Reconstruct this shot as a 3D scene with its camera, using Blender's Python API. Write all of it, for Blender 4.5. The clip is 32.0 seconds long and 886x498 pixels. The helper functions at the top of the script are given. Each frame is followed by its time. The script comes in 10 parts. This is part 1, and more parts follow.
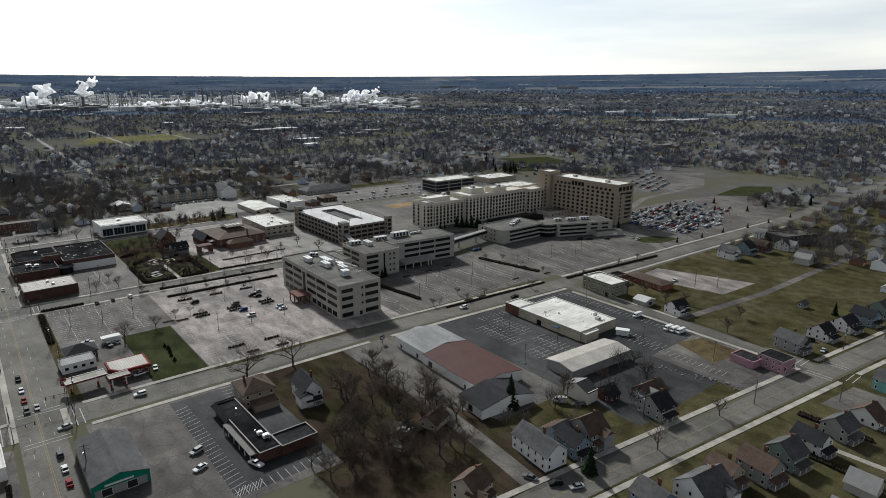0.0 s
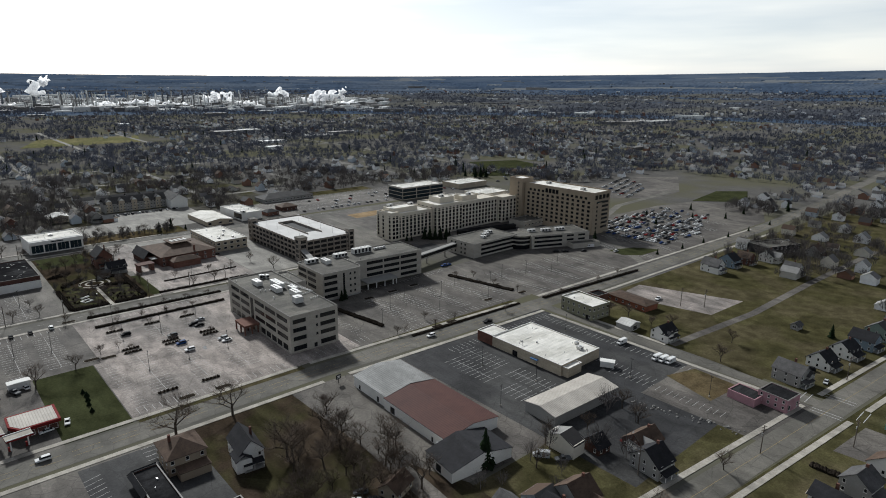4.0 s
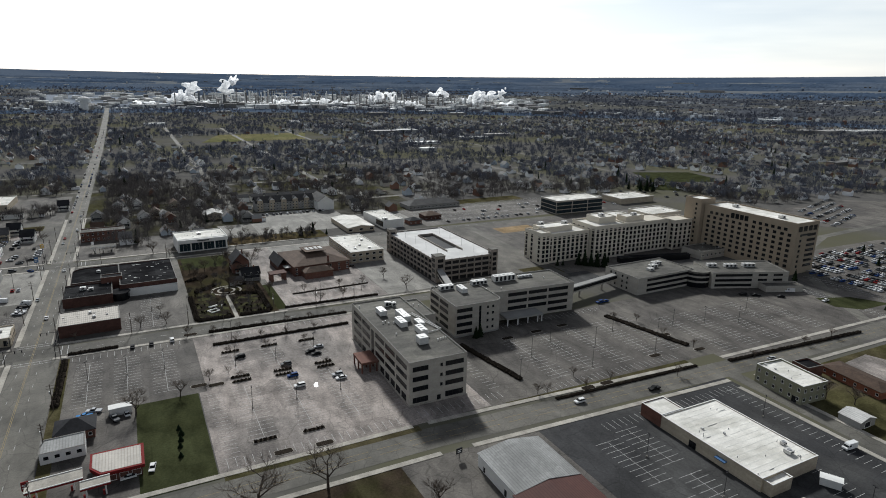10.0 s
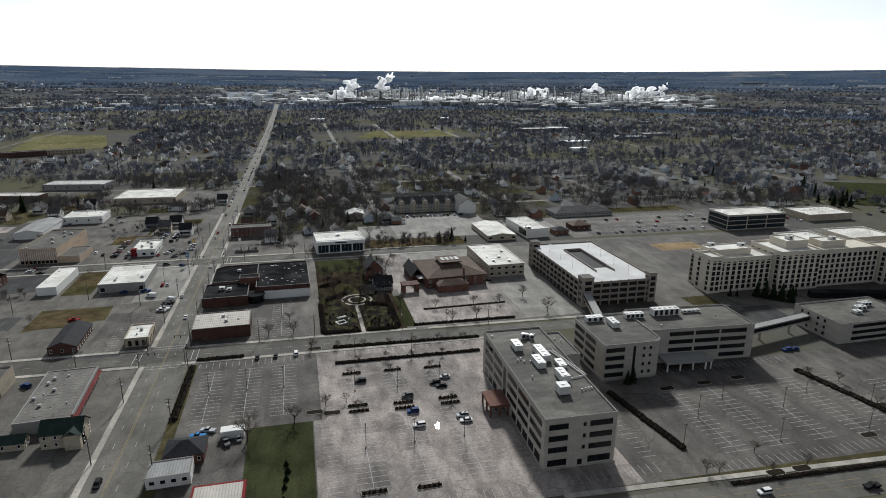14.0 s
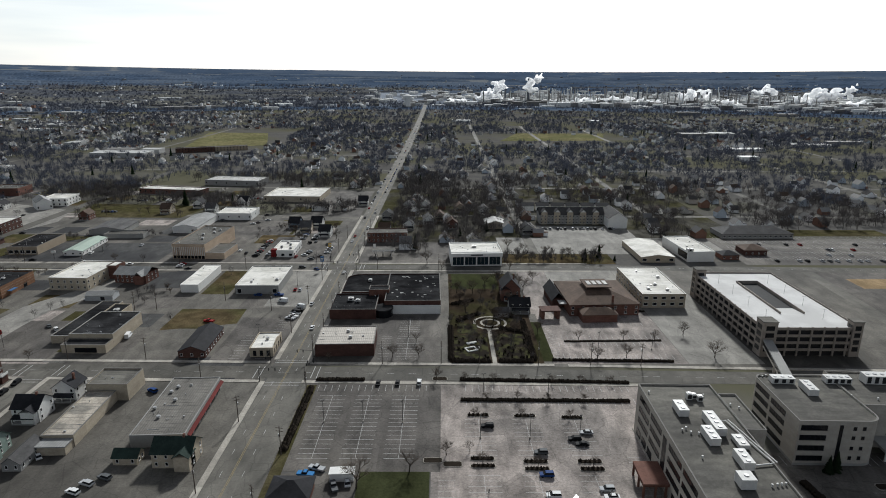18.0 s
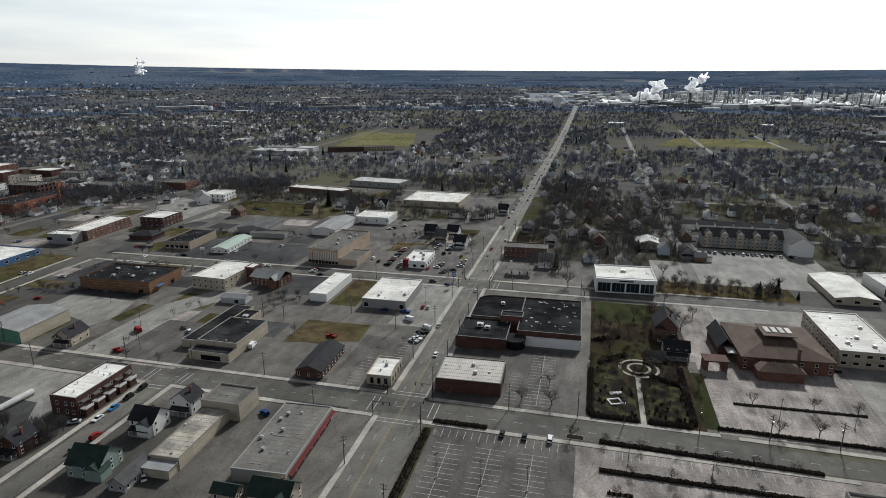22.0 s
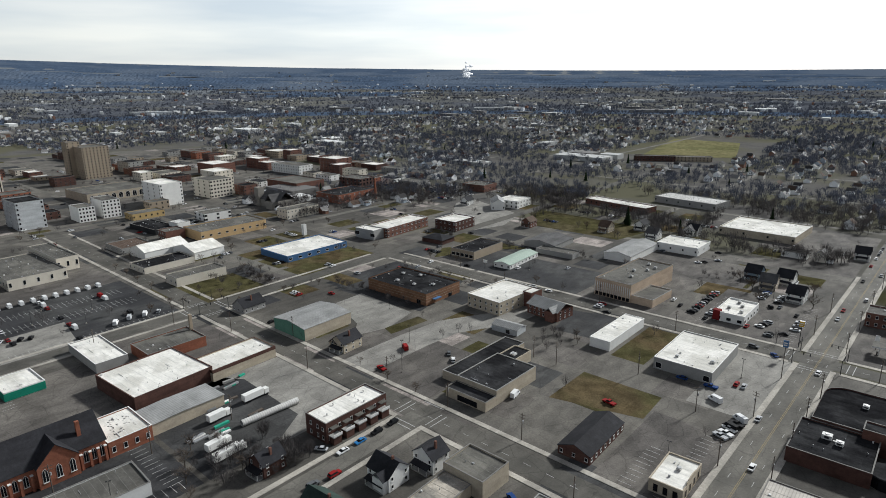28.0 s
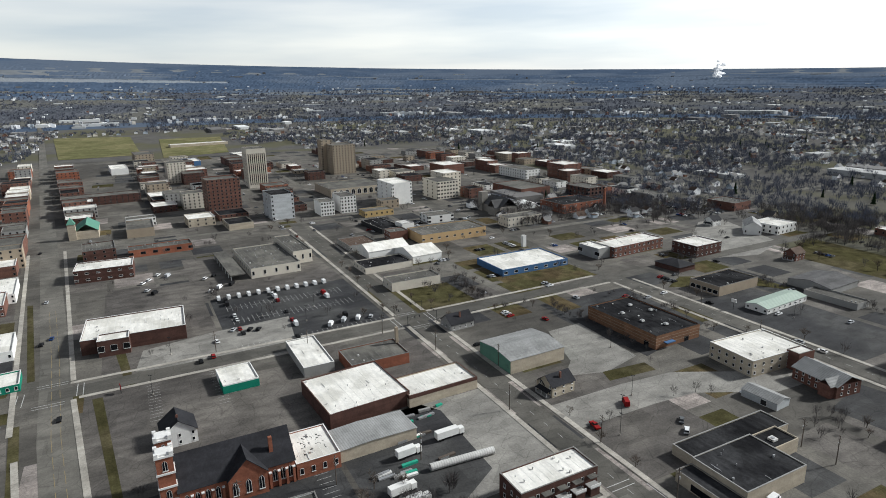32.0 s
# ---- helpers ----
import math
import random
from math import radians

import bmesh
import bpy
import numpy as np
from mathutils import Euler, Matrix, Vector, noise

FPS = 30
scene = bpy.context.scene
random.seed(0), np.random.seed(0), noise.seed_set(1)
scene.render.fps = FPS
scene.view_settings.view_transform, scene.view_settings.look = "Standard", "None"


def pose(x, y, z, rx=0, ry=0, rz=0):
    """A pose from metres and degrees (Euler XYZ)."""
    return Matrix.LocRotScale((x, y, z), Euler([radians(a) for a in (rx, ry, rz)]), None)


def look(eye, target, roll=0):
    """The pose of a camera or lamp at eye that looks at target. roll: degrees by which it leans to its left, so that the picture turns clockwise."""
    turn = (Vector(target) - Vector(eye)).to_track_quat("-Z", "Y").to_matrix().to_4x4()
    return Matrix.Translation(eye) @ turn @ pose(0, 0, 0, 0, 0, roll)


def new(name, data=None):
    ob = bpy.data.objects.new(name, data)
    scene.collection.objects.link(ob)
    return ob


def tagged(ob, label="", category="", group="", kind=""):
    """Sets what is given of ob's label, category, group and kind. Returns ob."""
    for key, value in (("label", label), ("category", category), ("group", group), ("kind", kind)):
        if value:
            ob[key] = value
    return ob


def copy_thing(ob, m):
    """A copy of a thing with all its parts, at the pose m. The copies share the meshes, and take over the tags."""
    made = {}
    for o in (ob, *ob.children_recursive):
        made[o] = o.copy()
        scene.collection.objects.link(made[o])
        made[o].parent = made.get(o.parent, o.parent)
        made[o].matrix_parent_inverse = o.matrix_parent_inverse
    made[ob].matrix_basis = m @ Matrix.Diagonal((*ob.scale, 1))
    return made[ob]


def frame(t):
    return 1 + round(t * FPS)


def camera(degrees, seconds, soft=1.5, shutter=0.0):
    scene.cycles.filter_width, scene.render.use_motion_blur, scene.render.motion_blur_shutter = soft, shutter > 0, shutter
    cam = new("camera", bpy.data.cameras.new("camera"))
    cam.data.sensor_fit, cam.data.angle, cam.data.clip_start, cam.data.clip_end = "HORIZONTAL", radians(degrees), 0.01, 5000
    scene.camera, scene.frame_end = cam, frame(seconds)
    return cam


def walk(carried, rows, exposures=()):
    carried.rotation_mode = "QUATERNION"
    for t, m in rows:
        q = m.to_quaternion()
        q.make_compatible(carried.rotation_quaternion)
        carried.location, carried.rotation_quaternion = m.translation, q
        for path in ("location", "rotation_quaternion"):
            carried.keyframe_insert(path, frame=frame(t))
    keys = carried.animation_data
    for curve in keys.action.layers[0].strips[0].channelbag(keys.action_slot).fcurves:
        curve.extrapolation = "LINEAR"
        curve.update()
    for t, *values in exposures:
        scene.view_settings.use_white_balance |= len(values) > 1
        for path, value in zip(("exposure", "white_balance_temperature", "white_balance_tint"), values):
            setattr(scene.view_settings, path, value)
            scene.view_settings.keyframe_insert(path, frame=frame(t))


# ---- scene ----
# camera and its walk
cam = camera(71.92, 32.0, 0.95)
PATH = [
    (0, look((-14.51, -260.35, 121.01), (45.97, -185.27, 94.46), 0.44)),
    (1, look((-9.35, -253.98, 121.55), (52.80, -180.27, 95.02), 0.55)),
    (2, look((-3.54, -247.62, 122.01), (59.97, -175.07, 95.48), 0.61)),
    (3, look((3.28, -241.22, 122.35), (67.54, -169.34, 95.82), 0.62)),
    (4, look((10.09, -234.54, 122.51), (74.24, -162.55, 95.99), 0.65)),
    (5, look((16.05, -227.30, 122.58), (78.95, -154.22, 96.06), 0.75)),
    (6, look((21.71, -219.63, 122.44), (82.34, -144.66, 95.93), 0.85)),
    (7, look((27.86, -211.66, 122.30), (85.31, -134.24, 95.74), 0.86)),
    (8, look((33.92, -203.90, 122.26), (87.45, -123.74, 95.65), 0.87)),
    (9, look((39.19, -196.68, 122.38), (88.26, -113.71, 95.78), 0.95)),
    (10, look((43.94, -189.23, 122.66), (88.14, -103.59, 95.97), 0.97)),
    (11, look((48.52, -180.82, 123.05), (87.52, -92.78, 96.06), 0.84)),
    (12, look((52.65, -171.89, 123.44), (86.18, -81.73, 96.12), 0.65)),
    (13, look((56.00, -162.99, 123.71), (83.89, -70.98, 96.21), 0.53)),
    (14, look((58.74, -153.96, 123.77), (81.06, -60.47, 96.18), 0.43)),
    (15, look((61.00, -144.64, 123.58), (78.00, -50.06, 95.92), 0.32)),
    (16, look((62.44, -135.49, 123.38), (73.96, -40.09, 95.69), 0.24)),
    (17, look((62.80, -126.91, 123.35), (68.36, -30.97, 95.71), 0.21)),
    (18, look((62.59, -118.48, 123.38), (62.62, -22.35, 95.83), 0.18)),
    (19, look((62.36, -109.72, 123.35), (57.99, -13.66, 95.89), 0.12)),
    (20, look((62.20, -100.73, 123.53), (53.11, -5.00, 96.09), 0.03)),
    (21, look((61.96, -91.70, 124.11), (46.44, 3.18, 96.59), -0.06)),
    (22, look((60.97, -82.55, 124.57), (38.28, 10.85, 96.99), -0.15)),
    (23, look((58.69, -73.27, 124.42), (29.19, 18.25, 96.95), -0.23)),
    (24, look((55.41, -64.21, 124.13), (19.12, 24.88, 96.82), -0.31)),
    (25, look((51.58, -55.69, 124.20), (8.08, 30.15, 97.02), -0.37)),
    (26, look((47.27, -47.41, 124.53), (-3.47, 34.38, 97.42), -0.44)),
    (27, look((42.45, -39.07, 124.92), (-15.11, 38.09, 97.85), -0.55)),
    (28, look((37.08, -31.10, 125.33), (-26.88, 40.87, 98.31), -0.68)),
    (29, look((31.04, -23.97, 125.73), (-38.98, 42.17, 98.84), -0.81)),
    (30, look((24.00, -17.57, 125.96), (-51.77, 41.97, 99.27), -0.94)),
    (31, look((15.72, -11.68, 125.91), (-65.43, 40.41, 99.43), -1.07)),
    (32, look((6.73, -6.04, 125.68), (-79.18, 37.89, 99.44), -1.21)),
]
walk(cam, PATH, exposures=[(0, 0.15), (20, 0.15), (24, 0.19), (26, 0.26), (32, 0.42)])

# world, sun
world = bpy.data.worlds.new("sky")
scene.world = world
world.use_nodes = True
wn = world.node_tree.nodes
wl = world.node_tree.links
sky = wn.new("ShaderNodeTexSky")
sky.sky_type = 'NISHITA'
sky.sun_disc = False
SUN_EL, SUN_AZ = 33.0, 12.0      # height over the horizon; turn from +y towards +x
sky.sun_elevation = radians(SUN_EL)
sky.sun_rotation = radians(SUN_AZ)
sky.air_density = 1.0
sky.dust_density = 1.0
sky.ozone_density = 1.0
bgn = wn["Background"]
bgn.inputs["Strength"].default_value = 0.062
thin = wn.new("ShaderNodeHueSaturation")          # thin high cloud takes most of the blue away
thin.inputs["Saturation"].default_value = 0.5
wl.new(sky.outputs[0], thin.inputs["Color"])
wtc = wn.new("ShaderNodeTexCoord")
wmp = wn.new("ShaderNodeMapping")
wmp.inputs["Scale"].default_value = (1.0, 1.0, 9.0)
wl.new(wtc.outputs["Generated"], wmp.inputs["Vector"])
cloud = wn.new("ShaderNodeTexNoise")
cloud.inputs["Scale"].default_value = 2.2
cloud.inputs["Detail"].default_value = 4
wl.new(wmp.outputs[0], cloud.inputs["Vector"])
ccol = wn.new("ShaderNodeMix")
ccol.data_type = 'RGBA'
ccol.inputs[6].default_value = (3.3, 3.95, 4.7, 1)
ccol.inputs[7].default_value = (6.3, 6.4, 6.3, 1)
cmr = wn.new("ShaderNodeMapRange")
cmr.inputs["From Min"].default_value = 0.35
cmr.inputs["From Max"].default_value = 0.65
wl.new(cloud.outputs["Fac"], cmr.inputs["Value"])
wl.new(cmr.outputs[0], ccol.inputs[0])
veil = wn.new("ShaderNodeMix")
veil.data_type = 'RGBA'
veil.blend_type = 'ADD'
veil.inputs[0].default_value = 1.0
wl.new(thin.outputs[0], veil.inputs[6])
wsep = wn.new("ShaderNodeSeparateXYZ")             # brighter towards the horizon and the veiled sun
wl.new(wtc.outputs["Generated"], wsep.inputs[0])
wup = wn.new("ShaderNodeMapRange")
wup.inputs["From Max"].default_value = 0.5
wup.inputs["To Min"].default_value = 1.5
wup.inputs["To Max"].default_value = 0.15
wl.new(wsep.outputs[2], wup.inputs["Value"])
wdot = wn.new("ShaderNodeVectorMath")
wdot.operation = 'DOT_PRODUCT'
wdot.inputs[1].default_value = (math.sin(radians(SUN_AZ)) * math.cos(radians(SUN_EL)), math.cos(radians(SUN_AZ)) * math.cos(radians(SUN_EL)), math.sin(radians(SUN_EL)))
wl.new(wtc.outputs["Generated"], wdot.inputs[0])
wsun = wn.new("ShaderNodeMapRange")
wsun.inputs["From Min"].default_value = -1.0
wsun.inputs["To Min"].default_value = 0.33
wsun.inputs["To Max"].default_value = 1.15
wl.new(wdot.outputs["Value"], wsun.inputs["Value"])
wfac = wn.new("ShaderNodeMath")
wfac.operation = 'MULTIPLY'
wl.new(wup.outputs[0], wfac.inputs[0])
wl.new(wsun.outputs[0], wfac.inputs[1])
wmul = wn.new("ShaderNodeVectorMath")
wmul.operation = 'SCALE'
wl.new(ccol.outputs[2], wmul.inputs[0])
wl.new(wfac.outputs[0], wmul.inputs["Scale"])
wl.new(wmul.outputs[0], veil.inputs[7])
wl.new(veil.outputs[2], bgn.inputs["Color"])
sun = new("sun", bpy.data.lights.new("sun", "SUN"))
sun.data.energy = 4.1
sun.data.angle = radians(5.0)
sun.data.color = (0.935, 0.965, 0.965)
sd = Vector((math.sin(radians(SUN_AZ)) * math.cos(radians(SUN_EL)), math.cos(radians(SUN_AZ)) * math.cos(radians(SUN_EL)), math.sin(radians(SUN_EL))))
sun.matrix_world = look(sd * 800, (0, 0, 0))

# ---- materials ----


def mat(name, c1, c2=None, rough=0.85, metal=0.0, scale=0.25, fine=3.0, bump=0.0, world_space=False, rand=0.0, c3=None, s3=0.02, wave=0.0, wave_axis='X', wave_dark=0.75, cracks=0.0, coat=0.0, worn=0.0, lane=(0.4, 0.16, 1.0)):
    """Two tones mixed by noise at two scales, a third by a broad noise; waves for ribbed sheets; cracks for old asphalt."""
    m = bpy.data.materials.new(name)
    m.use_nodes = True
    n, l = m.node_tree.nodes, m.node_tree.links
    b = n["Principled BSDF"]
    b.inputs["Roughness"].default_value = rough
    b.inputs["Metallic"].default_value = metal
    b.inputs["Specular IOR Level"].default_value = 0.0 if rough >= 1.0 else 0.12 if rough >= 0.7 else 0.35
    c2 = c2 or tuple(v * 0.72 for v in c1)
    if world_space:
        pos = n.new("ShaderNodeNewGeometry").outputs["Position"]
    else:
        pos = n.new("ShaderNodeTexCoord").outputs["Object"]
    if rand or not world_space:
        info = n.new("ShaderNodeObjectInfo")
        add = n.new("ShaderNodeVectorMath")
        add.operation = 'ADD'
        mul = n.new("ShaderNodeVectorMath")
        mul.operation = 'SCALE'
        comb = n.new("ShaderNodeCombineXYZ")
        for k in range(3):
            l.new(info.outputs["Random"], comb.inputs[k])
        l.new(comb.outputs[0], mul.inputs[0])
        mul.inputs["Scale"].default_value = 173.0
        l.new(pos, add.inputs[0])
        l.new(mul.outputs[0], add.inputs[1])
        npos = add.outputs[0]
    else:
        npos = pos
    n1 = n.new("ShaderNodeTexNoise")
    n1.inputs["Scale"].default_value = scale
    n1.inputs["Detail"].default_value = 5
    n1.inputs["Roughness"].default_value = 0.65
    l.new(npos, n1.inputs["Vector"])
    n2 = n.new("ShaderNodeTexNoise")
    n2.inputs["Scale"].default_value = fine
    n2.inputs["Detail"].default_value = 3
    l.new(npos, n2.inputs["Vector"])
    av = n.new("ShaderNodeMath")
    av.operation = 'MULTIPLY_ADD'
    av.inputs[1].default_value = 0.65
    l.new(n1.outputs["Fac"], av.inputs[0])
    hf = n.new("ShaderNodeMath")
    hf.operation = 'MULTIPLY'
    hf.inputs[1].default_value = 0.35
    l.new(n2.outputs["Fac"], hf.inputs[0])
    l.new(hf.outputs[0], av.inputs[2])
    rp = n.new("ShaderNodeMapRange")
    rp.inputs["From Min"].default_value = 0.36
    rp.inputs["From Max"].default_value = 0.64
    l.new(av.outputs[0], rp.inputs["Value"])
    mx = n.new("ShaderNodeMix")
    mx.data_type = 'RGBA'
    mx.inputs[6].default_value = (*c1, 1)
    mx.inputs[7].default_value = (*c2, 1)
    l.new(rp.outputs[0], mx.inputs[0])
    col = mx.outputs[2]
    if c3:
        n3 = n.new("ShaderNodeTexNoise")
        n3.inputs["Scale"].default_value = s3
        n3.inputs["Detail"].default_value = 4
        l.new(npos, n3.inputs["Vector"])
        r3 = n.new("ShaderNodeMapRange")
        r3.inputs["From Min"].default_value = 0.46
        r3.inputs["From Max"].default_value = 0.58
        l.new(n3.outputs["Fac"], r3.inputs["Value"])
        m3 = n.new("ShaderNodeMix")
        m3.data_type = 'RGBA'
        m3.inputs[7].default_value = (*c3, 1)
        l.new(r3.outputs[0], m3.inputs[0])
        l.new(col, m3.inputs[6])
        col = m3.outputs[2]
    if worn:
        # repair patches with straight edges, and long tyre-worn streaks
        vp = n.new("ShaderNodeTexVoronoi")
        vp.distance = 'CHEBYCHEV'
        vp.inputs["Scale"].default_value = 0.06
        l.new(npos, vp.inputs["Vector"])
        vs = n.new("ShaderNodeSeparateColor")
        l.new(vp.outputs["Color"], vs.inputs[0])
        mp = n.new("ShaderNodeMapping")
        mp.inputs["Scale"].default_value = lane
        mp.inputs["Rotation"].default_value = (0, 0, 0.03)
        l.new(npos, mp.inputs["Vector"])
        ns = n.new("ShaderNodeTexNoise")
        ns.inputs["Scale"].default_value = 0.5
        ns.inputs["Detail"].default_value = 4
        l.new(mp.outputs[0], ns.inputs["Vector"])
        grit = n.new("ShaderNodeTexNoise")
        grit.inputs["Scale"].default_value = 1.1
        grit.inputs["Detail"].default_value = 6
        grit.inputs["Roughness"].default_value = 0.8
        l.new(npos, grit.inputs["Vector"])
        for src, amount, lo, hi in ((vs.outputs[0], worn * 0.6, 0.0, 1.0), (ns.outputs["Fac"], worn, 0.32, 0.68), (grit.outputs["Fac"], worn * 1.1, 0.32, 0.68)):
            r4 = n.new("ShaderNodeMapRange")
            r4.inputs["From Min"].default_value = lo
            r4.inputs["From Max"].default_value = hi
            r4.inputs["To Min"].default_value = 1 - amount
            r4.inputs["To Max"].default_value = 1 + amount
            l.new(src, r4.inputs["Value"])
            m4 = n.new("ShaderNodeMix")
            m4.data_type = 'RGBA'
            m4.blend_type = 'MULTIPLY'
            m4.inputs[0].default_value = 1.0
            l.new(col, m4.inputs[6])
            l.new(r4.outputs[0], m4.inputs[7])
            col = m4.outputs[2]
    if cracks:
        vo = n.new("ShaderNodeTexVoronoi")
        vo.feature = 'DISTANCE_TO_EDGE'
        vo.inputs["Scale"].default_value = 0.12
        wob = n.new("ShaderNodeVectorMath")
        wob.operation = 'MULTIPLY_ADD'
        wob.inputs[1].default_value = (3, 3, 3)
        l.new(n1.outputs["Color"], wob.inputs[0])
        l.new(npos, wob.inputs[2])
        l.new(wob.outputs[0], vo.inputs["Vector"])
        cr = n.new("ShaderNodeMapRange")
        cr.inputs["From Min"].default_value = 0.0
        cr.inputs["From Max"].default_value = 0.02
        cr.inputs["To Min"].default_value = 1.0 - cracks
        l.new(vo.outputs["Distance"], cr.inputs["Value"])
        cm = n.new("ShaderNodeMix")
        cm.data_type = 'RGBA'
        cm.blend_type = 'MULTIPLY'
        cm.inputs[0].default_value = 1.0
        l.new(col, cm.inputs[6])
        l.new(cr.outputs[0], cm.inputs[7])
        col = cm.outputs[2]
    if wave:
        wv = n.new("ShaderNodeTexWave")
        wv.bands_direction = wave_axis
        wv.inputs["Scale"].default_value = wave
        l.new(n.new("ShaderNodeTexCoord").outputs["Object"], wv.inputs["Vector"])
        wr = n.new("ShaderNodeMapRange")
        wr.inputs["From Min"].default_value = 0.0
        wr.inputs["From Max"].default_value = 0.35
        wr.inputs["To Min"].default_value = wave_dark
        l.new(wv.outputs["Fac"], wr.inputs["Value"])
        wm = n.new("ShaderNodeMix")
        wm.data_type = 'RGBA'
        wm.blend_type = 'MULTIPLY'
        wm.inputs[0].default_value = 1.0
        l.new(col, wm.inputs[6])
        l.new(wr.outputs[0], wm.inputs[7])
        col = wm.outputs[2]
    if rand:
        hsv = n.new("ShaderNodeHueSaturation")
        mr = n.new("ShaderNodeMapRange")
        mr.inputs["To Min"].default_value = 1 - rand
        mr.inputs["To Max"].default_value = 1 + rand
        l.new(info.outputs["Random"], mr.inputs["Value"])
        l.new(mr.outputs[0], hsv.inputs["Value"])
        l.new(col, hsv.inputs["Color"])
        col = hsv.outputs[0]
    l.new(col, b.inputs["Base Color"])
    if coat:
        b.inputs["Coat Weight"].default_value = coat
    if bump:
        bp = n.new("ShaderNodeBump")
        bp.inputs["Strength"].default_value = bump
        bp.inputs["Distance"].default_value = 0.1
        l.new(n2.outputs["Fac"], bp.inputs["Height"])
        l.new(bp.outputs[0], b.inputs["Normal"])
    return m


def island_mat(name, colours, rough=0.9, spread=0.25, thin=0.0):
    """Each loose piece of a joined mesh takes one tone out of a row."""
    m = bpy.data.materials.new(name)
    m.use_nodes = True
    n, l = m.node_tree.nodes, m.node_tree.links
    b = n["Principled BSDF"]
    b.inputs["Roughness"].default_value = rough
    b.inputs["Specular IOR Level"].default_value = 0.0 if rough >= 1.0 else 0.12
    g = n.new("ShaderNodeNewGeometry")
    r = n.new("ShaderNodeValToRGB")
    r.color_ramp.interpolation = 'CONSTANT'
    while len(r.color_ramp.elements) < len(colours):
        r.color_ramp.elements.new(0.5)
    for k, c in enumerate(colours):
        r.color_ramp.elements[k].position = k / len(colours)
        r.color_ramp.elements[k].color = (*c, 1)
    l.new(g.outputs["Random Per Island"], r.inputs["Fac"])
    no = n.new("ShaderNodeTexNoise")
    no.inputs["Scale"].default_value = 0.6
    l.new(g.outputs["Position"], no.inputs["Vector"])
    mr = n.new("ShaderNodeMapRange")
    mr.inputs["To Min"].default_value = 1 - spread
    mr.inputs["To Max"].default_value = 1 + spread
    l.new(no.outputs["Fac"], mr.inputs["Value"])
    hs = n.new("ShaderNodeHueSaturation")
    l.new(r.outputs[0], hs.inputs["Color"])
    l.new(mr.outputs[0], hs.inputs["Value"])
    l.new(hs.outputs[0], b.inputs["Base Color"])
    if thin:
        through_light(m, hs.outputs[0], thin)
    return m


def through_light(m, colour, share):
    """Fine twigs let part of the light pass."""
    n, l = m.node_tree.nodes, m.node_tree.links
    t = n.new("ShaderNodeBsdfTranslucent")
    x = n.new("ShaderNodeMixShader")
    x.inputs[0].default_value = share
    l.new(colour, t.inputs["Color"])
    l.new(n["Principled BSDF"].outputs[0], x.inputs[1])
    l.new(t.outputs[0], x.inputs[2])
    l.new(x.outputs[0], n["Material Output"].inputs["Surface"])


def glass_mat(name, c, rough=0.08, spec=0.5):
    m = bpy.data.materials.new(name)
    m.use_nodes = True
    b = m.node_tree.nodes["Principled BSDF"]
    b.inputs["Base Color"].default_value = (*c, 1)
    b.inputs["Roughness"].default_value = rough
    b.inputs["Specular IOR Level"].default_value = spec
    return m


M_GROUND = mat("winter_ground", (0.128, 0.122, 0.112), (0.082, 0.079, 0.077), scale=0.03, fine=0.35, world_space=True, c3=(0.102, 0.098, 0.068), s3=0.006, rough=1.0)
M_URBAN = mat("worn_paving", (0.1442, 0.1326, 0.1136), (0.0902, 0.0839, 0.0745), scale=0.05, fine=1.2, world_space=True, c3=(0.0676, 0.0624, 0.0548), s3=0.01, cracks=0.25, worn=0.2)
M_LOTPALE = mat("bleached_asphalt", (0.2924, 0.2533, 0.2281), (0.2217, 0.1942, 0.1758), scale=0.06, fine=1.5, world_space=True, c3=(0.1745, 0.1554, 0.1420), s3=0.02, cracks=0.3, worn=0.34)
M_LOT = mat("grey_asphalt", (0.0968, 0.0873, 0.0790), (0.0683, 0.0624, 0.0568), scale=0.05, fine=1.5, world_space=True, c3=(0.1220, 0.1108, 0.0979), s3=0.02, cracks=0.35, worn=0.26)
M_LOTDARK = mat("dark_asphalt", (0.0384, 0.0384, 0.0397), (0.0269, 0.0269, 0.0282), scale=0.05, fine=1.5, world_space=True, c3=(0.0544, 0.0538, 0.0525), s3=0.02, cracks=0.3, worn=0.25)
M_ROAD = mat("road_asphalt", (0.1528, 0.1424, 0.1241), (0.1171, 0.1100, 0.0958), scale=0.08, fine=2.0, world_space=True, c3=(0.1018, 0.0962, 0.0842), s3=0.03, cracks=0.3, worn=0.16)
M_ROADDARK = mat("dark_road_asphalt", (0.1131, 0.1054, 0.0918), (0.0867, 0.0814, 0.0709), scale=0.08, fine=2.0, world_space=True, c3=(0.0753, 0.0712, 0.0623), s3=0.03, cracks=0.3, worn=0.16)
M_WALK = mat("pavement_concrete", (0.3702, 0.3427, 0.2969), (0.2776, 0.2570, 0.2250), scale=0.2, fine=2.5, world_space=True, worn=0.2)
M_GRASS = mat("winter_grass", (0.068, 0.061, 0.029), (0.048, 0.045, 0.022), scale=0.08, fine=1.5, world_space=True, c3=(0.072, 0.062, 0.035), s3=0.03, rough=1.0, bump=0.3, worn=0.3, lane=(0.3, 0.3, 1.0))
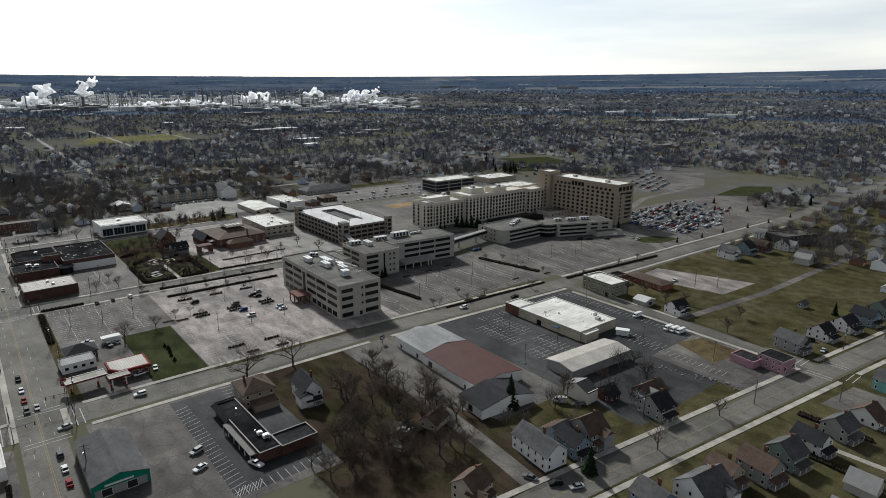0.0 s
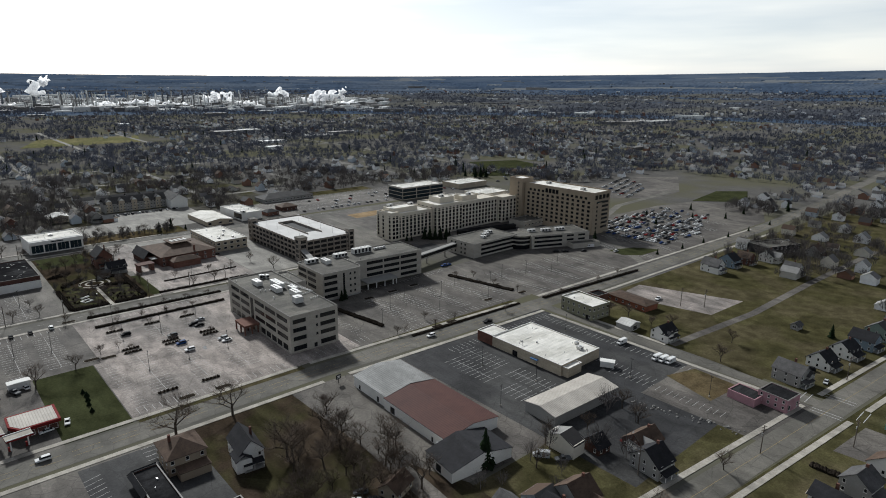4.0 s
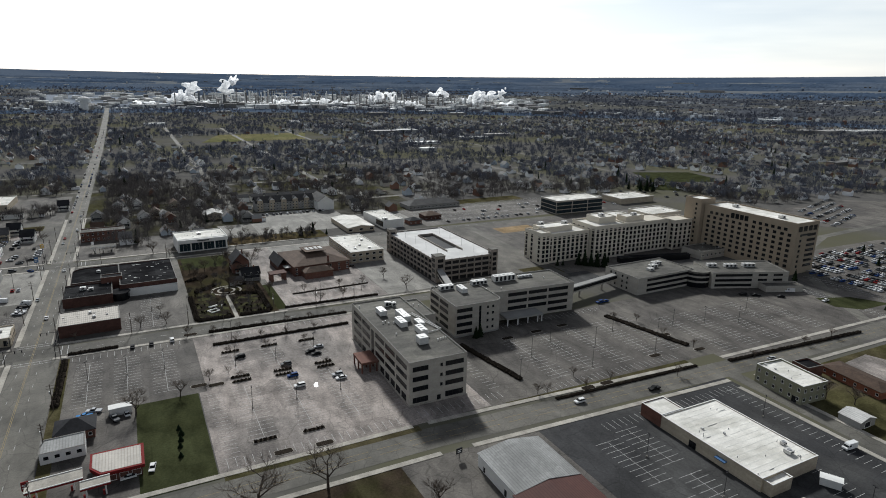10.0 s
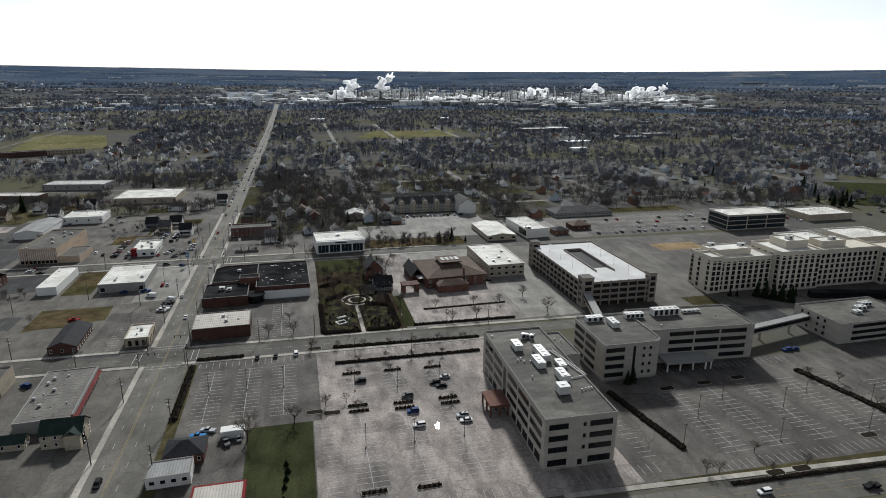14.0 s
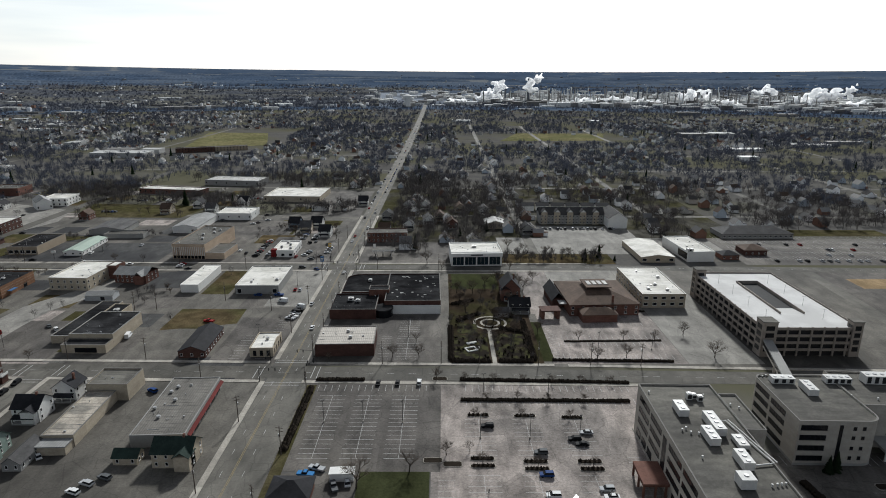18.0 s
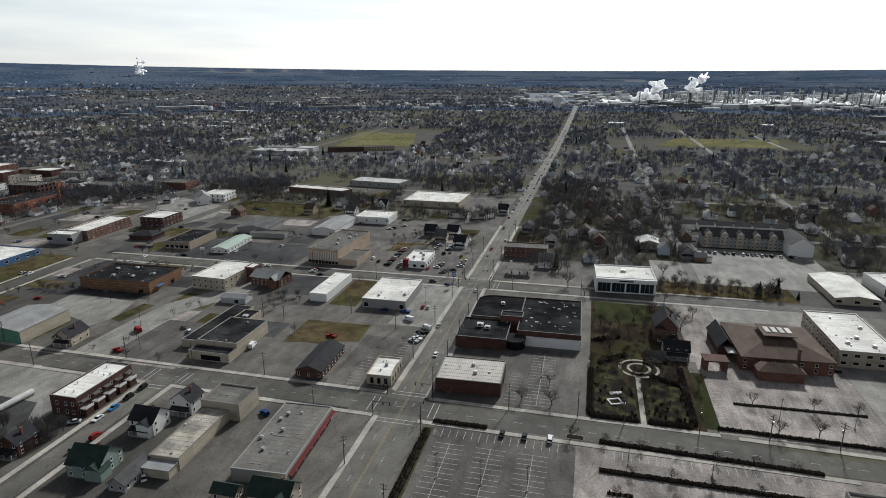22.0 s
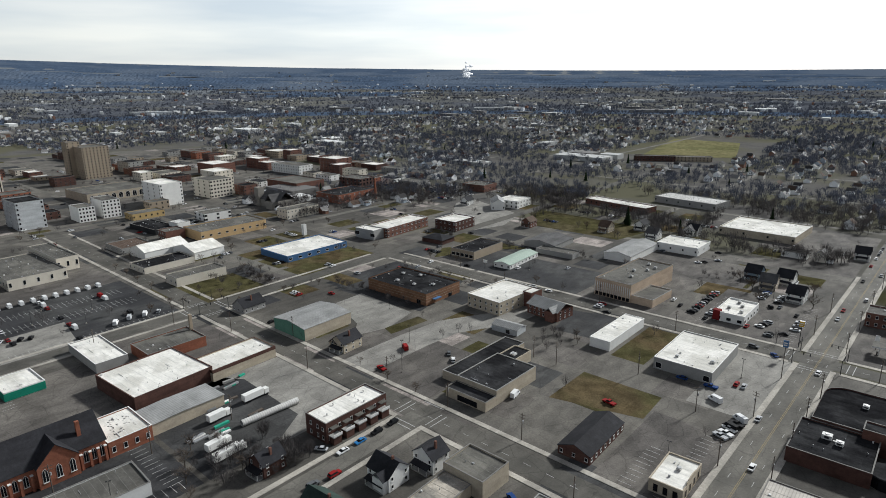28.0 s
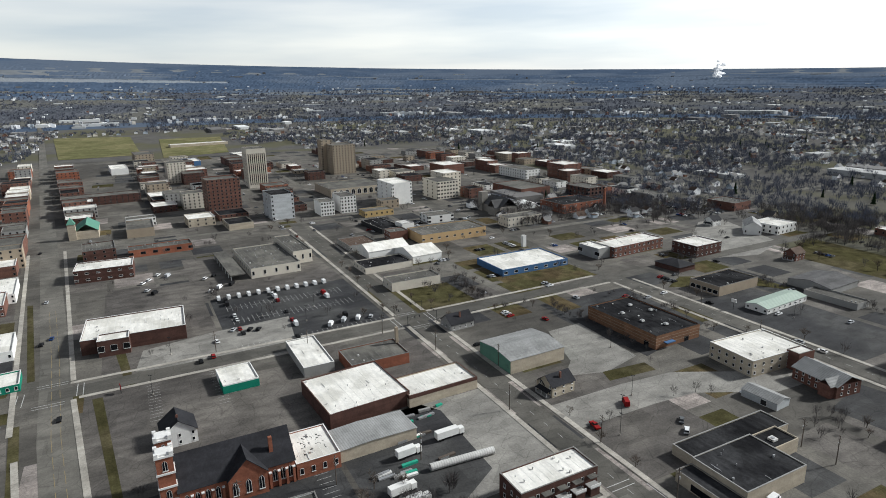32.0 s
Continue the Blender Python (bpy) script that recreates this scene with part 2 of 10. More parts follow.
M_DRYGRASS = mat("dry_grass", (0.098, 0.074, 0.041), (0.074, 0.058, 0.034), scale=0.07, fine=1.5, world_space=True, c3=(0.0648, 0.0600, 0.0292), s3=0.03, rough=1.0, bump=0.3, worn=0.3, lane=(0.3, 0.3, 1.0))
M_GREEN = mat("green_lawn", (0.043, 0.047, 0.022), (0.034, 0.038, 0.019), scale=0.08, fine=1.5, world_space=True, rough=1.0, bump=0.3, worn=0.25)
M_FIELD = mat("pale_sports_grass", (0.185, 0.168, 0.088), (0.135, 0.126, 0.066), scale=0.02, fine=0.2, world_space=True, c3=(0.12, 0.118, 0.058), s3=0.008, rough=1.0, worn=0.2)
M_EARTH = mat("bare_earth", (0.30, 0.22, 0.13), (0.22, 0.16, 0.10), scale=0.1, fine=1.5, world_space=True, rough=1.0, worn=0.2)
M_PALEDRIVE = mat("pale_concrete_drive", (0.2364, 0.2257, 0.2028), (0.1804, 0.1708, 0.1541), scale=0.06, fine=1.5, world_space=True, cracks=0.3, worn=0.2)
M_YARD = mat("town_yards", (0.0855, 0.0810, 0.0720), (0.0540, 0.0513, 0.0405), scale=0.04, fine=0.7, world_space=True, c3=(0.0522, 0.0495, 0.0270), s3=0.02, rough=1.0, worn=0.25)
M_LITTER = mat("leaf_litter", (0.0496, 0.0368, 0.0256), (0.0352, 0.0272, 0.0208), scale=0.1, fine=1.5, world_space=True, c3=(0.0400, 0.0368, 0.0192), s3=0.04, rough=1.0, bump=0.4, worn=0.3)
M_PAINT = mat("road_paint", (0.56, 0.55, 0.53), (0.26, 0.255, 0.25), scale=0.8, fine=5.0, world_space=True)
M_YELLOW = mat("yellow_road_paint", (0.34, 0.25, 0.10), (0.20, 0.165, 0.11), scale=0.8, fine=5.0, world_space=True)
M_HEDGE = mat("bare_hedge", (0.035, 0.028, 0.022), (0.02, 0.017, 0.014), scale=1.2, fine=6.0, rough=1.0, bump=0.8)
M_BARK = mat("bark", (0.09, 0.075, 0.062), (0.06, 0.05, 0.042), scale=1.0, fine=6.0, rough=1.0)
M_TWIG = mat("twigs", (0.145, 0.115, 0.092), (0.10, 0.08, 0.066), scale=0.6, fine=4.0, rough=1.0, rand=0.25)
# bluer tones than the near trees, standing in for aerial haze
M_HAZEWOODS = island_mat("haze_tinted_far_trees", [(0.0893, 0.0960, 0.1216), (0.0760, 0.0836, 0.1083), (0.1045, 0.1092, 0.1311), (0.0817, 0.0893, 0.1130), (0.0665, 0.0750, 0.0988)], 1.0, thin=0.15)
# canopy colour shifted slightly to blue-grey to stand for distance haze
M_HAZECANOPY = mat("haze_tinted_bare_canopy", (0.098, 0.104, 0.119), (0.052, 0.057, 0.067), scale=0.012, fine=0.07, world_space=True, c3=(0.112, 0.110, 0.100), s3=0.003, rough=1.0)
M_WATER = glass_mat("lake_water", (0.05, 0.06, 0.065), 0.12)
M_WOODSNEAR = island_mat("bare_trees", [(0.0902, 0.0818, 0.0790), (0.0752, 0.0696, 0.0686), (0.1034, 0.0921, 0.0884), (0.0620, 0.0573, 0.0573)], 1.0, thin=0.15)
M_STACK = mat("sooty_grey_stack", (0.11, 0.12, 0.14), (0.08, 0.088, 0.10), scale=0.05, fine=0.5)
# yard lightened to blue-grey; the colour imitates haze over the refinery
M_HAZEWORKS = mat("haze_tinted_refinery_yard", (0.30, 0.325, 0.36), (0.17, 0.19, 0.225), scale=0.01, fine=0.06, world_space=True, c3=(0.12, 0.135, 0.16), s3=0.006, rough=1.0)
# pale fields coloured bluish, imitating haze in front of them
M_HAZEFIELD = mat("haze_tinted_far_fields", (0.175, 0.187, 0.198), (0.112, 0.123, 0.136), scale=0.004, fine=0.02, world_space=True, rough=1.0)
# blue of the horizon woods is aerial haze painted into the base colour
M_HAZEHORIZON = mat("horizon_woods", (0.070, 0.098, 0.144), (0.046, 0.068, 0.106), scale=0.006, fine=0.03, world_space=True, c3=(0.088, 0.112, 0.150), s3=0.0022, rough=1.0)
M_CONIFER = mat("conifer_needles", (0.018, 0.028, 0.014), (0.01, 0.017, 0.009), scale=1.0, fine=5.0, rough=1.0)
M_WHITEROOF = mat("white_roof_membrane", (0.751, 0.727, 0.673), (0.638, 0.616, 0.564), scale=0.1, fine=1.2, c3=(0.544, 0.524, 0.472), s3=0.08, worn=0.1, lane=(0.235, 1.104, 0.874))
M_GREYROOF = mat("grey_gravel_roof", (0.1000, 0.0946, 0.0842), (0.0737, 0.0705, 0.0637), scale=0.1, fine=2.0, c3=(0.1272, 0.1204, 0.1046), s3=0.05, worn=0.22, lane=(0.2632, 0.7740, 0.8170))
M_BLACKROOF = mat("black_roof_felt", (0.0217, 0.0217, 0.0230), (0.0149, 0.0149, 0.0160), scale=0.15, fine=2.0, c3=(0.0341, 0.0341, 0.0352), s3=0.06, worn=0.3, lane=(0.3, 0.9, 1.0), rough=1.0)
M_TANROOF = mat("tan_metal_roof", (0.48, 0.44, 0.39), (0.40, 0.37, 0.33), scale=0.1, fine=1.0, wave=0.35, rough=0.75, worn=0.1)
M_GREYMETAL = mat("grey_metal_roof", (0.288, 0.288, 0.28), (0.224, 0.224, 0.216), scale=0.12, fine=1.0, wave=0.35, rough=0.75, worn=0.15)
M_CREAMROOF = mat("stained_cream_roof", (0.40, 0.355, 0.295), (0.27, 0.245, 0.21), scale=0.2, fine=1.5, c3=(0.20, 0.185, 0.16), s3=0.1, worn=0.25)
M_STRIPMETAL = mat("weathered_ribbed_metal", (0.175, 0.163, 0.145), (0.13, 0.122, 0.11), scale=0.1, fine=1.0, wave=0.35, rough=0.75, worn=0.2)
M_BROWNROOF = mat("red_brown_metal_roof", (0.095, 0.044, 0.037), (0.07, 0.034, 0.03), scale=0.1, fine=1.0, wave=0.35, rough=0.75)
M_PALEMETAL = mat("pale_metal_roof", (0.56, 0.55, 0.52), (0.45, 0.44, 0.42), scale=0.1, fine=1.0, wave=0.35, rough=0.75, worn=0.12)
M_SHINGLE = mat("grey_shingles", (0.085, 0.083, 0.082), (0.06, 0.058, 0.058), scale=0.4, fine=5.0, rand=0.25, worn=0.2)
M_SHINGLE_BR = mat("brown_shingles", (0.10, 0.068, 0.05), (0.07, 0.048, 0.037), scale=0.4, fine=5.0, rand=0.2, worn=0.2)
M_SHINGLE_GN = mat("green_shingles", (0.028, 0.045, 0.038), (0.02, 0.033, 0.028), scale=0.4, fine=5.0, worn=0.2)
M_BROWNBRICK = mat("brown_orange_brick", (0.23, 0.12, 0.07), (0.17, 0.09, 0.055), scale=0.25, fine=4.0, worn=0.16)
M_SHINGLE_DK = mat("dark_shingles", (0.0263, 0.0263, 0.0296), (0.0180, 0.0180, 0.0203), scale=0.4, fine=5.0, worn=0.2)
M_CONC = mat("pale_precast_concrete", (0.40, 0.37, 0.325), (0.335, 0.31, 0.272), scale=0.15, fine=1.5, rough=0.8, worn=0.08)
M_CREAM = mat("cream_stone", (0.61, 0.56, 0.475), (0.52, 0.475, 0.40), scale=0.15, fine=1.5, rough=0.8)
M_TAN = mat("tan_brick", (0.345, 0.282, 0.21), (0.29, 0.236, 0.176), scale=0.2, fine=2.5)
M_PEACH = mat("peach_tan_brick", (0.50, 0.385, 0.285), (0.43, 0.33, 0.245), scale=0.2, fine=2.5, worn=0.1)
M_TANPALE = mat("pale_tan_block", (0.425, 0.3655, 0.2805), (0.357, 0.306, 0.238), scale=0.2, fine=2.0, worn=0.12)
M_BRICK = mat("red_brown_brick", (0.165, 0.080, 0.060), (0.118, 0.060, 0.047), scale=0.25, fine=4.0, worn=0.18)
M_BRICKDK = mat("dark_brown_brick", (0.0978, 0.0500, 0.0399), (0.0690, 0.0370, 0.0304), scale=0.25, fine=4.0, worn=0.18)
M_ORANGE = mat("orange_brick", (0.285, 0.108, 0.066), (0.215, 0.083, 0.052), scale=0.25, fine=4.0, worn=0.16)
M_WHITEWALL = mat("white_painted_wall", (0.74, 0.73, 0.70), (0.64, 0.63, 0.60), scale=0.2, fine=2.0)
M_PALEWALL = mat("pale_blue_grey_wall", (0.46, 0.475, 0.48), (0.38, 0.39, 0.395), scale=0.2, fine=2.0, worn=0.12)
M_GREYWALL = mat("grey_block_wall", (0.30, 0.295, 0.28), (0.24, 0.235, 0.225), scale=0.2, fine=2.0)
M_BLUEWALL = mat("blue_painted_wall", (0.07, 0.15, 0.29), (0.055, 0.12, 0.23), scale=0.2, fine=2.0)
M_GREENWALL = mat("green_metal_wall", (0.13, 0.28, 0.21), (0.10, 0.22, 0.165), scale=0.2, fine=2.0, wave=1.2)
M_TEAL = mat("teal_green_paint", (0.01, 0.20, 0.13), (0.008, 0.15, 0.10), scale=0.3, fine=2.0)
M_RED = mat("red_paint", (0.19, 0.018, 0.018), (0.14, 0.014, 0.014), scale=0.3, fine=2.0)
M_REDDARK = mat("faded_dark_red_paint", (0.13, 0.022, 0.02), (0.09, 0.016, 0.015), scale=0.3, fine=2.0, worn=0.2)
M_PINK = mat("pink_stucco", (0.42, 0.24, 0.27), (0.34, 0.19, 0.215), scale=0.3, fine=2.0)
M_OLIVE = mat("olive_stucco", (0.24, 0.235, 0.165), (0.19, 0.185, 0.13), scale=0.3, fine=2.0)
M_TRIM = mat("white_trim", (0.70, 0.69, 0.66), (0.60, 0.59, 0.57), scale=0.5, fine=3.0)
M_DARKTRIM = mat("dark_metal_trim", (0.028, 0.028, 0.030), (0.02, 0.02, 0.021), scale=0.5, fine=3.0, rough=0.75)
M_UNIT = mat("painted_steel_unit", (0.62, 0.61, 0.58), (0.50, 0.49, 0.47), scale=0.4, fine=3.0, rough=0.5)
M_STEEL = mat("galvanised_steel", (0.45, 0.45, 0.45), (0.36, 0.36, 0.36), scale=0.5, fine=3.0, rough=0.45, metal=0.6)
M_COPING = mat("weathered_coping", (0.21, 0.20, 0.185), (0.15, 0.145, 0.135), scale=0.4, fine=3.0)
M_POLE = mat("weathered_wood_pole", (0.11, 0.09, 0.075), (0.075, 0.062, 0.052), scale=0.5, fine=4.0)
M_GLASS = glass_mat("dark_window_glass", (0.009, 0.010, 0.012), 0.1, 0.3)
M_CARGLASS = mat("dark_car_glass", (0.014, 0.015, 0.017), (0.011, 0.012, 0.013), rough=0.72)
M_BLUEGLASS = glass_mat("blue_window_glass", (0.012, 0.024, 0.032), 0.1, 0.35)
M_TYRE = mat("tyre_rubber", (0.012, 0.012, 0.012), (0.009, 0.009, 0.009))
M_HOUSEWALL = island_mat("far_house_walls", [(0.85, 0.85, 0.85), (0.78, 0.78, 0.78), (0.86, 0.86, 0.85), (0.46, 0.44, 0.40), (0.82, 0.82, 0.81), (0.20, 0.11, 0.08), (0.84, 0.84, 0.84), (0.42, 0.47, 0.52), (0.64, 0.60, 0.52)], 0.85, 0.12)
M_HOUSEROOF = island_mat("far_house_roofs", [(0.075, 0.073, 0.072), (0.16, 0.155, 0.15), (0.04, 0.038, 0.038), (0.24, 0.235, 0.225), (0.075, 0.052, 0.04)], 0.95, 0.2)
M_INDROOF = island_mat("far_sheds", [(0.6000, 0.6000, 0.5880), (0.4080, 0.4080, 0.3960), (0.7440, 0.7440, 0.7200), (0.2640, 0.2520, 0.2400), (0.1440, 0.1380, 0.1320)], 0.7, 0.15)
M_STEAM = bpy.data.materials.new("steam")
M_STEAM.use_nodes = True
sb = M_STEAM.node_tree.nodes["Principled BSDF"]
sb.inputs["Base Color"].default_value = (0.97, 0.97, 0.98, 1)
sb.inputs["Roughness"].default_value = 1.0
sb.inputs["Specular IOR Level"].default_value = 0.0
sb.inputs["Subsurface Weight"].default_value = 1.0
sb.inputs["Subsurface Radius"].default_value = (1.0, 1.0, 1.0)
sb.inputs["Subsurface Scale"].default_value = 70.0

# ---- mesh helpers ----


class Geo:
    """Gathers faces, each with a material number, for one mesh."""

    def __init__(self):
        self.v, self.f, self.m = [], [], []

    def face(self, pts, mi=0):
        k = len(self.v)
        self.v.extend(tuple(p) for p in pts)
        self.f.append(tuple(range(k, k + len(pts))))
        self.m.append(mi)

    def box(self, x0, y0, z0, x1, y1, z1, mi=0, top=None, bottom=False):
        k = len(self.v)
        self.v += [(x0, y0, z0), (x1, y0, z0), (x1, y1, z0), (x0, y1, z0), (x0, y0, z1), (x1, y0, z1), (x1, y1, z1), (x0, y1, z1)]
        for q in ((0, 1, 5, 4), (1, 2, 6, 5), (2, 3, 7, 6), (3, 0, 4, 7)):
            self.f.append(tuple(k + a for a in q))
            self.m.append(mi)
        self.f.append((k + 4, k + 5, k + 6, k + 7))
        self.m.append(mi if top is None else top)
        if bottom:
            self.f.append((k + 3, k + 2, k + 1, k))
            self.m.append(mi)
        return self

    def prism(self, poly, z0, z1, mi=0, top=None):
        k, n = len(self.v), len(poly)
        self.v += [(x, y, z0) for x, y in poly] + [(x, y, z1) for x, y in poly]
        for a in range(n):
            b = (a + 1) % n
            self.f.append((k + a, k + b, k + n + b, k + n + a))
            self.m.append(mi)
        self.f.append(tuple(range(k + n, k + 2 * n)))
        self.m.append(mi if top is None else top)
        return self

    def tube(self, p0, p1, r0, r1, n=6, mi=0, cap=True):
        p0, p1 = Vector(p0), Vector(p1)
        ax = (p1 - p0).normalized()
        u = ax.orthogonal().normalized()
        w = ax.cross(u)
        k = len(self.v)
        for p, r in ((p0, r0), (p1, r1)):
            for a in range(n):
                c = 2 * math.pi * a / n
                self.v.append(tuple(p + (u * math.cos(c) + w * math.sin(c)) * r))
        for a in range(n):
            b = (a + 1) % n
            self.f.append((k + a, k + b, k + n + b, k + n + a))
            self.m.append(mi)
        if cap:
            self.f.append(tuple(range(k + n, k + 2 * n)))
            self.m.append(mi)
        return self

    def gable(self, x0, y0, x1, y1, z0, zr, over=0.4, along='x', mi=0, thick=0.2):
        """A gabled roof as two thick slopes with the ridge along x or y."""
        if along == 'x':
            ym = (y0 + y1) / 2
            for s, ye in ((-1, y0), (1, y1)):
                sl = (zr - z0) / abs(ym - ye)
                a, b = ye + s * over, z0 - sl * over
                q = [(x0 - over, a, b), (x1 + over, a, b), (x1 + over, ym, zr), (x0 - over, ym, zr)]
                self.slab(q if s < 0 else q[::-1], thick, mi)
        else:
            xm = (x0 + x1) / 2
            for s, xe in ((-1, x0), (1, x1)):
                sl = (zr - z0) / abs(xm - xe)
                a, b = xe + s * over, z0 - sl * over
                q = [(a, y1 + over, b), (a, y0 - over, b), (xm, y0 - over, zr), (xm, y1 + over, zr)]
                self.slab(q if s < 0 else q[::-1], thick, mi)
        return self

    def hip(self, x0, y0, x1, y1, z0, zr, over=0.5, mi=0):
        x0, y0, x1, y1 = x0 - over, y0 - over, x1 + over, y1 + over
        w, d = x1 - x0, y1 - y0
        s = min(w, d) / 2
        if w >= d:
            a, b = (x0 + s, (y0 + y1) / 2, zr), (x1 - s, (y0 + y1) / 2, zr)
            fs = [[(x0, y0, z0), (x1, y0, z0), b, a], [(x1, y0, z0), (x1, y1, z0), b], [(x1, y1, z0), (x0, y1, z0), a, b], [(x0, y1, z0), (x0, y0, z0), a]]
        else:
            a, b = ((x0 + x1) / 2, y0 + s, zr), ((x0 + x1) / 2, y1 - s, zr)
            fs = [[(x0, y0, z0), (x1, y0, z0), a], [(x1, y0, z0), (x1, y1, z0), b, a], [(x1, y1, z0), (x0, y1, z0), b], [(x0, y1, z0), (x0, y0, z0), a, b]]
        for q in fs:
            self.face(q, mi)
        self.box(x0, y0, z0 - 0.2, x1, y1, z0 - 0.002, mi, bottom=True)
        return self

    def slab(self, q, t, mi=0):
        q = [Vector(p) for p in q]
        nrm = (q[1] - q[0]).cross(q[2] - q[0]).normalized() * t
        lo = [p - nrm for p in q]
        self.face(q, mi)
        self.face(lo[::-1], mi)
        for a in range(len(q)):
            b = (a + 1) % len(q)
            self.face([q[a], lo[a], lo[b], q[b]], mi)
        return self

    def mesh(self, name, mats, smooth=False):
        me = bpy.data.meshes.new(name)
        me.from_pydata(self.v, [], self.f)
        for m in mats if isinstance(mats, (list, tuple)) else [mats]:
            me.materials.append(m)
        me.polygons.foreach_set("material_index", self.m)
        if smooth:
            me.polygons.foreach_set("use_smooth", [True] * len(self.f))
        me.update()
        return me


def part(name, geo, mats, parent, label="", at=None, rz=0.0):
    """One mesh object under a thing or under a part."""
    me = geo if isinstance(geo, bpy.types.Mesh) else geo.mesh(name, mats)
    ob = new(name, me)
    ob.parent = parent
    if at is not None:
        ob.matrix_basis = pose(*at, 0, 0, rz)
    if label:
        ob["label"] = label
    return ob


def thing(name, label, category, x, y, z=0.0, rot=0.0, group="", kind=""):
    ob = new(name)
    ob.empty_display_size = 0.5
    ob.matrix_basis = pose(x, y, z, 0, 0, rot)
    return tagged(ob, label, category, group, kind)


def solid(name, geo, mats, label, category, x=0.0, y=0.0, z=0.0, rot=0.0, group="", kind=""):
    ob = new(name, geo if isinstance(geo, bpy.types.Mesh) else geo.mesh(name, mats))
    ob.matrix_basis = pose(x, y, z, 0, 0, rot)
    return tagged(ob, label, category, group, kind)


def terrain(x, y):
    """Flat under the town, rising to a wooded rim on the horizon."""
    dx, dy = x - 20.0, y + 100.0
    r = math.hypot(dx, dy)
    if r < 1300:
        return 0.0
    q = (math.degrees(math.atan2(dx, dy)) - 10 + 180) % 360 - 180
    q = max(-110.0, min(110.0, q))
    rim = 123 + 4850 * math.tan(radians(0.2 + 0.0002 * q * q))
    s = (r - 1300) / 3550
    return rim * s * s


# ---- ground ----
g = Geo()
radii = [0, 100, 200, 400, 700, 1000, 1300] + [1300 + 3550 * k / 22 for k in range(1, 23)]
NS = 120
for r in radii[1:]:
    for a in range(NS):
        x, y = 20 + r * math.sin(2 * math.pi * a / NS), -100 + r * math.cos(2 * math.pi * a / NS)
        g.v.append((x, y, terrain(x, y)))
g.v.append((20, -100, 0))
for k in range(len(radii) - 2):
    for a in range(NS):
        b = (a + 1) % NS
        g.f.append((k * NS + b, k * NS + a, (k + 1) * NS + a, (k + 1) * NS + b))
for a in range(NS):
    g.f.append((len(g.v) - 1, a, (a + 1) % NS)[::-1])
# faces beyond 2200 m take the blue haze-tinted colour
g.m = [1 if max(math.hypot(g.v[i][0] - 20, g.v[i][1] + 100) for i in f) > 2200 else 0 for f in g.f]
solid("ground", g, [M_GROUND, M_HAZEHORIZON], "brown winter ground reaching to the horizon, far ring tinted blue for haze", "ground", kind="structure")


def patch(name, poly, m, z, label, category="paving", h=0.0):
    """A flat sheet, or with h a raised slab, on the ground."""
    q = Geo()
    if h:
        q.prism(poly, 0.0, z, 0)
    else:
        q.face([(x, y, z) for x, y in poly])
    return solid(name, q, m, label, category, kind="structure")


def rect(x0, y0, x1, y1):
    return [(x0, y0), (x1, y0), (x1, y1), (x0, y1)]


def ribbon(name, pts, width, m, z, label, category="road", step=60.0, thick=0.0):
    q = Geo()
    fine = [pts[0]]
    for (ax, ay), (bx, by) in zip(pts, pts[1:]):
        n = max(1, int(math.hypot(bx - ax, by - ay) / step))
        fine += [(ax + (bx - ax) * k / n, ay + (by - ay) * k / n) for k in range(1, n + 1)]
    prev = None
    for k, (x, y) in enumerate(fine):
        ax, ay = fine[max(0, k - 1)]
        bx, by = fine[min(len(fine) - 1, k + 1)]
        L = math.hypot(bx - ax, by - ay)
        nx, ny = -(by - ay) / L * width / 2, (bx - ax) / L * width / 2
        far = max(0.0, math.hypot(x - 20, y + 100) - 900) * 0.001
        zz = terrain(x, y) + z + far
        cur = ((x + nx, y + ny, zz), (x - nx, y - ny, zz))
        if prev:
            q.face([prev[1], cur[1], cur[0], prev[0]])
            if thick:
                for s in (0, 1):
                    lo0, lo1 = (prev[s][0], prev[s][1], prev[s][2] - thick), (cur[s][0], cur[s][1], cur[s][2] - thick)
                    q.face([lo0, lo1, cur[s], prev[s]] if s else [prev[s], cur[s], lo1, lo0])
        prev = cur
    return solid(name, q, m, label, category, kind="structure")


# street lines: (x, y) along the middle
ART = [(-8, -420), (-6, -160), (-5, 0), (-3, 300), (-2, 570), (0, 1000), (-4, 2350)]
FRONT = [(1100, 2), (900, -11), (744, -21), (590, -28), (440, -30), (300, -27), (130, -18), (-4, -18), (-240, -44), (-320, -50), (-682, -83), (-1122, -124), (-1919, -198), (-2800, -280)]
CROSS = [(290, 113), (150, 116), (-5, 119), (-290, 123), (-560, 126)]
BACK = [(420, 262), (160, 268), (-5, 268), (-330, 268), (-620, 280)]
SOUTH = [(60, -153), (120, -160), (340, -184), (700, -222)]
SIDE = [(270, -28), (268, -175)]
LANE = [(-108, -34), (-110, 119)]
WEST = [(-280, -50), (-282, 130), (-286, 520), (-300, 900)]
WIDTHS = ((ART, 13.5), (FRONT, 12.5), (CROSS, 11.0), (BACK, 10.5), (SOUTH, 10.5), (SIDE, 7.0), (WEST, 10.5), (LANE, 8.0))
patch("worn_paving", [(-1320, -230), (-190, -116), (-190, -20), (-620, -20), (-620, -50), (-1320, -50)], M_URBAN, 0.008, "patched grey paving along the avenue")
patch("worn_paving", rect(-620, -26, -12, 420), M_URBAN, 0.012, "patched grey paving of the downtown blocks")
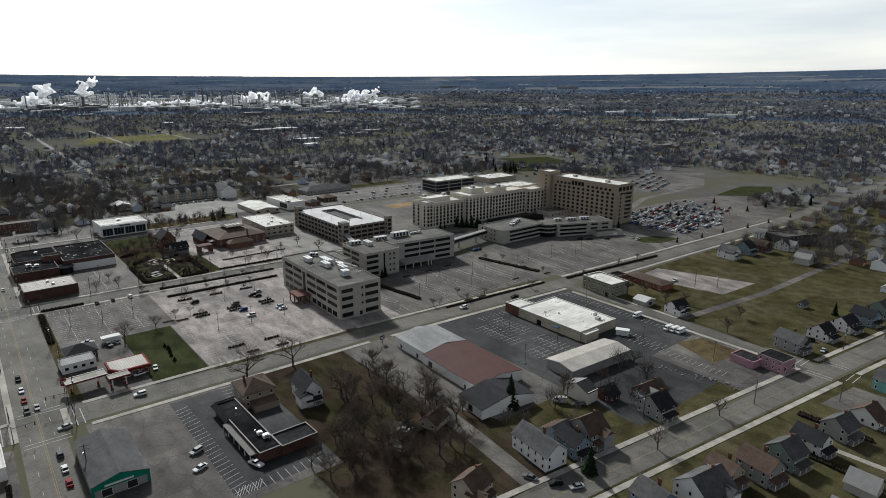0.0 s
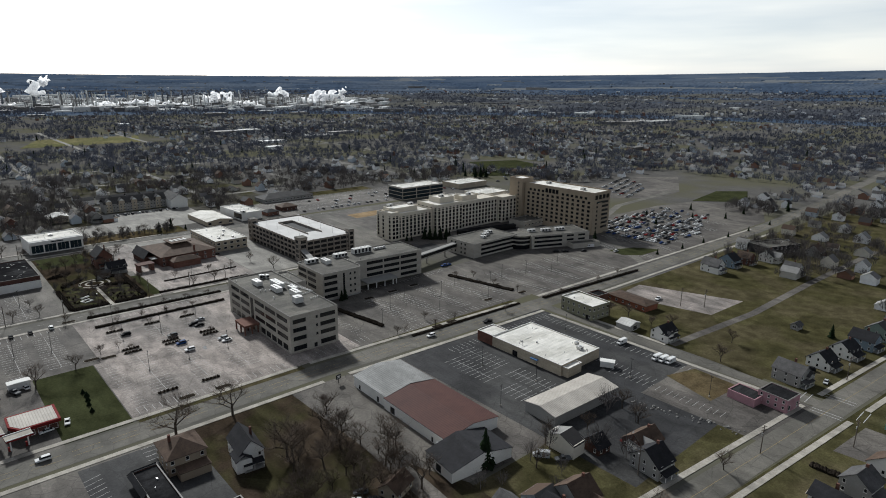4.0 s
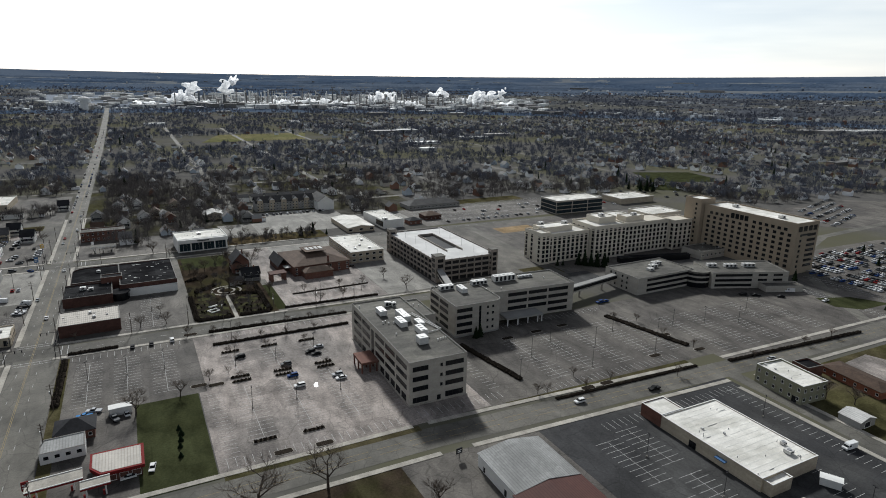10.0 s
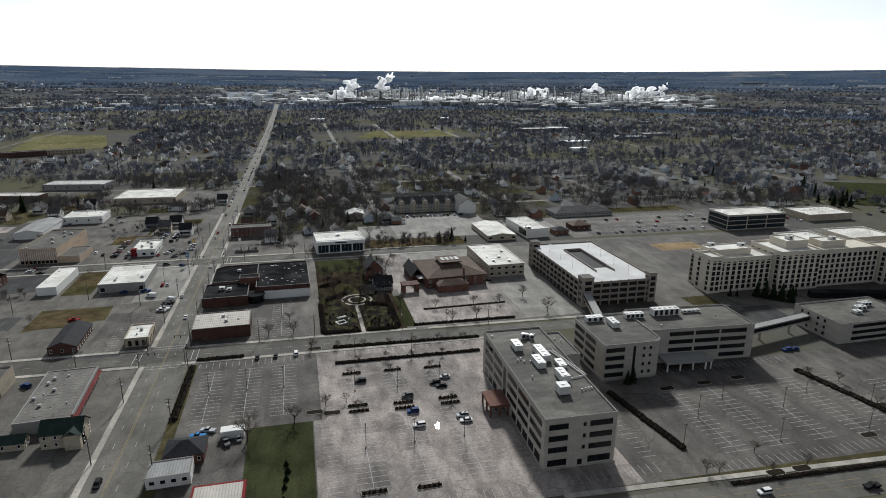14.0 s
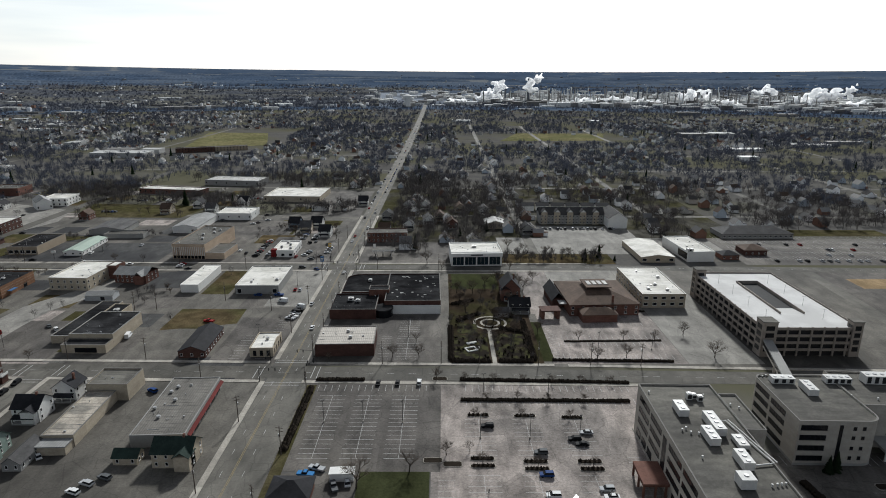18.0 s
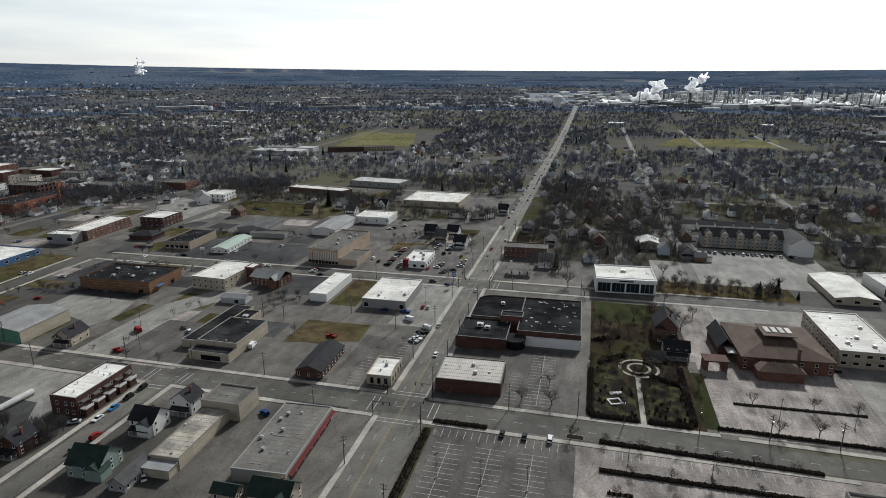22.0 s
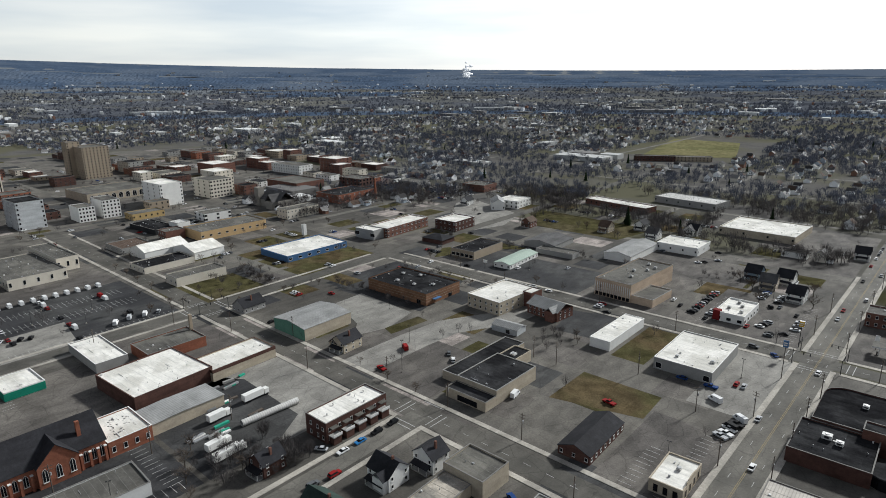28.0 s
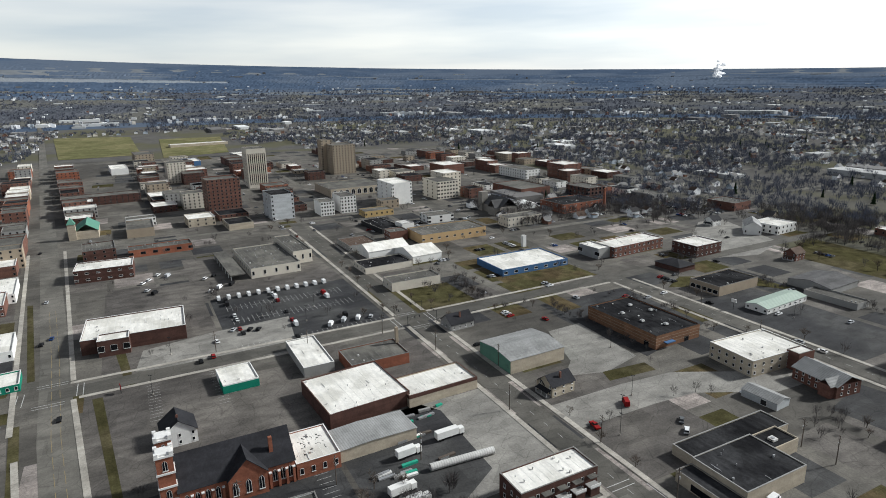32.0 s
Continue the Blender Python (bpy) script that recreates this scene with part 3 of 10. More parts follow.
patch("worn_paving", [(-1250, -80), (-620, -60), (-620, 520), (-1250, 600)], M_URBAN, 0.012, "patched grey paving of the far downtown blocks")
patch("worn_paving", rect(4, 330, 300, 560), M_YARD, 0.01, "olive and grey yards among the houses")
patch("worn_paving", rect(2, 125, 300, 262), M_URBAN, 0.012, "patched grey paving round the brick buildings")
for k, (line, w) in enumerate(WIDTHS):
    ribbon("road", line, w, M_ROADDARK if line in (CROSS, BACK, WEST) else M_ROAD, 0.05 + 0.004 * k, "worn grey asphalt street")
for xs, y0, y1 in ((-420, 290, 1500), (-560, -60, 900), (-180, 420, 1500), (128, 300, 1450), (250, 400, 1400), (380, 420, 1300), (-700, -70, 900), (520, 420, 1200), (660, 420, 1100)):
    ribbon("road", [(xs, y0), (xs, y1)], 7.0, M_ROAD, 0.03, "narrow grey residential street")
for ys, x0, x1 in ((420, -420, 700), (560, -700, 900), (690, -900, 1000), (840, -1000, 1100), (400, -1200, -420), (190, -1200, -300)):
    ribbon("road", [(x0, ys), (x1, ys)], 6.0, M_ROAD, 0.026, "narrow grey residential street")
ribbon("road", [(276, -104), (350, -112), (430, -113), (560, -118)], 4.5, M_LOT, 0.04, "narrow grey lane between the fields")
ribbon("road", [(390, -22), (420, 20), (470, 75), (560, 110), (700, 120)], 7.0, M_ROAD, 0.045, "curving grey hospital drive")
ribbon("road", [(290, 113), (296, 190), (300, 262)], 8.0, M_ROAD, 0.044, "grey asphalt street behind the garage")

ribbon("road", [(-160, 130), (-160, 168), (-158, 192), (-142, 222), (-140, 262)], 19.0, M_PALEDRIVE, 0.04, "pale concrete drive between the lots")
patch("road_widening", [(0.4, -12), (6.6, -10), (6.4, 108), (3.6, 114), (0.6, 114)], M_ROAD, 0.047, "worn asphalt turning lane of the main street", "road")
# parking lots
patch("parking_lot", rect(59, -8, 168, 110), M_LOTPALE, 0.03, "bleached asphalt parking lot beside the office building")
patch("parking_lot", rect(4, 51, 62, 113), M_LOT, 0.034, "grey asphalt parking lot with white lines")
patch("parking_lot", rect(160, -12, 280, 62), M_LOT, 0.038, "grey asphalt parking lot with white lines")
patch("parking_lot", rect(280, -22, 405, 62), M_LOT, 0.034, "grey asphalt parking lot in front of the clinic")
patch("parking_lot", rect(166, -152, 264, -31), M_LOTDARK, 0.03, "dark asphalt parking lot round the white-roofed store")
patch("parking_lot", rect(222, -172, 264, -120), M_LOT, 0.036, "cracked grey asphalt lot beside the pink building")
patch("parking_lot", rect(8, -104, 70, -27), M_LOT, 0.03, "grey asphalt lot with angled white stalls")
patch("parking_lot", rect(36, -100, 70, -30), M_LOTDARK, 0.036, "dark sealed asphalt lot beside the brick shop")
patch("parking_lot", rect(4, -12, 36, 50), M_LOT, 0.03, "grey concrete forecourt of the petrol station")
patch("parking_lot", rect(112, 128, 172, 190), M_LOTPALE, 0.03, "bleached asphalt lot in front of the brown-roofed hall")
patch("parking_lot", rect(30, 130, 62, 184), M_LOT, 0.03, "cracked grey lot behind the brick shop")
patch("parking_lot", rect(172.2, 128, 206, 262), M_PALEDRIVE, 0.03, "bleached asphalt between the hall and the garage")
patch("parking_lot", rect(128.2, 190.2, 172, 262), M_PALEDRIVE, 0.032, "bleached asphalt round the brown-roofed hall")
patch("parking_lot", rect(110, 186, 128, 262), M_LOTPALE, 0.034, "bleached asphalt drive past the garden")
patch("parking_lot", rect(-372, 27, -288, 112), M_LOTDARK, 0.03, "dark asphalt lot filled with white vans")
patch("parking_lot", rect(-196, 46, -134, 112), M_LOTDARK, 0.026, "grimy dark yard full of trailers and stacks")
patch("parking_lot", [(-196, 86), (-188, 91), (-146, 89), (-134, 70), (-134, 114), (-196, 114)], M_PALEDRIVE, 0.034, "pale grey concrete yard")
patch("parking_lot", rect(-185, 128, -115, 175), M_LOT, 0.03, "cracked grey asphalt lot")
patch("parking_lot", [(-288, -16), (-272, 56), (-322, 63), (-319, 20), (-312, -12)], M_PALEDRIVE, 0.036, "pale concrete lot beside the dark brick building")
patch("lawn", [(-322, -25), (-274, -20), (-274, -16.5), (-322, -20.5)], M_GRASS, 0.05, "strip of grass beside the avenue", "grass")
patch("lawn", [(-268, -33), (-190, -25), (-190, -22), (-268, -29)], M_GRASS, 0.05, "strip of grass beside the avenue", "grass")
patch("lawn", [(-258, -61), (-190, -54), (-190, -50.5), (-258, -57.5)], M_GRASS, 0.05, "strip of grass beside the avenue", "grass")
patch("lawn", [(-420, -72), (-300, -59.5), (-300, -56.5), (-420, -69)], M_GRASS, 0.05, "strip of grass beside the avenue", "grass")
patch("parking_lot", [(-231, 176), (-232, 197), (-187, 194), (-181, 171), (-187, 152), (-198, 164)], M_PALEDRIVE, 0.05, "pale worn gravel lot behind the metal warehouse")
patch("parking_lot", [(-121, 254), (-98, 259), (-95, 226), (-114, 224)], M_LOTDARK, 0.036, "dark sealed lot with stalls beside the brick house")
patch("parking_lot", [(-265, 195), (-264, 258), (-199, 254), (-184, 198)], M_LOTDARK, 0.024, "dark asphalt lot round the orange brick building")
patch("parking_lot", [(-366, 444), (-362, 470), (-284, 439), (-269, 393), (-280, 360), (-300, 352)], M_PALEDRIVE, 0.04, "pale paved corner lot by the white chapel")
patch("parking_lot", rect(-42, 128, -12, 180), M_LOT, 0.032, "cracked grey lot with white stalls")
patch("parking_lot", rect(-36, 196, -12, 260), M_PALEDRIVE, 0.03, "pale concrete forecourt")
patch("parking_lot", rect(-66, 278, -14, 345), M_LOT, 0.03, "grey asphalt lot of the burger restaurant")
patch("parking_lot", rect(-225, 278, -132, 325), M_LOTDARK, 0.03, "empty dark asphalt lot")
patch("parking_lot", rect(-150, 350, -60, 400), M_LOT, 0.03, "grey asphalt lot behind the tan store")
patch("parking_lot", rect(-60, 415, -12, 540), M_LOT, 0.03, "grey asphalt lot of the long store")
patch("parking_lot", rect(-260, 28, -190, 112), M_LOT, 0.026, "grey asphalt yard round the warehouse")
patch("parking_lot", rect(-280, -36, -190, 28), M_LOT, 0.03, "grey asphalt lot round the green shop")
patch("parking_lot", rect(-186, -34, -134, 44), M_LOTDARK, 0.03, "dark asphalt church lot with white stalls")
patch("parking_lot", rect(-420, -30, -288, 24), M_LOT, 0.03, "grey asphalt lot beside the street")
patch("parking_lot", rect(-480, 20, -372, 112), M_LOT, 0.026, "grey asphalt yard of the post office")
patch("parking_lot", [(398, -16), (440, -21), (600, -20), (690, 18), (640, 72), (590, 84), (500, 86), (440, 66)], M_LOT, 0.03, "large grey hospital lot full of cars")
patch("parking_lot", [(588, 140), (630, 108), (690, 112), (800, 172), (757, 206), (640, 204)], M_LOT, 0.03, "far grey hospital lot")
patch("parking_lot", rect(268, 275, 470, 345), M_LOT, 0.03, "grey asphalt lot behind the garage")
patch("parking_lot", rect(140, 345, 215, 385), M_PALEDRIVE, 0.03, "grey asphalt lot of the apartment house")
patch("parking_lot", rect(2, 276, 68, 330), M_LOT, 0.03, "grey paved corner by the petrol pumps")
patch("parking_lot", [(318, -46), (346, -44), (366, -100), (330, -98)], M_LOTPALE, 0.05, "pale gravel yard")

# the patchwork of lots and yards between the downtown streets
rnd = random.Random(41)
yards = {}
for ix in range(42):
    for iy in range(22):
        x, y = -38 - ix * 29, -40 + iy * 27
        if rnd.random() < 0.42 or (x < -620 and rnd.random() < 0.3) or (x > -190 and y < 120) or y < -44 - (x + 240) * 0.0 and x > -300:
            continue
        m, word = rnd.choice(((M_LOT, "grey asphalt"), (M_LOT, "grey asphalt"), (M_LOTDARK, "dark asphalt"), (M_LOTDARK, "dark asphalt"), (M_LOTPALE, "bleached concrete"), (M_GRASS, "olive grass"), (M_DRYGRASS, "dry grass")))
        if m in (M_GRASS, M_DRYGRASS) and x < -480 and rnd.random() < 0.6:
            m, word = M_LOTDARK, "dark asphalt"
        w, d = rnd.uniform(9, 14), rnd.uniform(8, 13)
        yards.setdefault(m.name, (m, word, Geo()))[2].face([(a, b, 0.018) for a, b in rect(x - w, y - d, x + w, y + d)])
for m, word, q in yards.values():
    solid("yard", q, m, word + " yards between town buildings", "paving", kind="stuff")

patch("worn_paving", rect(300, 108, 520, 262), M_LOT, 0.014, "grey paving round the hospital wings")
patch("worn_paving", rect(104, 300, 300, 345), M_PALEDRIVE, 0.014, "grey paving behind the white hall")
patch("hospital_court", rect(284, 97, 311, 117), M_LOTDARK, 0.034, "dark asphalt court below the hospital")
patch("bare_earth", rect(316, 228, 352, 246), M_EARTH, 0.034, "tan bare earth of a building site", "ground")
patch("lawn", [(578, 350), (624, 322), (675, 362), (632, 384)], M_GREEN, 0.06, "green field behind the hospital", "grass")
patch("lawn", rect(270, 120, 296, 138), M_GRASS, 0.036, "dark lawn before the stone wing", "grass")

patch("parking_lot", rect(-60, -118, -14, -30), M_LOT, 0.03, "grey asphalt lot round the corner store")
patch("lawn", [(-190, -430), (58, -430), (58, -150), (8, -104), (-14, -104), (-14, -30), (-190, -52)], M_GRASS, 0.016, "olive winter yards south of the avenue", "grass")
# lawns and fields
patch("parking_lot", [(236, -186), (262, -189), (262, -213), (238, -209)], M_LOT, 0.036, "cracked grey yard beside the street corner")
ribbon("road", [(205, -188), (207, -222)], 2.6, M_WALK, 0.045, "pale concrete drive between the yards", "drive")
patch("lawn", [(62, -158), (262, -182), (700, -232), (700, -420), (62, -420)], M_GRASS, 0.02, "olive winter yards between the houses", "grass")
patch("lawn", [(128, -118), (222, -118), (222, -164), (128, -154)], M_GRASS, 0.022, "worn olive yard behind the houses", "grass")
patch("lawn", [(274, -40), (700, -46), (700, -215), (274, -172)], M_GRASS, 0.018, "olive winter yards along the street", "grass")
patch("leaf_litter", [(60, -28), (128, -28), (128, -152), (60, -150)], M_LITTER, 0.02, "brown leaf litter under bare trees", "ground")
ribbon("road", [(116, -28), (117, -80), (114, -120), (110, -158)], 7.0, M_LOT, 0.042, "cracked grey lane beside the long halls")
patch("parking_lot", [(117, -28), (166, -30), (166, -118), (128, -116), (117, -90)], M_LOT, 0.026, "cracked grey lot round the long halls")
patch("lawn", [(244, -119), (260, -124), (258.5, -144), (237, -142)], M_DRYGRASS, 0.05, "rough dry grass with rubble", "grass")
for poly in ([(-288, -66), (-300, -64), (-304, -100), (-290, -102)], [(-262, -62), (-272, -62), (-274, -96), (-264, -96)], [(-360, -72), (-392, -75), (-392, -96), (-360, -94)]):
    patch("lawn", poly, M_GRASS, 0.04, "olive lawn beside the avenue", "grass")
patch("parking_lot", [(-226, -58), (-262, -62), (-264, -96), (-228, -94)], M_LOT, 0.03, "pale concrete lot with parked cars")
patch("parking_lot", [(-305, -66), (-358, -71), (-358, -100), (-306, -98)], M_LOTDARK, 0.03, "dark asphalt lot beside the avenue")
patch("parking_lot", [(-395, -76), (-640, -96), (-640, -160), (-395, -150)], M_LOT, 0.02, "grey paving behind the avenue shops")
patch("lawn", rect(36, -10, 58.6, 51), M_GREEN, 0.05, "dark green lawn with two worn tracks", "grass")
patch("lawn", [(352, -44), (425, -48), (385, -106), (372, -102)], M_GRASS, 0.04, "olive winter lawn", "grass")
patch("lawn", [(275, -110), (346, -117), (344, -150), (272, -148)], M_GRASS, 0.04, "olive winter lawn", "grass")
patch("lawn", [(352, -117), (440, -119), (440, -160), (350, -152)], M_GRASS, 0.04, "olive winter lawn", "grass")
patch("lawn", [(-79, 163), (-79, 192), (-44, 192), (-43, 172)], M_DRYGRASS, 0.04, "brown dry grass plot", "grass")
patch("lawn", rect(-78, 215, -62, 258), M_DRYGRASS, 0.04, "brown dry grass strip", "grass")
patch("lawn", rect(-330, 128, -289, 168), M_GRASS, 0.04, "brown-green grass plot", "grass")
patch("lawn", rect(-345, 200, -250, 214), M_DRYGRASS, 0.04, "brown dry grass plot", "grass")
patch("lawn", rect(-330, 214, -292, 262), M_DRYGRASS, 0.036, "brown dry grass plot", "grass")
patch("lawn", [(-182, 169), (-180, 192), (-172, 191), (-174, 166)], M_GRASS, 0.06, "worn olive grass strip between the lots", "grass")
patch("lawn", rect(66, 128, 108, 254), M_LITTER, 0.034, "dark overgrown winter garden", "grass")
patch("lawn", rect(68, 226, 96, 254), M_GREEN, 0.044, "green lawn behind the white hall", "grass")
patch("lawn", rect(108, 130, 113, 175), M_GREEN, 0.05, "narrow green lawn", "grass")
patch("lawn", [(-225, 330), (-205, 345), (-240, 345), (-262, 305), (-250, 282)], M_GRASS, 0.04, "olive grass round the black-roofed hall", "grass")
patch("lawn", [(-262, 410), (-170, 410), (-160, 460), (-280, 470)], M_GRASS, 0.04, "olive grass lawn", "grass")
patch("lawn", rect(100, 276, 180, 300), M_DRYGRASS, 0.04, "brown lawn with bare trees", "grass")
patch("lawn", rect(160, 425, 205, 452), M_GRASS, 0.04, "olive grass lawn", "grass")
patch("lawn", rect(300, 352, 420, 372), M_GRASS, 0.04, "olive grass lawn", "grass")
patch("field", [(-377, 903), (-252, 982), (-313, 1210), (-443, 1222)], M_FIELD, 0.3, "pale olive sports field", "grass")
patch("field", [(170, 1060), (373, 1076), (409, 1221), (222, 1224)], M_FIELD, 0.3, "olive field", "grass")
patch("field", [(646, 74), (686, 32), (758, 62), (728, 86)], M_GREEN, 0.2, "green lawn beside the hospital lots", "grass")
patch("lawn", [(402, 16), (424, 8), (434, -9), (408, -8), (398, 2)], M_GREEN, 0.05, "dark lawn with curving walks before the tower", "grass")
patch("field", [(640, 380), (740, 350), (760, 430), (680, 460)], M_GREEN, 0.2, "green lawn", "grass")
for poly in ([(-1850, -165), (-1342, -120), (-1346, 22), (-1800, 10)], [(-1690, 72), (-1261, 56), (-1287, 178), (-1670, 215)]):
    q = Geo()
    n = 8
    for a in range(n):
        for b in range(n):
            c = []
            for u, v in ((a, b), (a + 1, b), (a + 1, b + 1), (a, b + 1)):
                u, v = u / n, v / n
                x = (poly[0][0] * (1 - u) + poly[1][0] * u) * (1 - v) + (poly[3][0] * (1 - u) + poly[2][0] * u) * v
                y = (poly[0][1] * (1 - u) + poly[1][1] * u) * (1 - v) + (poly[3][1] * (1 - u) + poly[2][1] * u) * v
                c.append((x, y, terrain(x, y) + 0.6))
            q.face(c)
    solid("field", q, M_FIELD, "pale olive sports field beyond downtown", "grass", kind="structure")
for xa, xb in ((60, 128), (166, 262)):
    ribbon("verge", [(xa, -10.2), (xb, -13 if xb > 200 else -10.6)], 3.4, M_GRASS, 0.06, "strip of winter grass beside the kerb", "grass")
ribbon("verge", [(8.8, -6), (9.0, 108)], 4.0, M_GRASS, 0.06, "strip of dark grass beside the kerb", "grass")

# pavements with kerbs
for line in ([(3.2, -26), (3.4, -9)], [(3.2, 128), (3.6, 261)], [(3.6, 276), (4, 420)], [(-13, -26), (-12.4, 111)], [(-11.8, 131), (-10.8, 261)], [(-10.8, 276), (-10, 420)],
             [(10, -8.5), (126, -8.4)], [(132, -8.6), (262, -15.5)], [(280, -16.5), (560, -24)], [(10, -27.5), (128, -28)], [(140, -28.5), (264, -34)], [(278, -36), (560, -42)],
             [(4, 110.6), (150, 108.5)], [(4, 127.5), (112, 126.5)], [(118, 126), (290, 121)], [(-14, 111), (-104, 113)], [(-116, 113), (-274, 115.5)], [(-14, 128.5), (-274, 131.5)],
             [(6, 260), (160, 260)], [(-14, 260), (-274, 260)], [(-14, 276), (-274, 276)], [(6, 276), (160, 276)],
             [(70, -146), (262, -167.5)], [(70, -161.5), (262, -184)], [(276, -169), (420, -186)], [(276, -186), (420, -203)], [(262.5, -40), (262.5, -166)], [(274.5, -40), (274, -102)],
             [(-115.5, -25), (-116, 112)], [(-102.5, -20), (-103, 112)], [(-273, -38), (-273, 113)], [(-290, -42), (-289, 114)], [(-274, 134), (-276, 258)], [(-290, 134), (-292, 258)],
             [(-20, -28), (-230, -56)], [(-14, -10), (-104, -22)], [(-118, -24), (-272, -40)], [(-292, -41), (-560, -61)], [(-250, -60), (-560, -86)], [(-292, 115), (-540, 117)], [(-292, 133), (-540, 136)]):
    ribbon("pavement", line, 2.2, M_WALK, 0.17, "pale concrete pavement with a raised kerb", "pavement", thick=0.17)


# road paint
def paint(name, segs, width, m, z, label):
    q = Geo()
    for x0, y0, x1, y1 in segs:
        L = math.hypot(x1 - x0, y1 - y0)
        nx, ny = -(y1 - y0) / L * width / 2, (x1 - x0) / L * width / 2
        q.face([(x0 - nx, y0 - ny, z), (x1 - nx, y1 - ny, z), (x1 + nx, y1 + ny, z), (x0 + nx, y0 + ny, z)])
    return solid(name, q, m, label, "road marking", kind="stuff")


def along(line, d, dash=None, lo=0, hi=1e9):
    """Segments along a street line, set off by d to the left; dash: (length, gap)."""
    out, run = [], 0.0
    for (ax, ay), (bx, by) in zip(line, line[1:]):
        L = math.hypot(bx - ax, by - ay)
        nx, ny = -(by - ay) / L * d, (bx - ax) / L * d
        s = 0.0
        while s < L:
            e = min(L, s + (dash[0] if dash else 12.0))
            if lo < run + s < hi:
                out.append((ax + (bx - ax) * s / L + nx, ay + (by - ay) * s / L + ny, ax + (bx - ax) * e / L + nx, ay + (by - ay) * e / L + ny))
            s = e + (dash[1] if dash else 0.0)
        run += L
    return out


paint("yellow_lines", along(ART, 0.25, None, 200, 1160) + along(ART, -0.25, None, 200, 1160) + along(FRONT, 1.6, (9, 3), 200, 1500) + along(FRONT, -1.6, (9, 3), 200, 1500) + along(SOUTH, 0.2, None, 0, 400), 0.14, M_YELLOW, 0.084, "worn yellow centre lines")
paint("lane_lines", along(ART, 3.6, (3, 9), 200, 1160) + along(ART, -3.6, (3, 9), 200, 1160) + along(CROSS, 0, (3, 6), 0, 800) + along(BACK, 0, (3, 6), 0, 700), 0.14, M_PAINT, 0.088, "worn white lane lines")
segs = []
for cx, cy, hw, hh in ((-4, -19, 10, 11), (-4, 119, 11, 9), (-3, 268, 11, 9), (-281, 122, 9, 9), (-110, 120, 7, 8), (-281, -49, 9, 10), (270, -176, 7, 9)):
    for s in (-1, 1):
        segs += [(cx - hw * 0.7, cy + s * hh, cx + hw * 0.7, cy + s * hh), (cx - hw * 0.7, cy + s * (hh + 2.4), cx + hw * 0.7, cy + s * (hh + 2.4)),
                 (cx + s * hw, cy - hh * 0.6, cx + s * hw, cy + hh * 0.6), (cx + s * (hw + 2.4), cy - hh * 0.6, cx + s * (hw + 2.4), cy + hh * 0.6)]
paint("crosswalk_lines", segs, 0.28, M_PAINT, 0.092, "worn white crosswalk lines")


def stalls(x, y0, y1, pitch=2.75, depth=5.2, both=True, slant=0.0, axis='y'):
    """A row of parking stalls along x = const (axis y) or y = const."""
    out = []
    n = int(abs(y1 - y0) / pitch)
    for k in range(n + 1):
        y = y0 + k * pitch
        for s in (1, -1) if both else (1,):
            a, b = (x, y), (x + s * depth, y + slant * abs(depth))
            out.append((*a, *b) if axis == 'y' else (a[1], a[0], b[1], b[0]))
    if both:
        out.append((x, y0, x, y0 + n * pitch) if axis == 'y' else (y0, x, y0 + n * pitch, x))
    return out


segs = []
for x in (19, 33.5, 48):
    segs += stalls(x, 58, 100)
segs += stalls(61.5, 0, 48, both=False) + stalls(108, 12, 58, axis='x', both=False, depth=-5) + stalls(109, 64, 60)
for x in (76, 93.5, 111.5):
    segs += stalls(x, 8, 51) + stalls(x, 60, 82)
segs += stalls(108, 72, 138, axis='x', both=False, depth=-5.0) + stalls(92, 72, 138, axis='x', both=False, depth=5.0) + stalls(129.5, 4, 60, both=False, depth=-5)
segs += stalls(-5.5, 62, 125, axis='x', both=False, depth=5) + stalls(-4.5, 132, 168, axis='x', both=False, depth=5)
paint("parking_lines", segs, 0.13, M_PAINT, 0.048, "worn white parking stall lines")
segs = []
for x in (200.5, 218, 236.5, 255, 270):
    segs += stalls(x, 0, 42)
segs += stalls(166, 4, 44, both=False, depth=5) + stalls(-9, 186, 262, axis='x', both=False, depth=5) + stalls(60, 176, 270, axis='x', both=False, depth=-5)
for x in (292, 309, 327, 345, 362):
    segs += stalls(x, -12, 34)
paint("parking_lines", segs, 0.13, M_PAINT, 0.048, "worn white parking stall lines")
segs = stalls(184, -72, -46) + stalls(196, -98, -72) + stalls(184, -98, -80) + stalls(196, -66, -44) + stalls(259, -150, -38, both=False, depth=-5) + stalls(-37, 190, 262, axis='x', both=False, depth=-5)
segs += stalls(238, -118, -84, both=False, depth=-5) + stalls(228, -150, -100, both=False, depth=5)
paint("parking_lines", segs, 0.13, M_PAINT, 0.046, "white parking stall lines on the dark lot")
segs = stalls(36, -98, -36, both=False, depth=5.2, slant=0.25) + stalls(-100.5, 37, 66, axis='x', both=False, depth=5) + stalls(60, -44, -30, both=False, depth=-5)
for k in range(9):
    segs.append((36 + k * 0.9, -100, 38.5 + k * 0.9, -96))
paint("parking_lines", segs, 0.14, M_PAINT, 0.048, "white angled parking stall lines")
segs = stalls(151, 118, 170, axis='x', both=False, depth=-5) + stalls(153.5, 118, 170, axis='x', both=False, depth=5) + stalls(133, 118, 170, axis='x', both=False, depth=5) + stalls(112.5, 133, 180, both=False, depth=4.6, slant=0.4) + stalls(171, 140, 165, axis='x', both=False, depth=5)
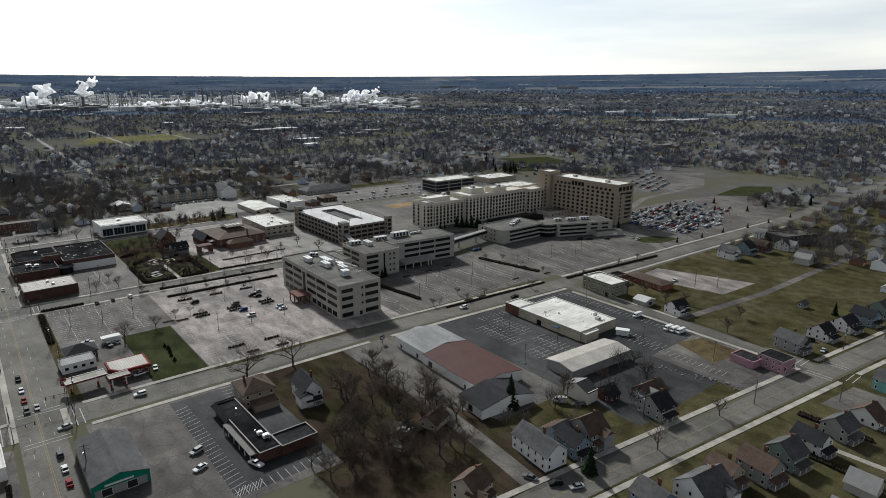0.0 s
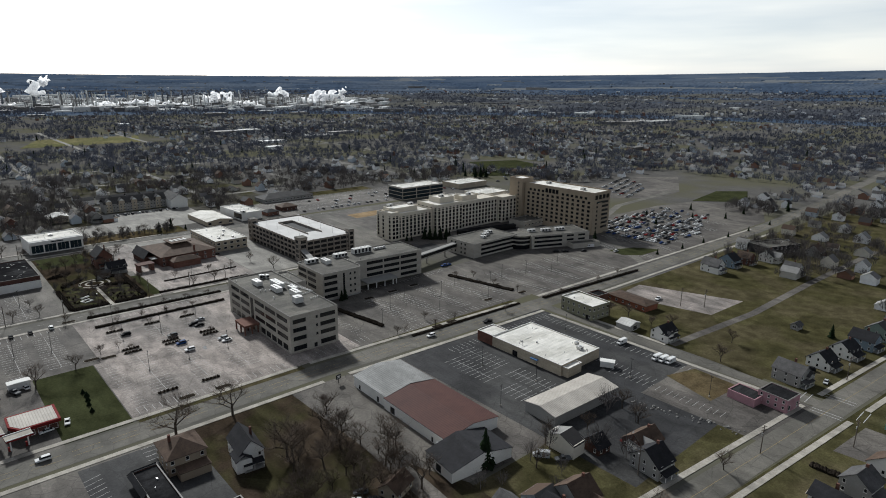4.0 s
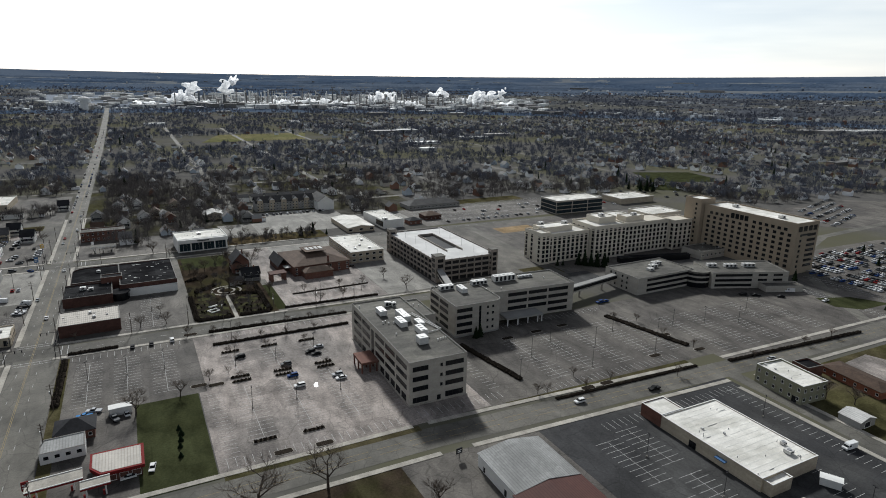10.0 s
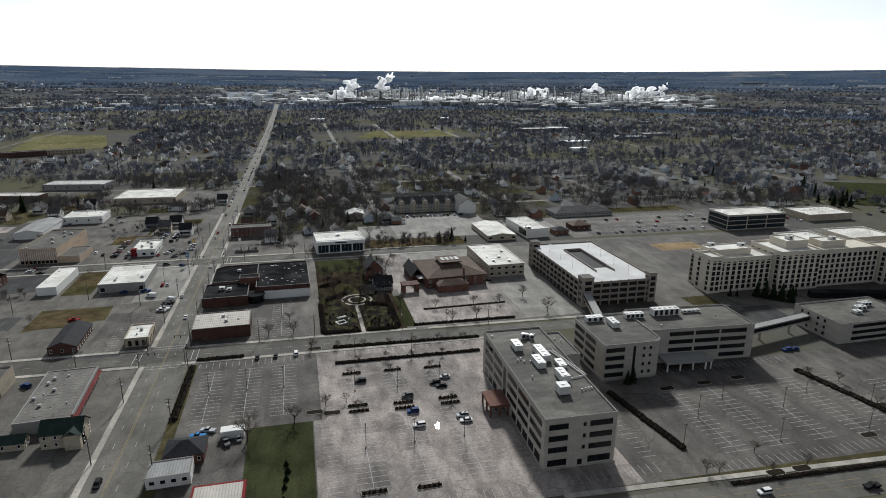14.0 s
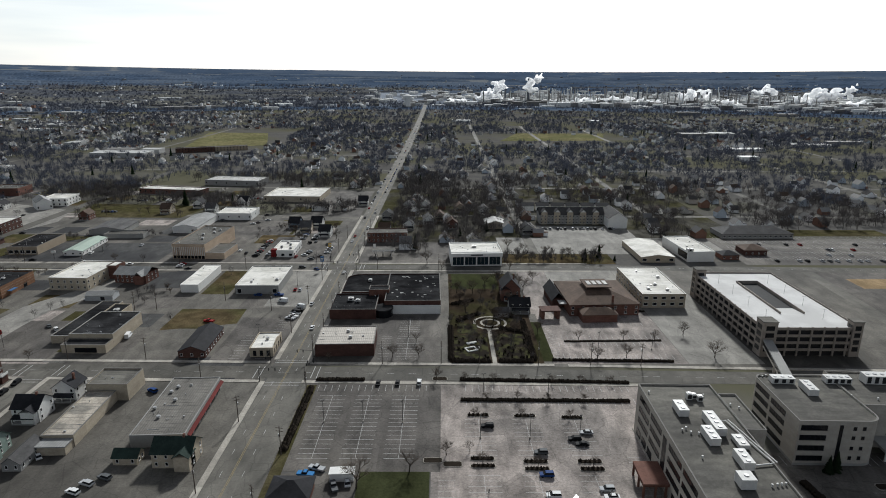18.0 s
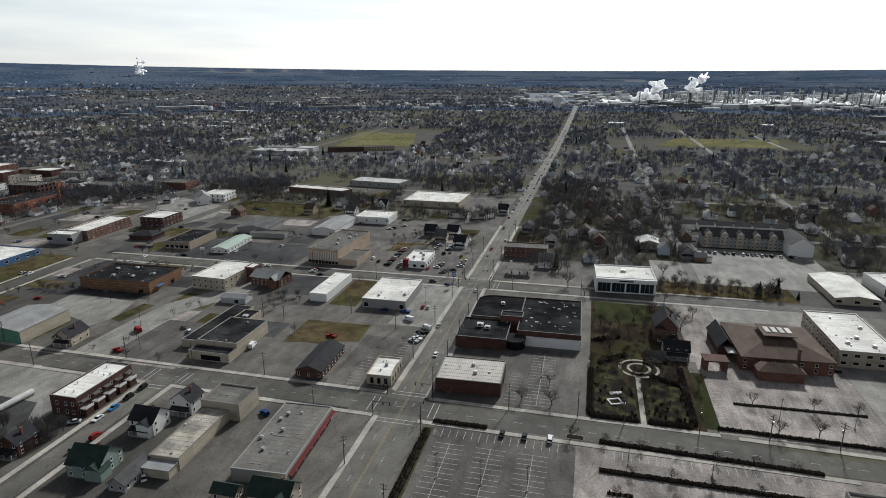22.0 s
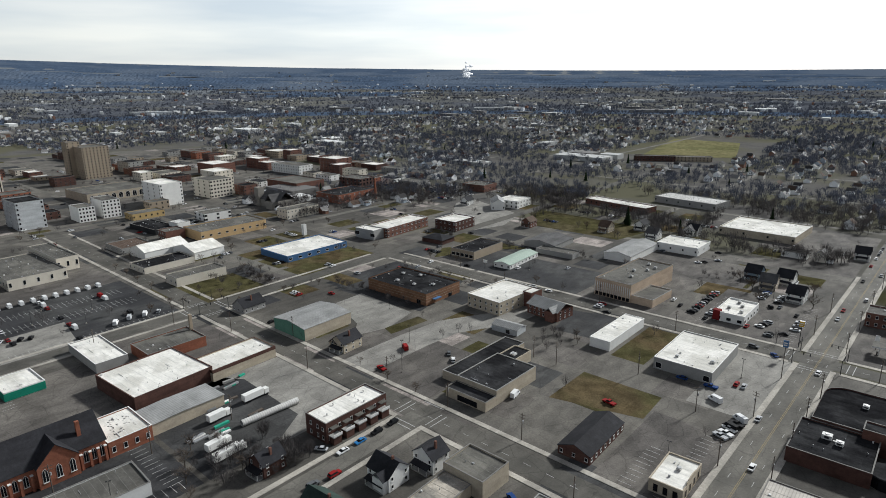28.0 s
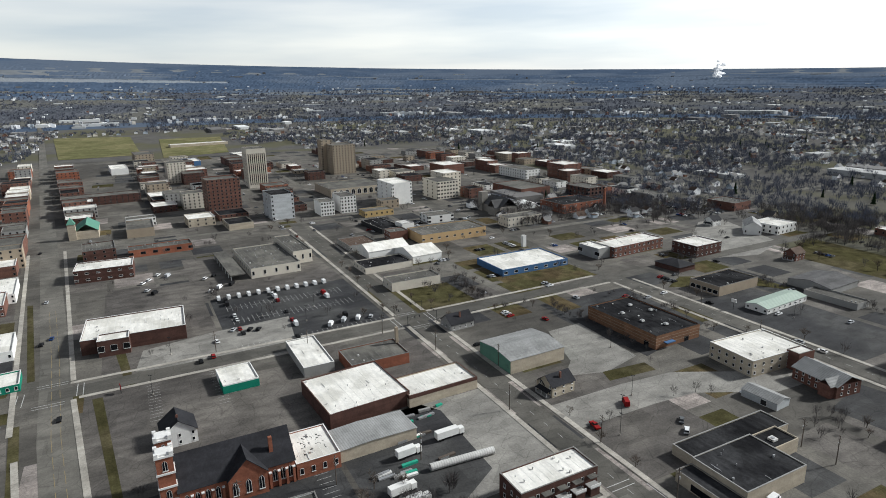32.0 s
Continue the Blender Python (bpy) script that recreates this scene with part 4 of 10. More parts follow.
segs += stalls(46, 132, 180) + stalls(33, 132, 158, both=False, depth=5) + stalls(-17, 132, 176, both=False, depth=-5) + stalls(-34, 132, 158, both=False, depth=5)
segs += stalls(-136, -30, 40, both=False, depth=-5) + stalls(-158, -20, 10) + stalls(40, -182, -140, axis='x', both=False, depth=-5) + stalls(-289, 30, 108, both=False, depth=-5) + stalls(-330, 34, 104) + stalls(-352, 34, 104)
segs += stalls(14, -276, -236, axis='x', both=False, depth=5) + stalls(-12, -272, -236, axis='x', both=False, depth=5) + stalls(-63, 282, 330, both=False, depth=5) + stalls(-17, 282, 340, both=False, depth=-5)
segs += stalls(378, 142, 210, axis='x', both=False, depth=-5)
paint("parking_lines", segs, 0.13, M_PAINT, 0.048, "worn white parking stall lines")
segs = []
for k in range(5):
    segs += stalls(292 + k * 14, 275, 465, axis='x')
for k in range(6):
    segs += stalls(410 + k * 30, -18 + k * 3, 52 - k * 4)
paint("parking_lines", segs, 0.13, M_PAINT, 0.048, "faint white parking stall lines")


# hedges and planting islands
def hedge(x0, y0, x1, y1, w, h, label="dark bare hedge in a planting strip"):
    q = Geo()
    L = math.hypot(x1 - x0, y1 - y0)
    n = max(2, int(L / 0.9))
    rnd = random.Random(int(x0 * 7 + y0 * 13))
    ux, uy = (x1 - x0) / L, (y1 - y0) / L
    for k in range(n):
        for s in (-1, 1):
            cx, cy = x0 + ux * L * (k + 0.5) / n - uy * s * w * 0.22, y0 + uy * L * (k + 0.5) / n + ux * s * w * 0.22
            hh, r = h * rnd.uniform(0.75, 1.15), w * rnd.uniform(0.34, 0.48)
            ring = [(cx + r * math.cos(a * 1.0472 + rnd.random()), cy + r * math.sin(a * 1.0472 + rnd.random())) for a in range(6)]
            ring.sort(key=lambda p: math.atan2(p[1] - cy, p[0] - cx))
            b = len(q.v)
            q.v += [(x, y, 0.0) for x, y in ring] + [(cx + (x - cx) * 1.15, cy + (y - cy) * 1.15, hh * 0.55) for x, y in ring] + [(cx + rnd.uniform(-.2, .2), cy, hh)]
            for a in range(6):
                c = (a + 1) % 6
                q.f += [(b + a, b + c, b + 6 + c, b + 6 + a), (b + 6 + a, b + 6 + c, b + 12)]
                q.m += [0, 0]
    return solid("hedge", q, M_HEDGE, label, "hedge")


for h in ((220.8, -184, 221.8, -208, 2.0, 1.6), (194.8, -196, 194, -219, 1.8, 1.5), (70, 112.6, 140, 110.2, 1.6, 1.3), (70, 96, 136, 95.4, 1.6, 1.2), (172, 56, 160, 56, 1.4, 1.2), (176, 46, 182.5, 5, 2.0, 1.6), (266, 46, 276, 0, 2.4, 1.4), (112, 131, 166, 130, 1.4, 1.2), (121, 151.2, 168, 152.6, 1.3, 0.7),
          (8.6, 62, 9.2, 106, 2.2, 1.6), (10, 112, 30, 112, 1.8, 1.4), (186, -15, 262, -18, 1.4, 1.0), (142, 190, 172, 190, 1.2, 1.0), (280, -21, 372, -27, 1.6, 1.3), (4, 232, 26, 236, 1.2, 0.9)):
    hedge(*h)
q = Geo()
ISL = [(76, 85), (93.5, 84.5), (111, 83.5), (76, 58), (76, 54), (93.5, 56.5), (93.5, 52.5), (111.5, 56.5), (111.5, 52.5), (76, 6), (93, 5), (80, -4), (94, -5), (219, 45), (236, 46), (201, 44), (253, -2), (204, -13), (214, -13), (278, -6), (276, 14), (61.5, 113.5), (66, 55), (59.5, 57)]
for k, (x, y) in enumerate(ISL):
    hw, hd = (4.2, 1.1) if k < 11 else (3.2, 1.6)
    poly = [(x + hw * c, y + hd * s) for c, s in ((-1, -.6), (-.8, -1), (.8, -1), (1, -.6), (1, .6), (.8, 1), (-.8, 1), (-1, .6))]
    q = Geo().prism(poly, 0.0, 0.18)
    inner = [(x + (px - x) * 0.94, y + (py - y) * 0.82) for px, py in poly]
    e = thing("planting_island", "kerbed planting island with dark mulch", "planting bed", 0, 0, group="islands of the parking lots")
    part("kerb", q, M_WALK, e)
    part("mulch", Geo().prism(inner, 0.1, 0.26), M_HEDGE, e)
    if k < 11:
        rnd = random.Random(k)
        for s in range(5):
            cx = x - hw * 0.75 + hw * 1.5 * s / 4
            g2 = Geo()
            for a in range(7):
                t1, t2 = rnd.uniform(0, 6.28), rnd.uniform(0.3, 0.8)
                g2.tube((cx, y, 0.2), (cx + math.cos(t1) * t2, y + math.sin(t1) * t2 * 0.7, 0.2 + rnd.uniform(0.5, 0.9)), 0.16, 0.22, 4)
            part("shrub", g2, M_HEDGE, e)

# ---- buildings ----
WINDOW = {}
PLACED = []


def window_mesh(w, h, frame_m, glass_m, bars=1):
    key = (round(w, 2), round(h, 2), frame_m.name, glass_m.name, bars)
    if key not in WINDOW:
        q = Geo()
        t = min(0.09, w * 0.12)
        q.face([(-w / 2, -0.03, -h / 2), (w / 2, -0.03, -h / 2), (w / 2, -0.03, h / 2), (-w / 2, -0.03, h / 2)], 1)
        for a in (q.box(-w / 2, -0.08, -h / 2, w / 2, 0, -h / 2 + t), q.box(-w / 2, -0.08, h / 2 - t, w / 2, 0, h / 2), q.box(-w / 2, -0.075, -h / 2, -w / 2 + t, 0, h / 2), q.box(w / 2 - t, -0.075, -h / 2, w / 2, 0, h / 2)):
            pass
        for b in range(1, bars):
            x = -w / 2 + w * b / bars
            q.box(x - t / 2, -0.07, -h / 2, x + t / 2, 0, h / 2)
        q.box(-w / 2 - 0.08, -0.16, -h / 2 - 0.1, w / 2 + 0.08, 0, -h / 2 - 0.004)
        WINDOW[key] = q.mesh("window", [frame_m, glass_m])
    return WINDOW[key]


def on_wall(side, u, w, d):
    """Local place and turn on a wall of a w x d block: side S, E, N or W, u along it from its middle."""
    return {'S': (u, -d / 2, 0.0), 'E': (w / 2, u, 90.0), 'N': (-u, d / 2, 180.0), 'W': (-w / 2, -u, 270.0)}[side]


def windows(parent, w, d, side, us, zs, ww, wh, frame_m=None, glass_m=None, bars=1, name="window", cx=0.0, cy=0.0, joined=False):
    if joined:
        q = Geo()
        for z in zs:
            for u in us:
                x, y, r = on_wall(side, u, w, d)
                c, s = math.cos(radians(r)), math.sin(radians(r))
                for lift, hw, hh, mi in ((0.03, ww / 2 + 0.12, wh / 2 + 0.12, 0), (0.06, ww / 2, wh / 2, 1)):
                    q.face([(x + cx + c * a + s * lift, y + cy + s * a - c * lift, z + b) for a, b in ((-hw, -hh), (hw, -hh), (hw, hh), (-hw, hh))], mi)
        tagged(part("far_glazing", q, [frame_m or M_COPING, glass_m or M_GLASS], parent), kind="stuff")
        return
    me = window_mesh(ww, wh, frame_m or M_TRIM, glass_m or M_GLASS, bars)
    for z in zs:
        for u in us:
            x, y, r = on_wall(side, u, w, d)
            part(name, me, None, parent, at=(x + cx, y + cy, z), rz=r)


def spread(n, length, margin=1.5):
    if n == 1:
        return [0.0]
    return [-(length / 2 - margin) + (length - 2 * margin) * k / (n - 1) for k in range(n)]


def block(parent, x, y, w, d, h, wall_m, roof_m, parapet=0.6, coping=None, z0=0.0, wall="wall", roof="roof"):
    """Walls, a roof deck sunk behind a parapet and a coping, under a building."""
    q = Geo()
    t = 0.3
    q.box(x - w / 2, y - d / 2, z0, x + w / 2, y - d / 2 + t, z0 + h)
    q.box(x - w / 2, y + d / 2 - t, z0, x + w / 2, y + d / 2, z0 + h)
    q.box(x - w / 2, y - d / 2 + t, z0, x - w / 2 + t, y + d / 2 - t, z0 + h)
    q.box(x + w / 2 - t, y - d / 2 + t, z0, x + w / 2, y + d / 2 - t, z0 + h)
    part(wall, q, wall_m, parent)
    q = Geo().box(x - w / 2 + t, y - d / 2 + t, z0 + h - parapet - 0.3, x + w / 2 - t, y + d / 2 - t, z0 + h - parapet)
    part(roof, q, roof_m, parent)
    q, c = Geo(), 0.05
    for b in ((-w / 2 - c, -d / 2 - c, w / 2 + c, -d / 2 + t + c), (-w / 2 - c, d / 2 - t - c, w / 2 + c, d / 2 + c), (-w / 2 - c, -d / 2 + t + c, -w / 2 + t + c, d / 2 - t - c), (w / 2 - t - c, -d / 2 + t + c, w / 2 + c, d / 2 - t - c)):
        q.box(x + b[0], y + b[1], z0 + h, x + b[2], y + b[3], z0 + h + 0.12, bottom=True)
    part("coping", q, coping or (M_WHITEWALL if roof_m is M_WHITEROOF else M_COPING), parent)


def roof_clutter(e, w, d, z, roof_m):
    """Vent pipes, hatches, cable runs and membrane seams on a flat roof, joined."""
    r = random.Random(int(w * 91 + d * 37 + z * 11))
    q = Geo()
    for k in range(int(w * d / 60)):
        x, y = r.uniform(-w / 2 + 1, w / 2 - 1), r.uniform(-d / 2 + 1, d / 2 - 1)
        kind = r.random()
        if kind < 0.55:
            q.tube((x, y, z), (x, y, z + r.uniform(0.4, 0.9)), 0.14, 0.12, 6, 1)
        elif kind < 0.85:
            a, b = r.uniform(0.4, 0.9), r.uniform(0.4, 0.9)
            q.box(x - a / 2, y - b / 2, z, x + a / 2, y + b / 2, z + r.uniform(0.3, 0.8), r.choice((0, 1)))
        else:
            L = r.uniform(2, 5)
            q.box(x, y - 0.06, z, min(x + L, w / 2 - 0.5), y + 0.06, z + 0.14, 1)
    step = r.choice((2.4, 3.0, 3.6))
    for k in range(1, int(d / step) if roof_m is not M_BLACKROOF else 1):
        y = -d / 2 + k * step
        q.box(-w / 2 + 0.35, y - 0.05, z, w / 2 - 0.35, y + 0.05, z + 0.035, 2)
    tagged(part("roof_clutter", q, [M_UNIT, M_STEEL, M_WHITEWALL if roof_m is M_WHITEROOF else M_COPING], e), kind="stuff")


def flat(name, label, x, y, w, d, h, wall_m, roof_m, rot=0.0, parapet=0.6, coping=None, wins=(), category="building", group="", door=None):
    """A flat-roofed building. wins: (side, count, heights, width, height) rows."""
    e = thing(name, label, category, x, y, 0, rot, group)
    PLACED.append((x, y, w, d))
    block(e, 0, 0, w, d, h, wall_m, roof_m, parapet, coping)
    if w * d > 150 and x > -520:
        roof_clutter(e, w, d, h - parapet, roof_m)
    for side, n, zs, ww, wh in wins:
        windows(e, w, d, side, spread(n, w if side in 'SN' else d, ww * 0.5 + 1.0), zs, ww, wh)
    for side, u, dw, dh in door or ():
        px, py, r = on_wall(side, u, w, d)
        part("door", window_mesh(dw, dh, M_DARKTRIM, M_GLASS, 2), None, e, at=(px, py, dh / 2 + 0.05), rz=r)
    return e

# ---- hospital campus ----


def bands(e, w, d, side, us, zs, ww, wh, cx=0.0, cy=0.0):
    windows(e, w, d, side, us, zs, ww, wh, M_DARKTRIM, M_GLASS, max(2, int(ww / 1.5)), "ribbon_window", cx, cy)


def roof_unit(x, y, z, w, d, h, rot=0.0, label="white steel rooftop air unit"):
    e = thing("rooftop_unit", label, "air unit", x, y, z, rot, "rooftop air units")
    g2 = Geo().box(-w / 2, -d / 2, 0.25, w / 2, d / 2, h, bottom=True)
    part("casing", g2, M_UNIT, e)
    part("base_frame", Geo().box(-w / 2 + 0.15, -d / 2 + 0.15, 0, w / 2 - 0.15, d / 2 - 0.15, 0.24), M_DARKTRIM, e)
    n = max(1, int(max(w, d) / 2.2))
    for k in range(n):
        a = -max(w, d) / 2 + max(w, d) * (k + 0.5) / n
        px, py = (a, 0) if w >= d else (0, a)
        part("fan", Geo().tube((px, py, h), (px, py, h + 0.22), 0.7, 0.65, 10), M_STEEL, e)
        gx = (a - 0.7, -d / 2 - 0.03, a + 0.7, -d / 2) if w >= d else (w / 2, a - 0.7, w / 2 + 0.03, a + 0.7)
        part("grille", Geo().box(gx[0], gx[1], 0.6, gx[2], gx[3], h - 0.3, bottom=True), M_DARKTRIM, e)
    return e


def roof_vent(x, y, z, r=0.35, h=0.9):
    q = Geo().tube((0, 0, 0), (0, 0, h * 0.7), r * 0.6, r * 0.6, 8).tube((0, 0, h * 0.7), (0, 0, h), r, r * 0.8, 8)
    return solid("roof_vent", q, M_UNIT, "small white mushroom roof vent", "roof vent", x, y, z, group="roof vents")


# four-storey office with a red entrance canopy
e = thing("office_building", "four-storey pale concrete office block with dark ribbon windows", "office building", 143.7, 40.2, 0, -1)
block(e, 0, 0, 25, 71, 18.4, M_CONC, M_GREYROOF, 0.5, M_COPING)
block(e, 15.6, 18, 6.2, 22, 18.4, M_CONC, M_GREYROOF, 0.5, M_COPING)
ZS = [3.0, 7.0, 11.2, 15.4]
bands(e, 25, 71, 'W', [-26.5, -14.5], ZS[1:], 10.4, 1.85)
bands(e, 25, 71, 'W', [3.0, 15.0, 27.5], ZS[1:], 10.6, 1.85)
bands(e, 25, 71, 'W', [-30, -24, -18, 6, 12, 18, 24, 30], [2.2], 4.6, 2.6)
windows(e, 25, 71, 'W', [-6.0], [9.5], 3.2, 13.0, M_DARKTRIM, M_GLASS, 3, "stair_window")
bands(e, 25, 71, 'S', [-7.8], ZS[1:], 6.6, 1.85)
bands(e, 25, 71, 'S', [7.0], ZS[1:], 8.0, 1.85)
bands(e, 25, 71, 'S', [-7.8], [2.2], 6.6, 2.2)
bands(e, 25, 71, 'S', [7.0], [2.2], 8.0, 2.2)
windows(e, 25, 71, 'S', [1.2], ZS[1:], 1.0, 1.2, M_DARKTRIM)
part("door", window_mesh(1.6, 2.4, M_DARKTRIM, M_GLASS, 2), None, e, at=(0.2, -35.5, 1.3))
bands(e, 25, 71, 'E', [-24, -12, 0], ZS, 9.5, 1.5)
part("plinth", Geo().box(-12.9, -36.0, 0, 12.9, 36.0, 0.4), M_WALK, e)
c = part("canopy", Geo().box(-20.5, -2.0, 4.0, -12.6, 9.5, 5.0, bottom=True), M_BRICK, e, "red-brown entrance canopy roof")
for cx in (-20.1, -16.5, -13.4):
    for cy in (-1.6, 3.5, 9.1):
        part("column", Geo().box(cx - 0.3, cy - 0.3, 0, cx + 0.3, cy + 0.3, 4.0), M_BRICK, c)
ROOFA = 17.9
for x, y, w, d, h, r in ((140, 58, 3.2, 6.6, 2.6, 14), (147, 49, 3.4, 10.5, 2.8, 14), (143.2, 42.5, 3.2, 7.5, 2.6, 14), (147.5, 30.5, 3.2, 7, 2.7, 14), (151, 40, 3, 6, 1.6, 14)):
    roof_unit(x, y, ROOFA, w, d, h, 0)
roof_unit(143.5, 21, ROOFA, 4.0, 4.2, 3.2, 0, "pale steel cooling tower with pipes")
for x, y in ((136.5, 47), (138, 48), (138.6, 45.5), (140.8, 45), (150.5, 20.5), (152, 20.8), (153.3, 21), (154.5, 21.2), (133.6, 70), (150, 67), (151.5, 68), (160, 60), (158, 62), (137, 33)):
    roof_vent(x, y, ROOFA)
q = Geo()
for a, b in (((152, 52, 0.5), (156, 30, 0.5)), ((153, 52.5, 0.5), (157, 30.4, 0.5)), ((156, 30, 0.5), (150, 29, 0.5)), ((152, 52, 0.5), (147, 52, 0.5))):
    q.tube(a, b, 0.22, 0.22, 6)
solid("roof_duct", q, M_UNIT, "white insulated pipes running over the roof", "duct", 0, 0, ROOFA)
for x, y, h in ((145.8, 66, 2.4), (147.5, 66.5, 1.8), (149, 65, 2.0)):
    roof_unit(x, y, ROOFA, 1.8, 1.8, h, 0, "small pale cooling unit")


def rounded(x0, y0, x1, y1, r, n=5):
    """A rectangle's outline with rounded corners; r: sw, se, ne, nw."""
    out = []
    for (cx, cy, a0), rr in zip(((x0, y0, 180), (x1, y0, 270), (x1, y1, 0), (x0, y1, 90)), r):
        sx, sy = (1 if cx == x0 else -1), (1 if cy == y0 else -1)
        if rr <= 0:
            out.append((cx, cy))
        else:
            for k in range(n + 1):
                a = radians(a0 + 90 * k / n)
                out.append((cx + sx * rr + rr * math.cos(a), cy + sy * rr + rr * math.sin(a)))
    return out


def shrink(poly, t):
    cx, cy = sum(p[0] for p in poly) / len(poly), sum(p[1] for p in poly) / len(poly)
    hw, hd = max(abs(p[0] - cx) for p in poly), max(abs(p[1] - cy) for p in poly)
    return [(cx + (x - cx) * (1 - t / hw), cy + (y - cy) * (1 - t / hd)) for x, y in poly]


def round_block(e, poly, h, wall_m, roof_m, parapet=0.5):
    inner = shrink(poly, 0.35)
    q = Geo()
    n = len(poly)
    for a in range(n):
        b = (a + 1) % n
        q.face([(*poly[a], 0), (*poly[b], 0), (*poly[b], h), (*poly[a], h)])
        q.face([(*poly[a], h), (*poly[b], h), (*inner[b], h), (*inner[a], h)])
        q.face([(*inner[b], h - parapet), (*inner[a], h - parapet), (*inner[a], h), (*inner[b], h)])
    part("wall", q, wall_m, e)
    part("roof", _face(inner, h - parapet), roof_m, e)
    q = Geo()
    out = shrink(poly, -0.12)
    for a in range(n):
        b = (a + 1) % n
        q.face([(*out[a], h + 0.13), (*out[b], h + 0.13), (*inner[b], h + 0.13), (*inner[a], h + 0.13)])
        q.face([(*out[a], h + 0.004), (*out[b], h + 0.004), (*out[b], h + 0.13), (*out[a], h + 0.13)])
        q.face([(*inner[b], h + 0.004), (*inner[a], h + 0.004), (*inner[a], h + 0.13), (*inner[b], h + 0.13)])
    part("coping", q, M_COPING, e)


def _face(poly, z):
    q = Geo()
    q.face([(*p, z) for p in poly])
    return q


# second office: rounded front block and a long wing
e = thing("office_building", "four-storey pale office block with rounded corners and ribbon windows", "office building", 191.5, 71, 0, -1)
round_block(e, rounded(-13.5, -16, 13.5, 16, (0, 4.5, 0, 3.0)), 16.4, M_CONC, M_GREYROOF)
bands(e, 27, 32, 'S', [-8.5], [2.8, 6.6, 10.4, 14.0], 8.5, 1.8)
windows(e, 27, 32, 'S', [4.6, 7.6], [3.0, 6.6, 10.4, 13.8], 1.1, 1.2, M_DARKTRIM)
windows(e, 27, 32, 'S', [0.2], [8.0], 1.2, 14.0, M_DARKTRIM, M_GLASS, 1, "stair_window")
bands(e, 27, 32, 'W', [-8, 3], [2.6, 6.6, 10.4, 14.0], 9.5, 1.8)
windows(e, 27, 32, 'E', [-7.0, -3.5], [3.0, 6.6, 10.4, 13.8], 1.1, 1.2, M_DARKTRIM)
part("base_course", Geo().prism(rounded(-13.55, -16.05, 13.55, 16.05, (0, 4.5, 0, 3.0)), 0, 0.9), M_GREYWALL, e)
e = thing("office_building", "long pale office wing with four rows of ribbon windows", "office building", 231, 76.5, 0, -4)
block(e, 0, 0, 51, 25, 16.2, M_CONC, M_GREYROOF, 0.5, M_COPING)
bands(e, 51, 25, 'S', [-10, 2.5], [6.2, 10.0, 13.8], 11.5, 1.8)
bands(e, 51, 25, 'S', [15.5], [2.4, 6.2, 10.0, 13.8], 12.5, 1.8)
bands(e, 51, 25, 'E', [-9], [2.4, 6.2, 10.0, 13.8], 4.5, 1.5)
c = part("canopy", Geo().box(-21, -21.5, 3.6, 1, -12.6, 4.6, bottom=True), M_GREYWALL, e, "flat grey entrance canopy on pale posts")
for cx in (-20, -14, -8, -2, 0.5):
    part("column", Geo().box(cx - 0.25, -21.0, 0, cx + 0.25, -20.5, 3.6), M_TRIM, c)
for x, y, w, d, h in ((186, 82, 8, 3.4, 2.4), (192, 75.5, 3.4, 7.5, 2.6), (206, 82, 9, 3.4, 2.4), (222, 82, 13, 4, 3.4), (236, 82, 9, 1.8, 1.3), (228.5, 86.5, 2.4, 2.4, 1.6)):
    roof_unit(x, y, 15.8, w, d, h, -3)
for x, y in ((205, 72), (213, 70), (240, 80), (245, 76), (181, 86), (182.5, 86.5)):
    roof_vent(x, y, 15.7)


# covered bridges
def bridge(x0, y0, x1, y1, z, label):
    L = math.hypot(x1 - x0, y1 - y0)
    e = thing("skybridge", label, "skybridge", (x0 + x1) / 2, (y0 + y1) / 2, 0, math.degrees(math.atan2(y1 - y0, x1 - x0)))
    part("deck", Geo().box(-L / 2, -1.8, z, L / 2, 1.8, z + 0.8, bottom=True), M_CONC, e)
    part("glazing", Geo().box(-L / 2, -1.7, z + 0.8, L / 2, 1.7, z + 2.8), M_GLASS, e)
    part("roof", Geo().box(-L / 2, -1.95, z + 2.8, L / 2, 1.95, z + 3.4, bottom=True), M_GREYWALL, e)
    for k in range(1, 5):
        a = -L / 2 + L * k / 5
        part("mullion", Geo().box(a - 0.15, -1.76, z + 0.8, a + 0.15, 1.76, z + 2.8), M_DARKTRIM, e)
    for a in (-L / 6, L / 4):
        part("column", Geo().box(a - 0.35, -0.5, 0, a + 0.35, 0.5, z), M_CONC, e)


bridge(256.4, 74, 306, 84, 4.6, "long glazed bridge between the office wing and the clinic")
bridge(209.5, 135.5, 196, 87.5, 5.2, "long dark covered bridge between the garage and the offices")

# parking garage
e = thing("parking_garage", "pale four-level concrete parking garage with a white open top deck", "parking garage", 229.5, 176.5, 0, 0)
GW, GD, GH = 44.0, 80.0, 14.2
# solid box whose dark colour stands for shade inside the open levels
part("core", Geo().box(-GW / 2 + 1.2, -GD / 2 + 1.2, 0, GW / 2 - 1.2, GD / 2 - 1.2, GH - 1.6), M_DARKTRIM, e, "solid dark box standing for the shaded parking levels")
M_GARAGE = mat("brown_grey_concrete", (0.27, 0.235, 0.205), (0.215, 0.188, 0.165), scale=0.15, fine=1.5, rough=0.8, worn=0.1)
M_DECK = mat("pale_deck_concrete", (0.62, 0.61, 0.59), (0.54, 0.53, 0.515), scale=0.1, fine=1.2, c3=(0.5, 0.49, 0.475), s3=0.05)
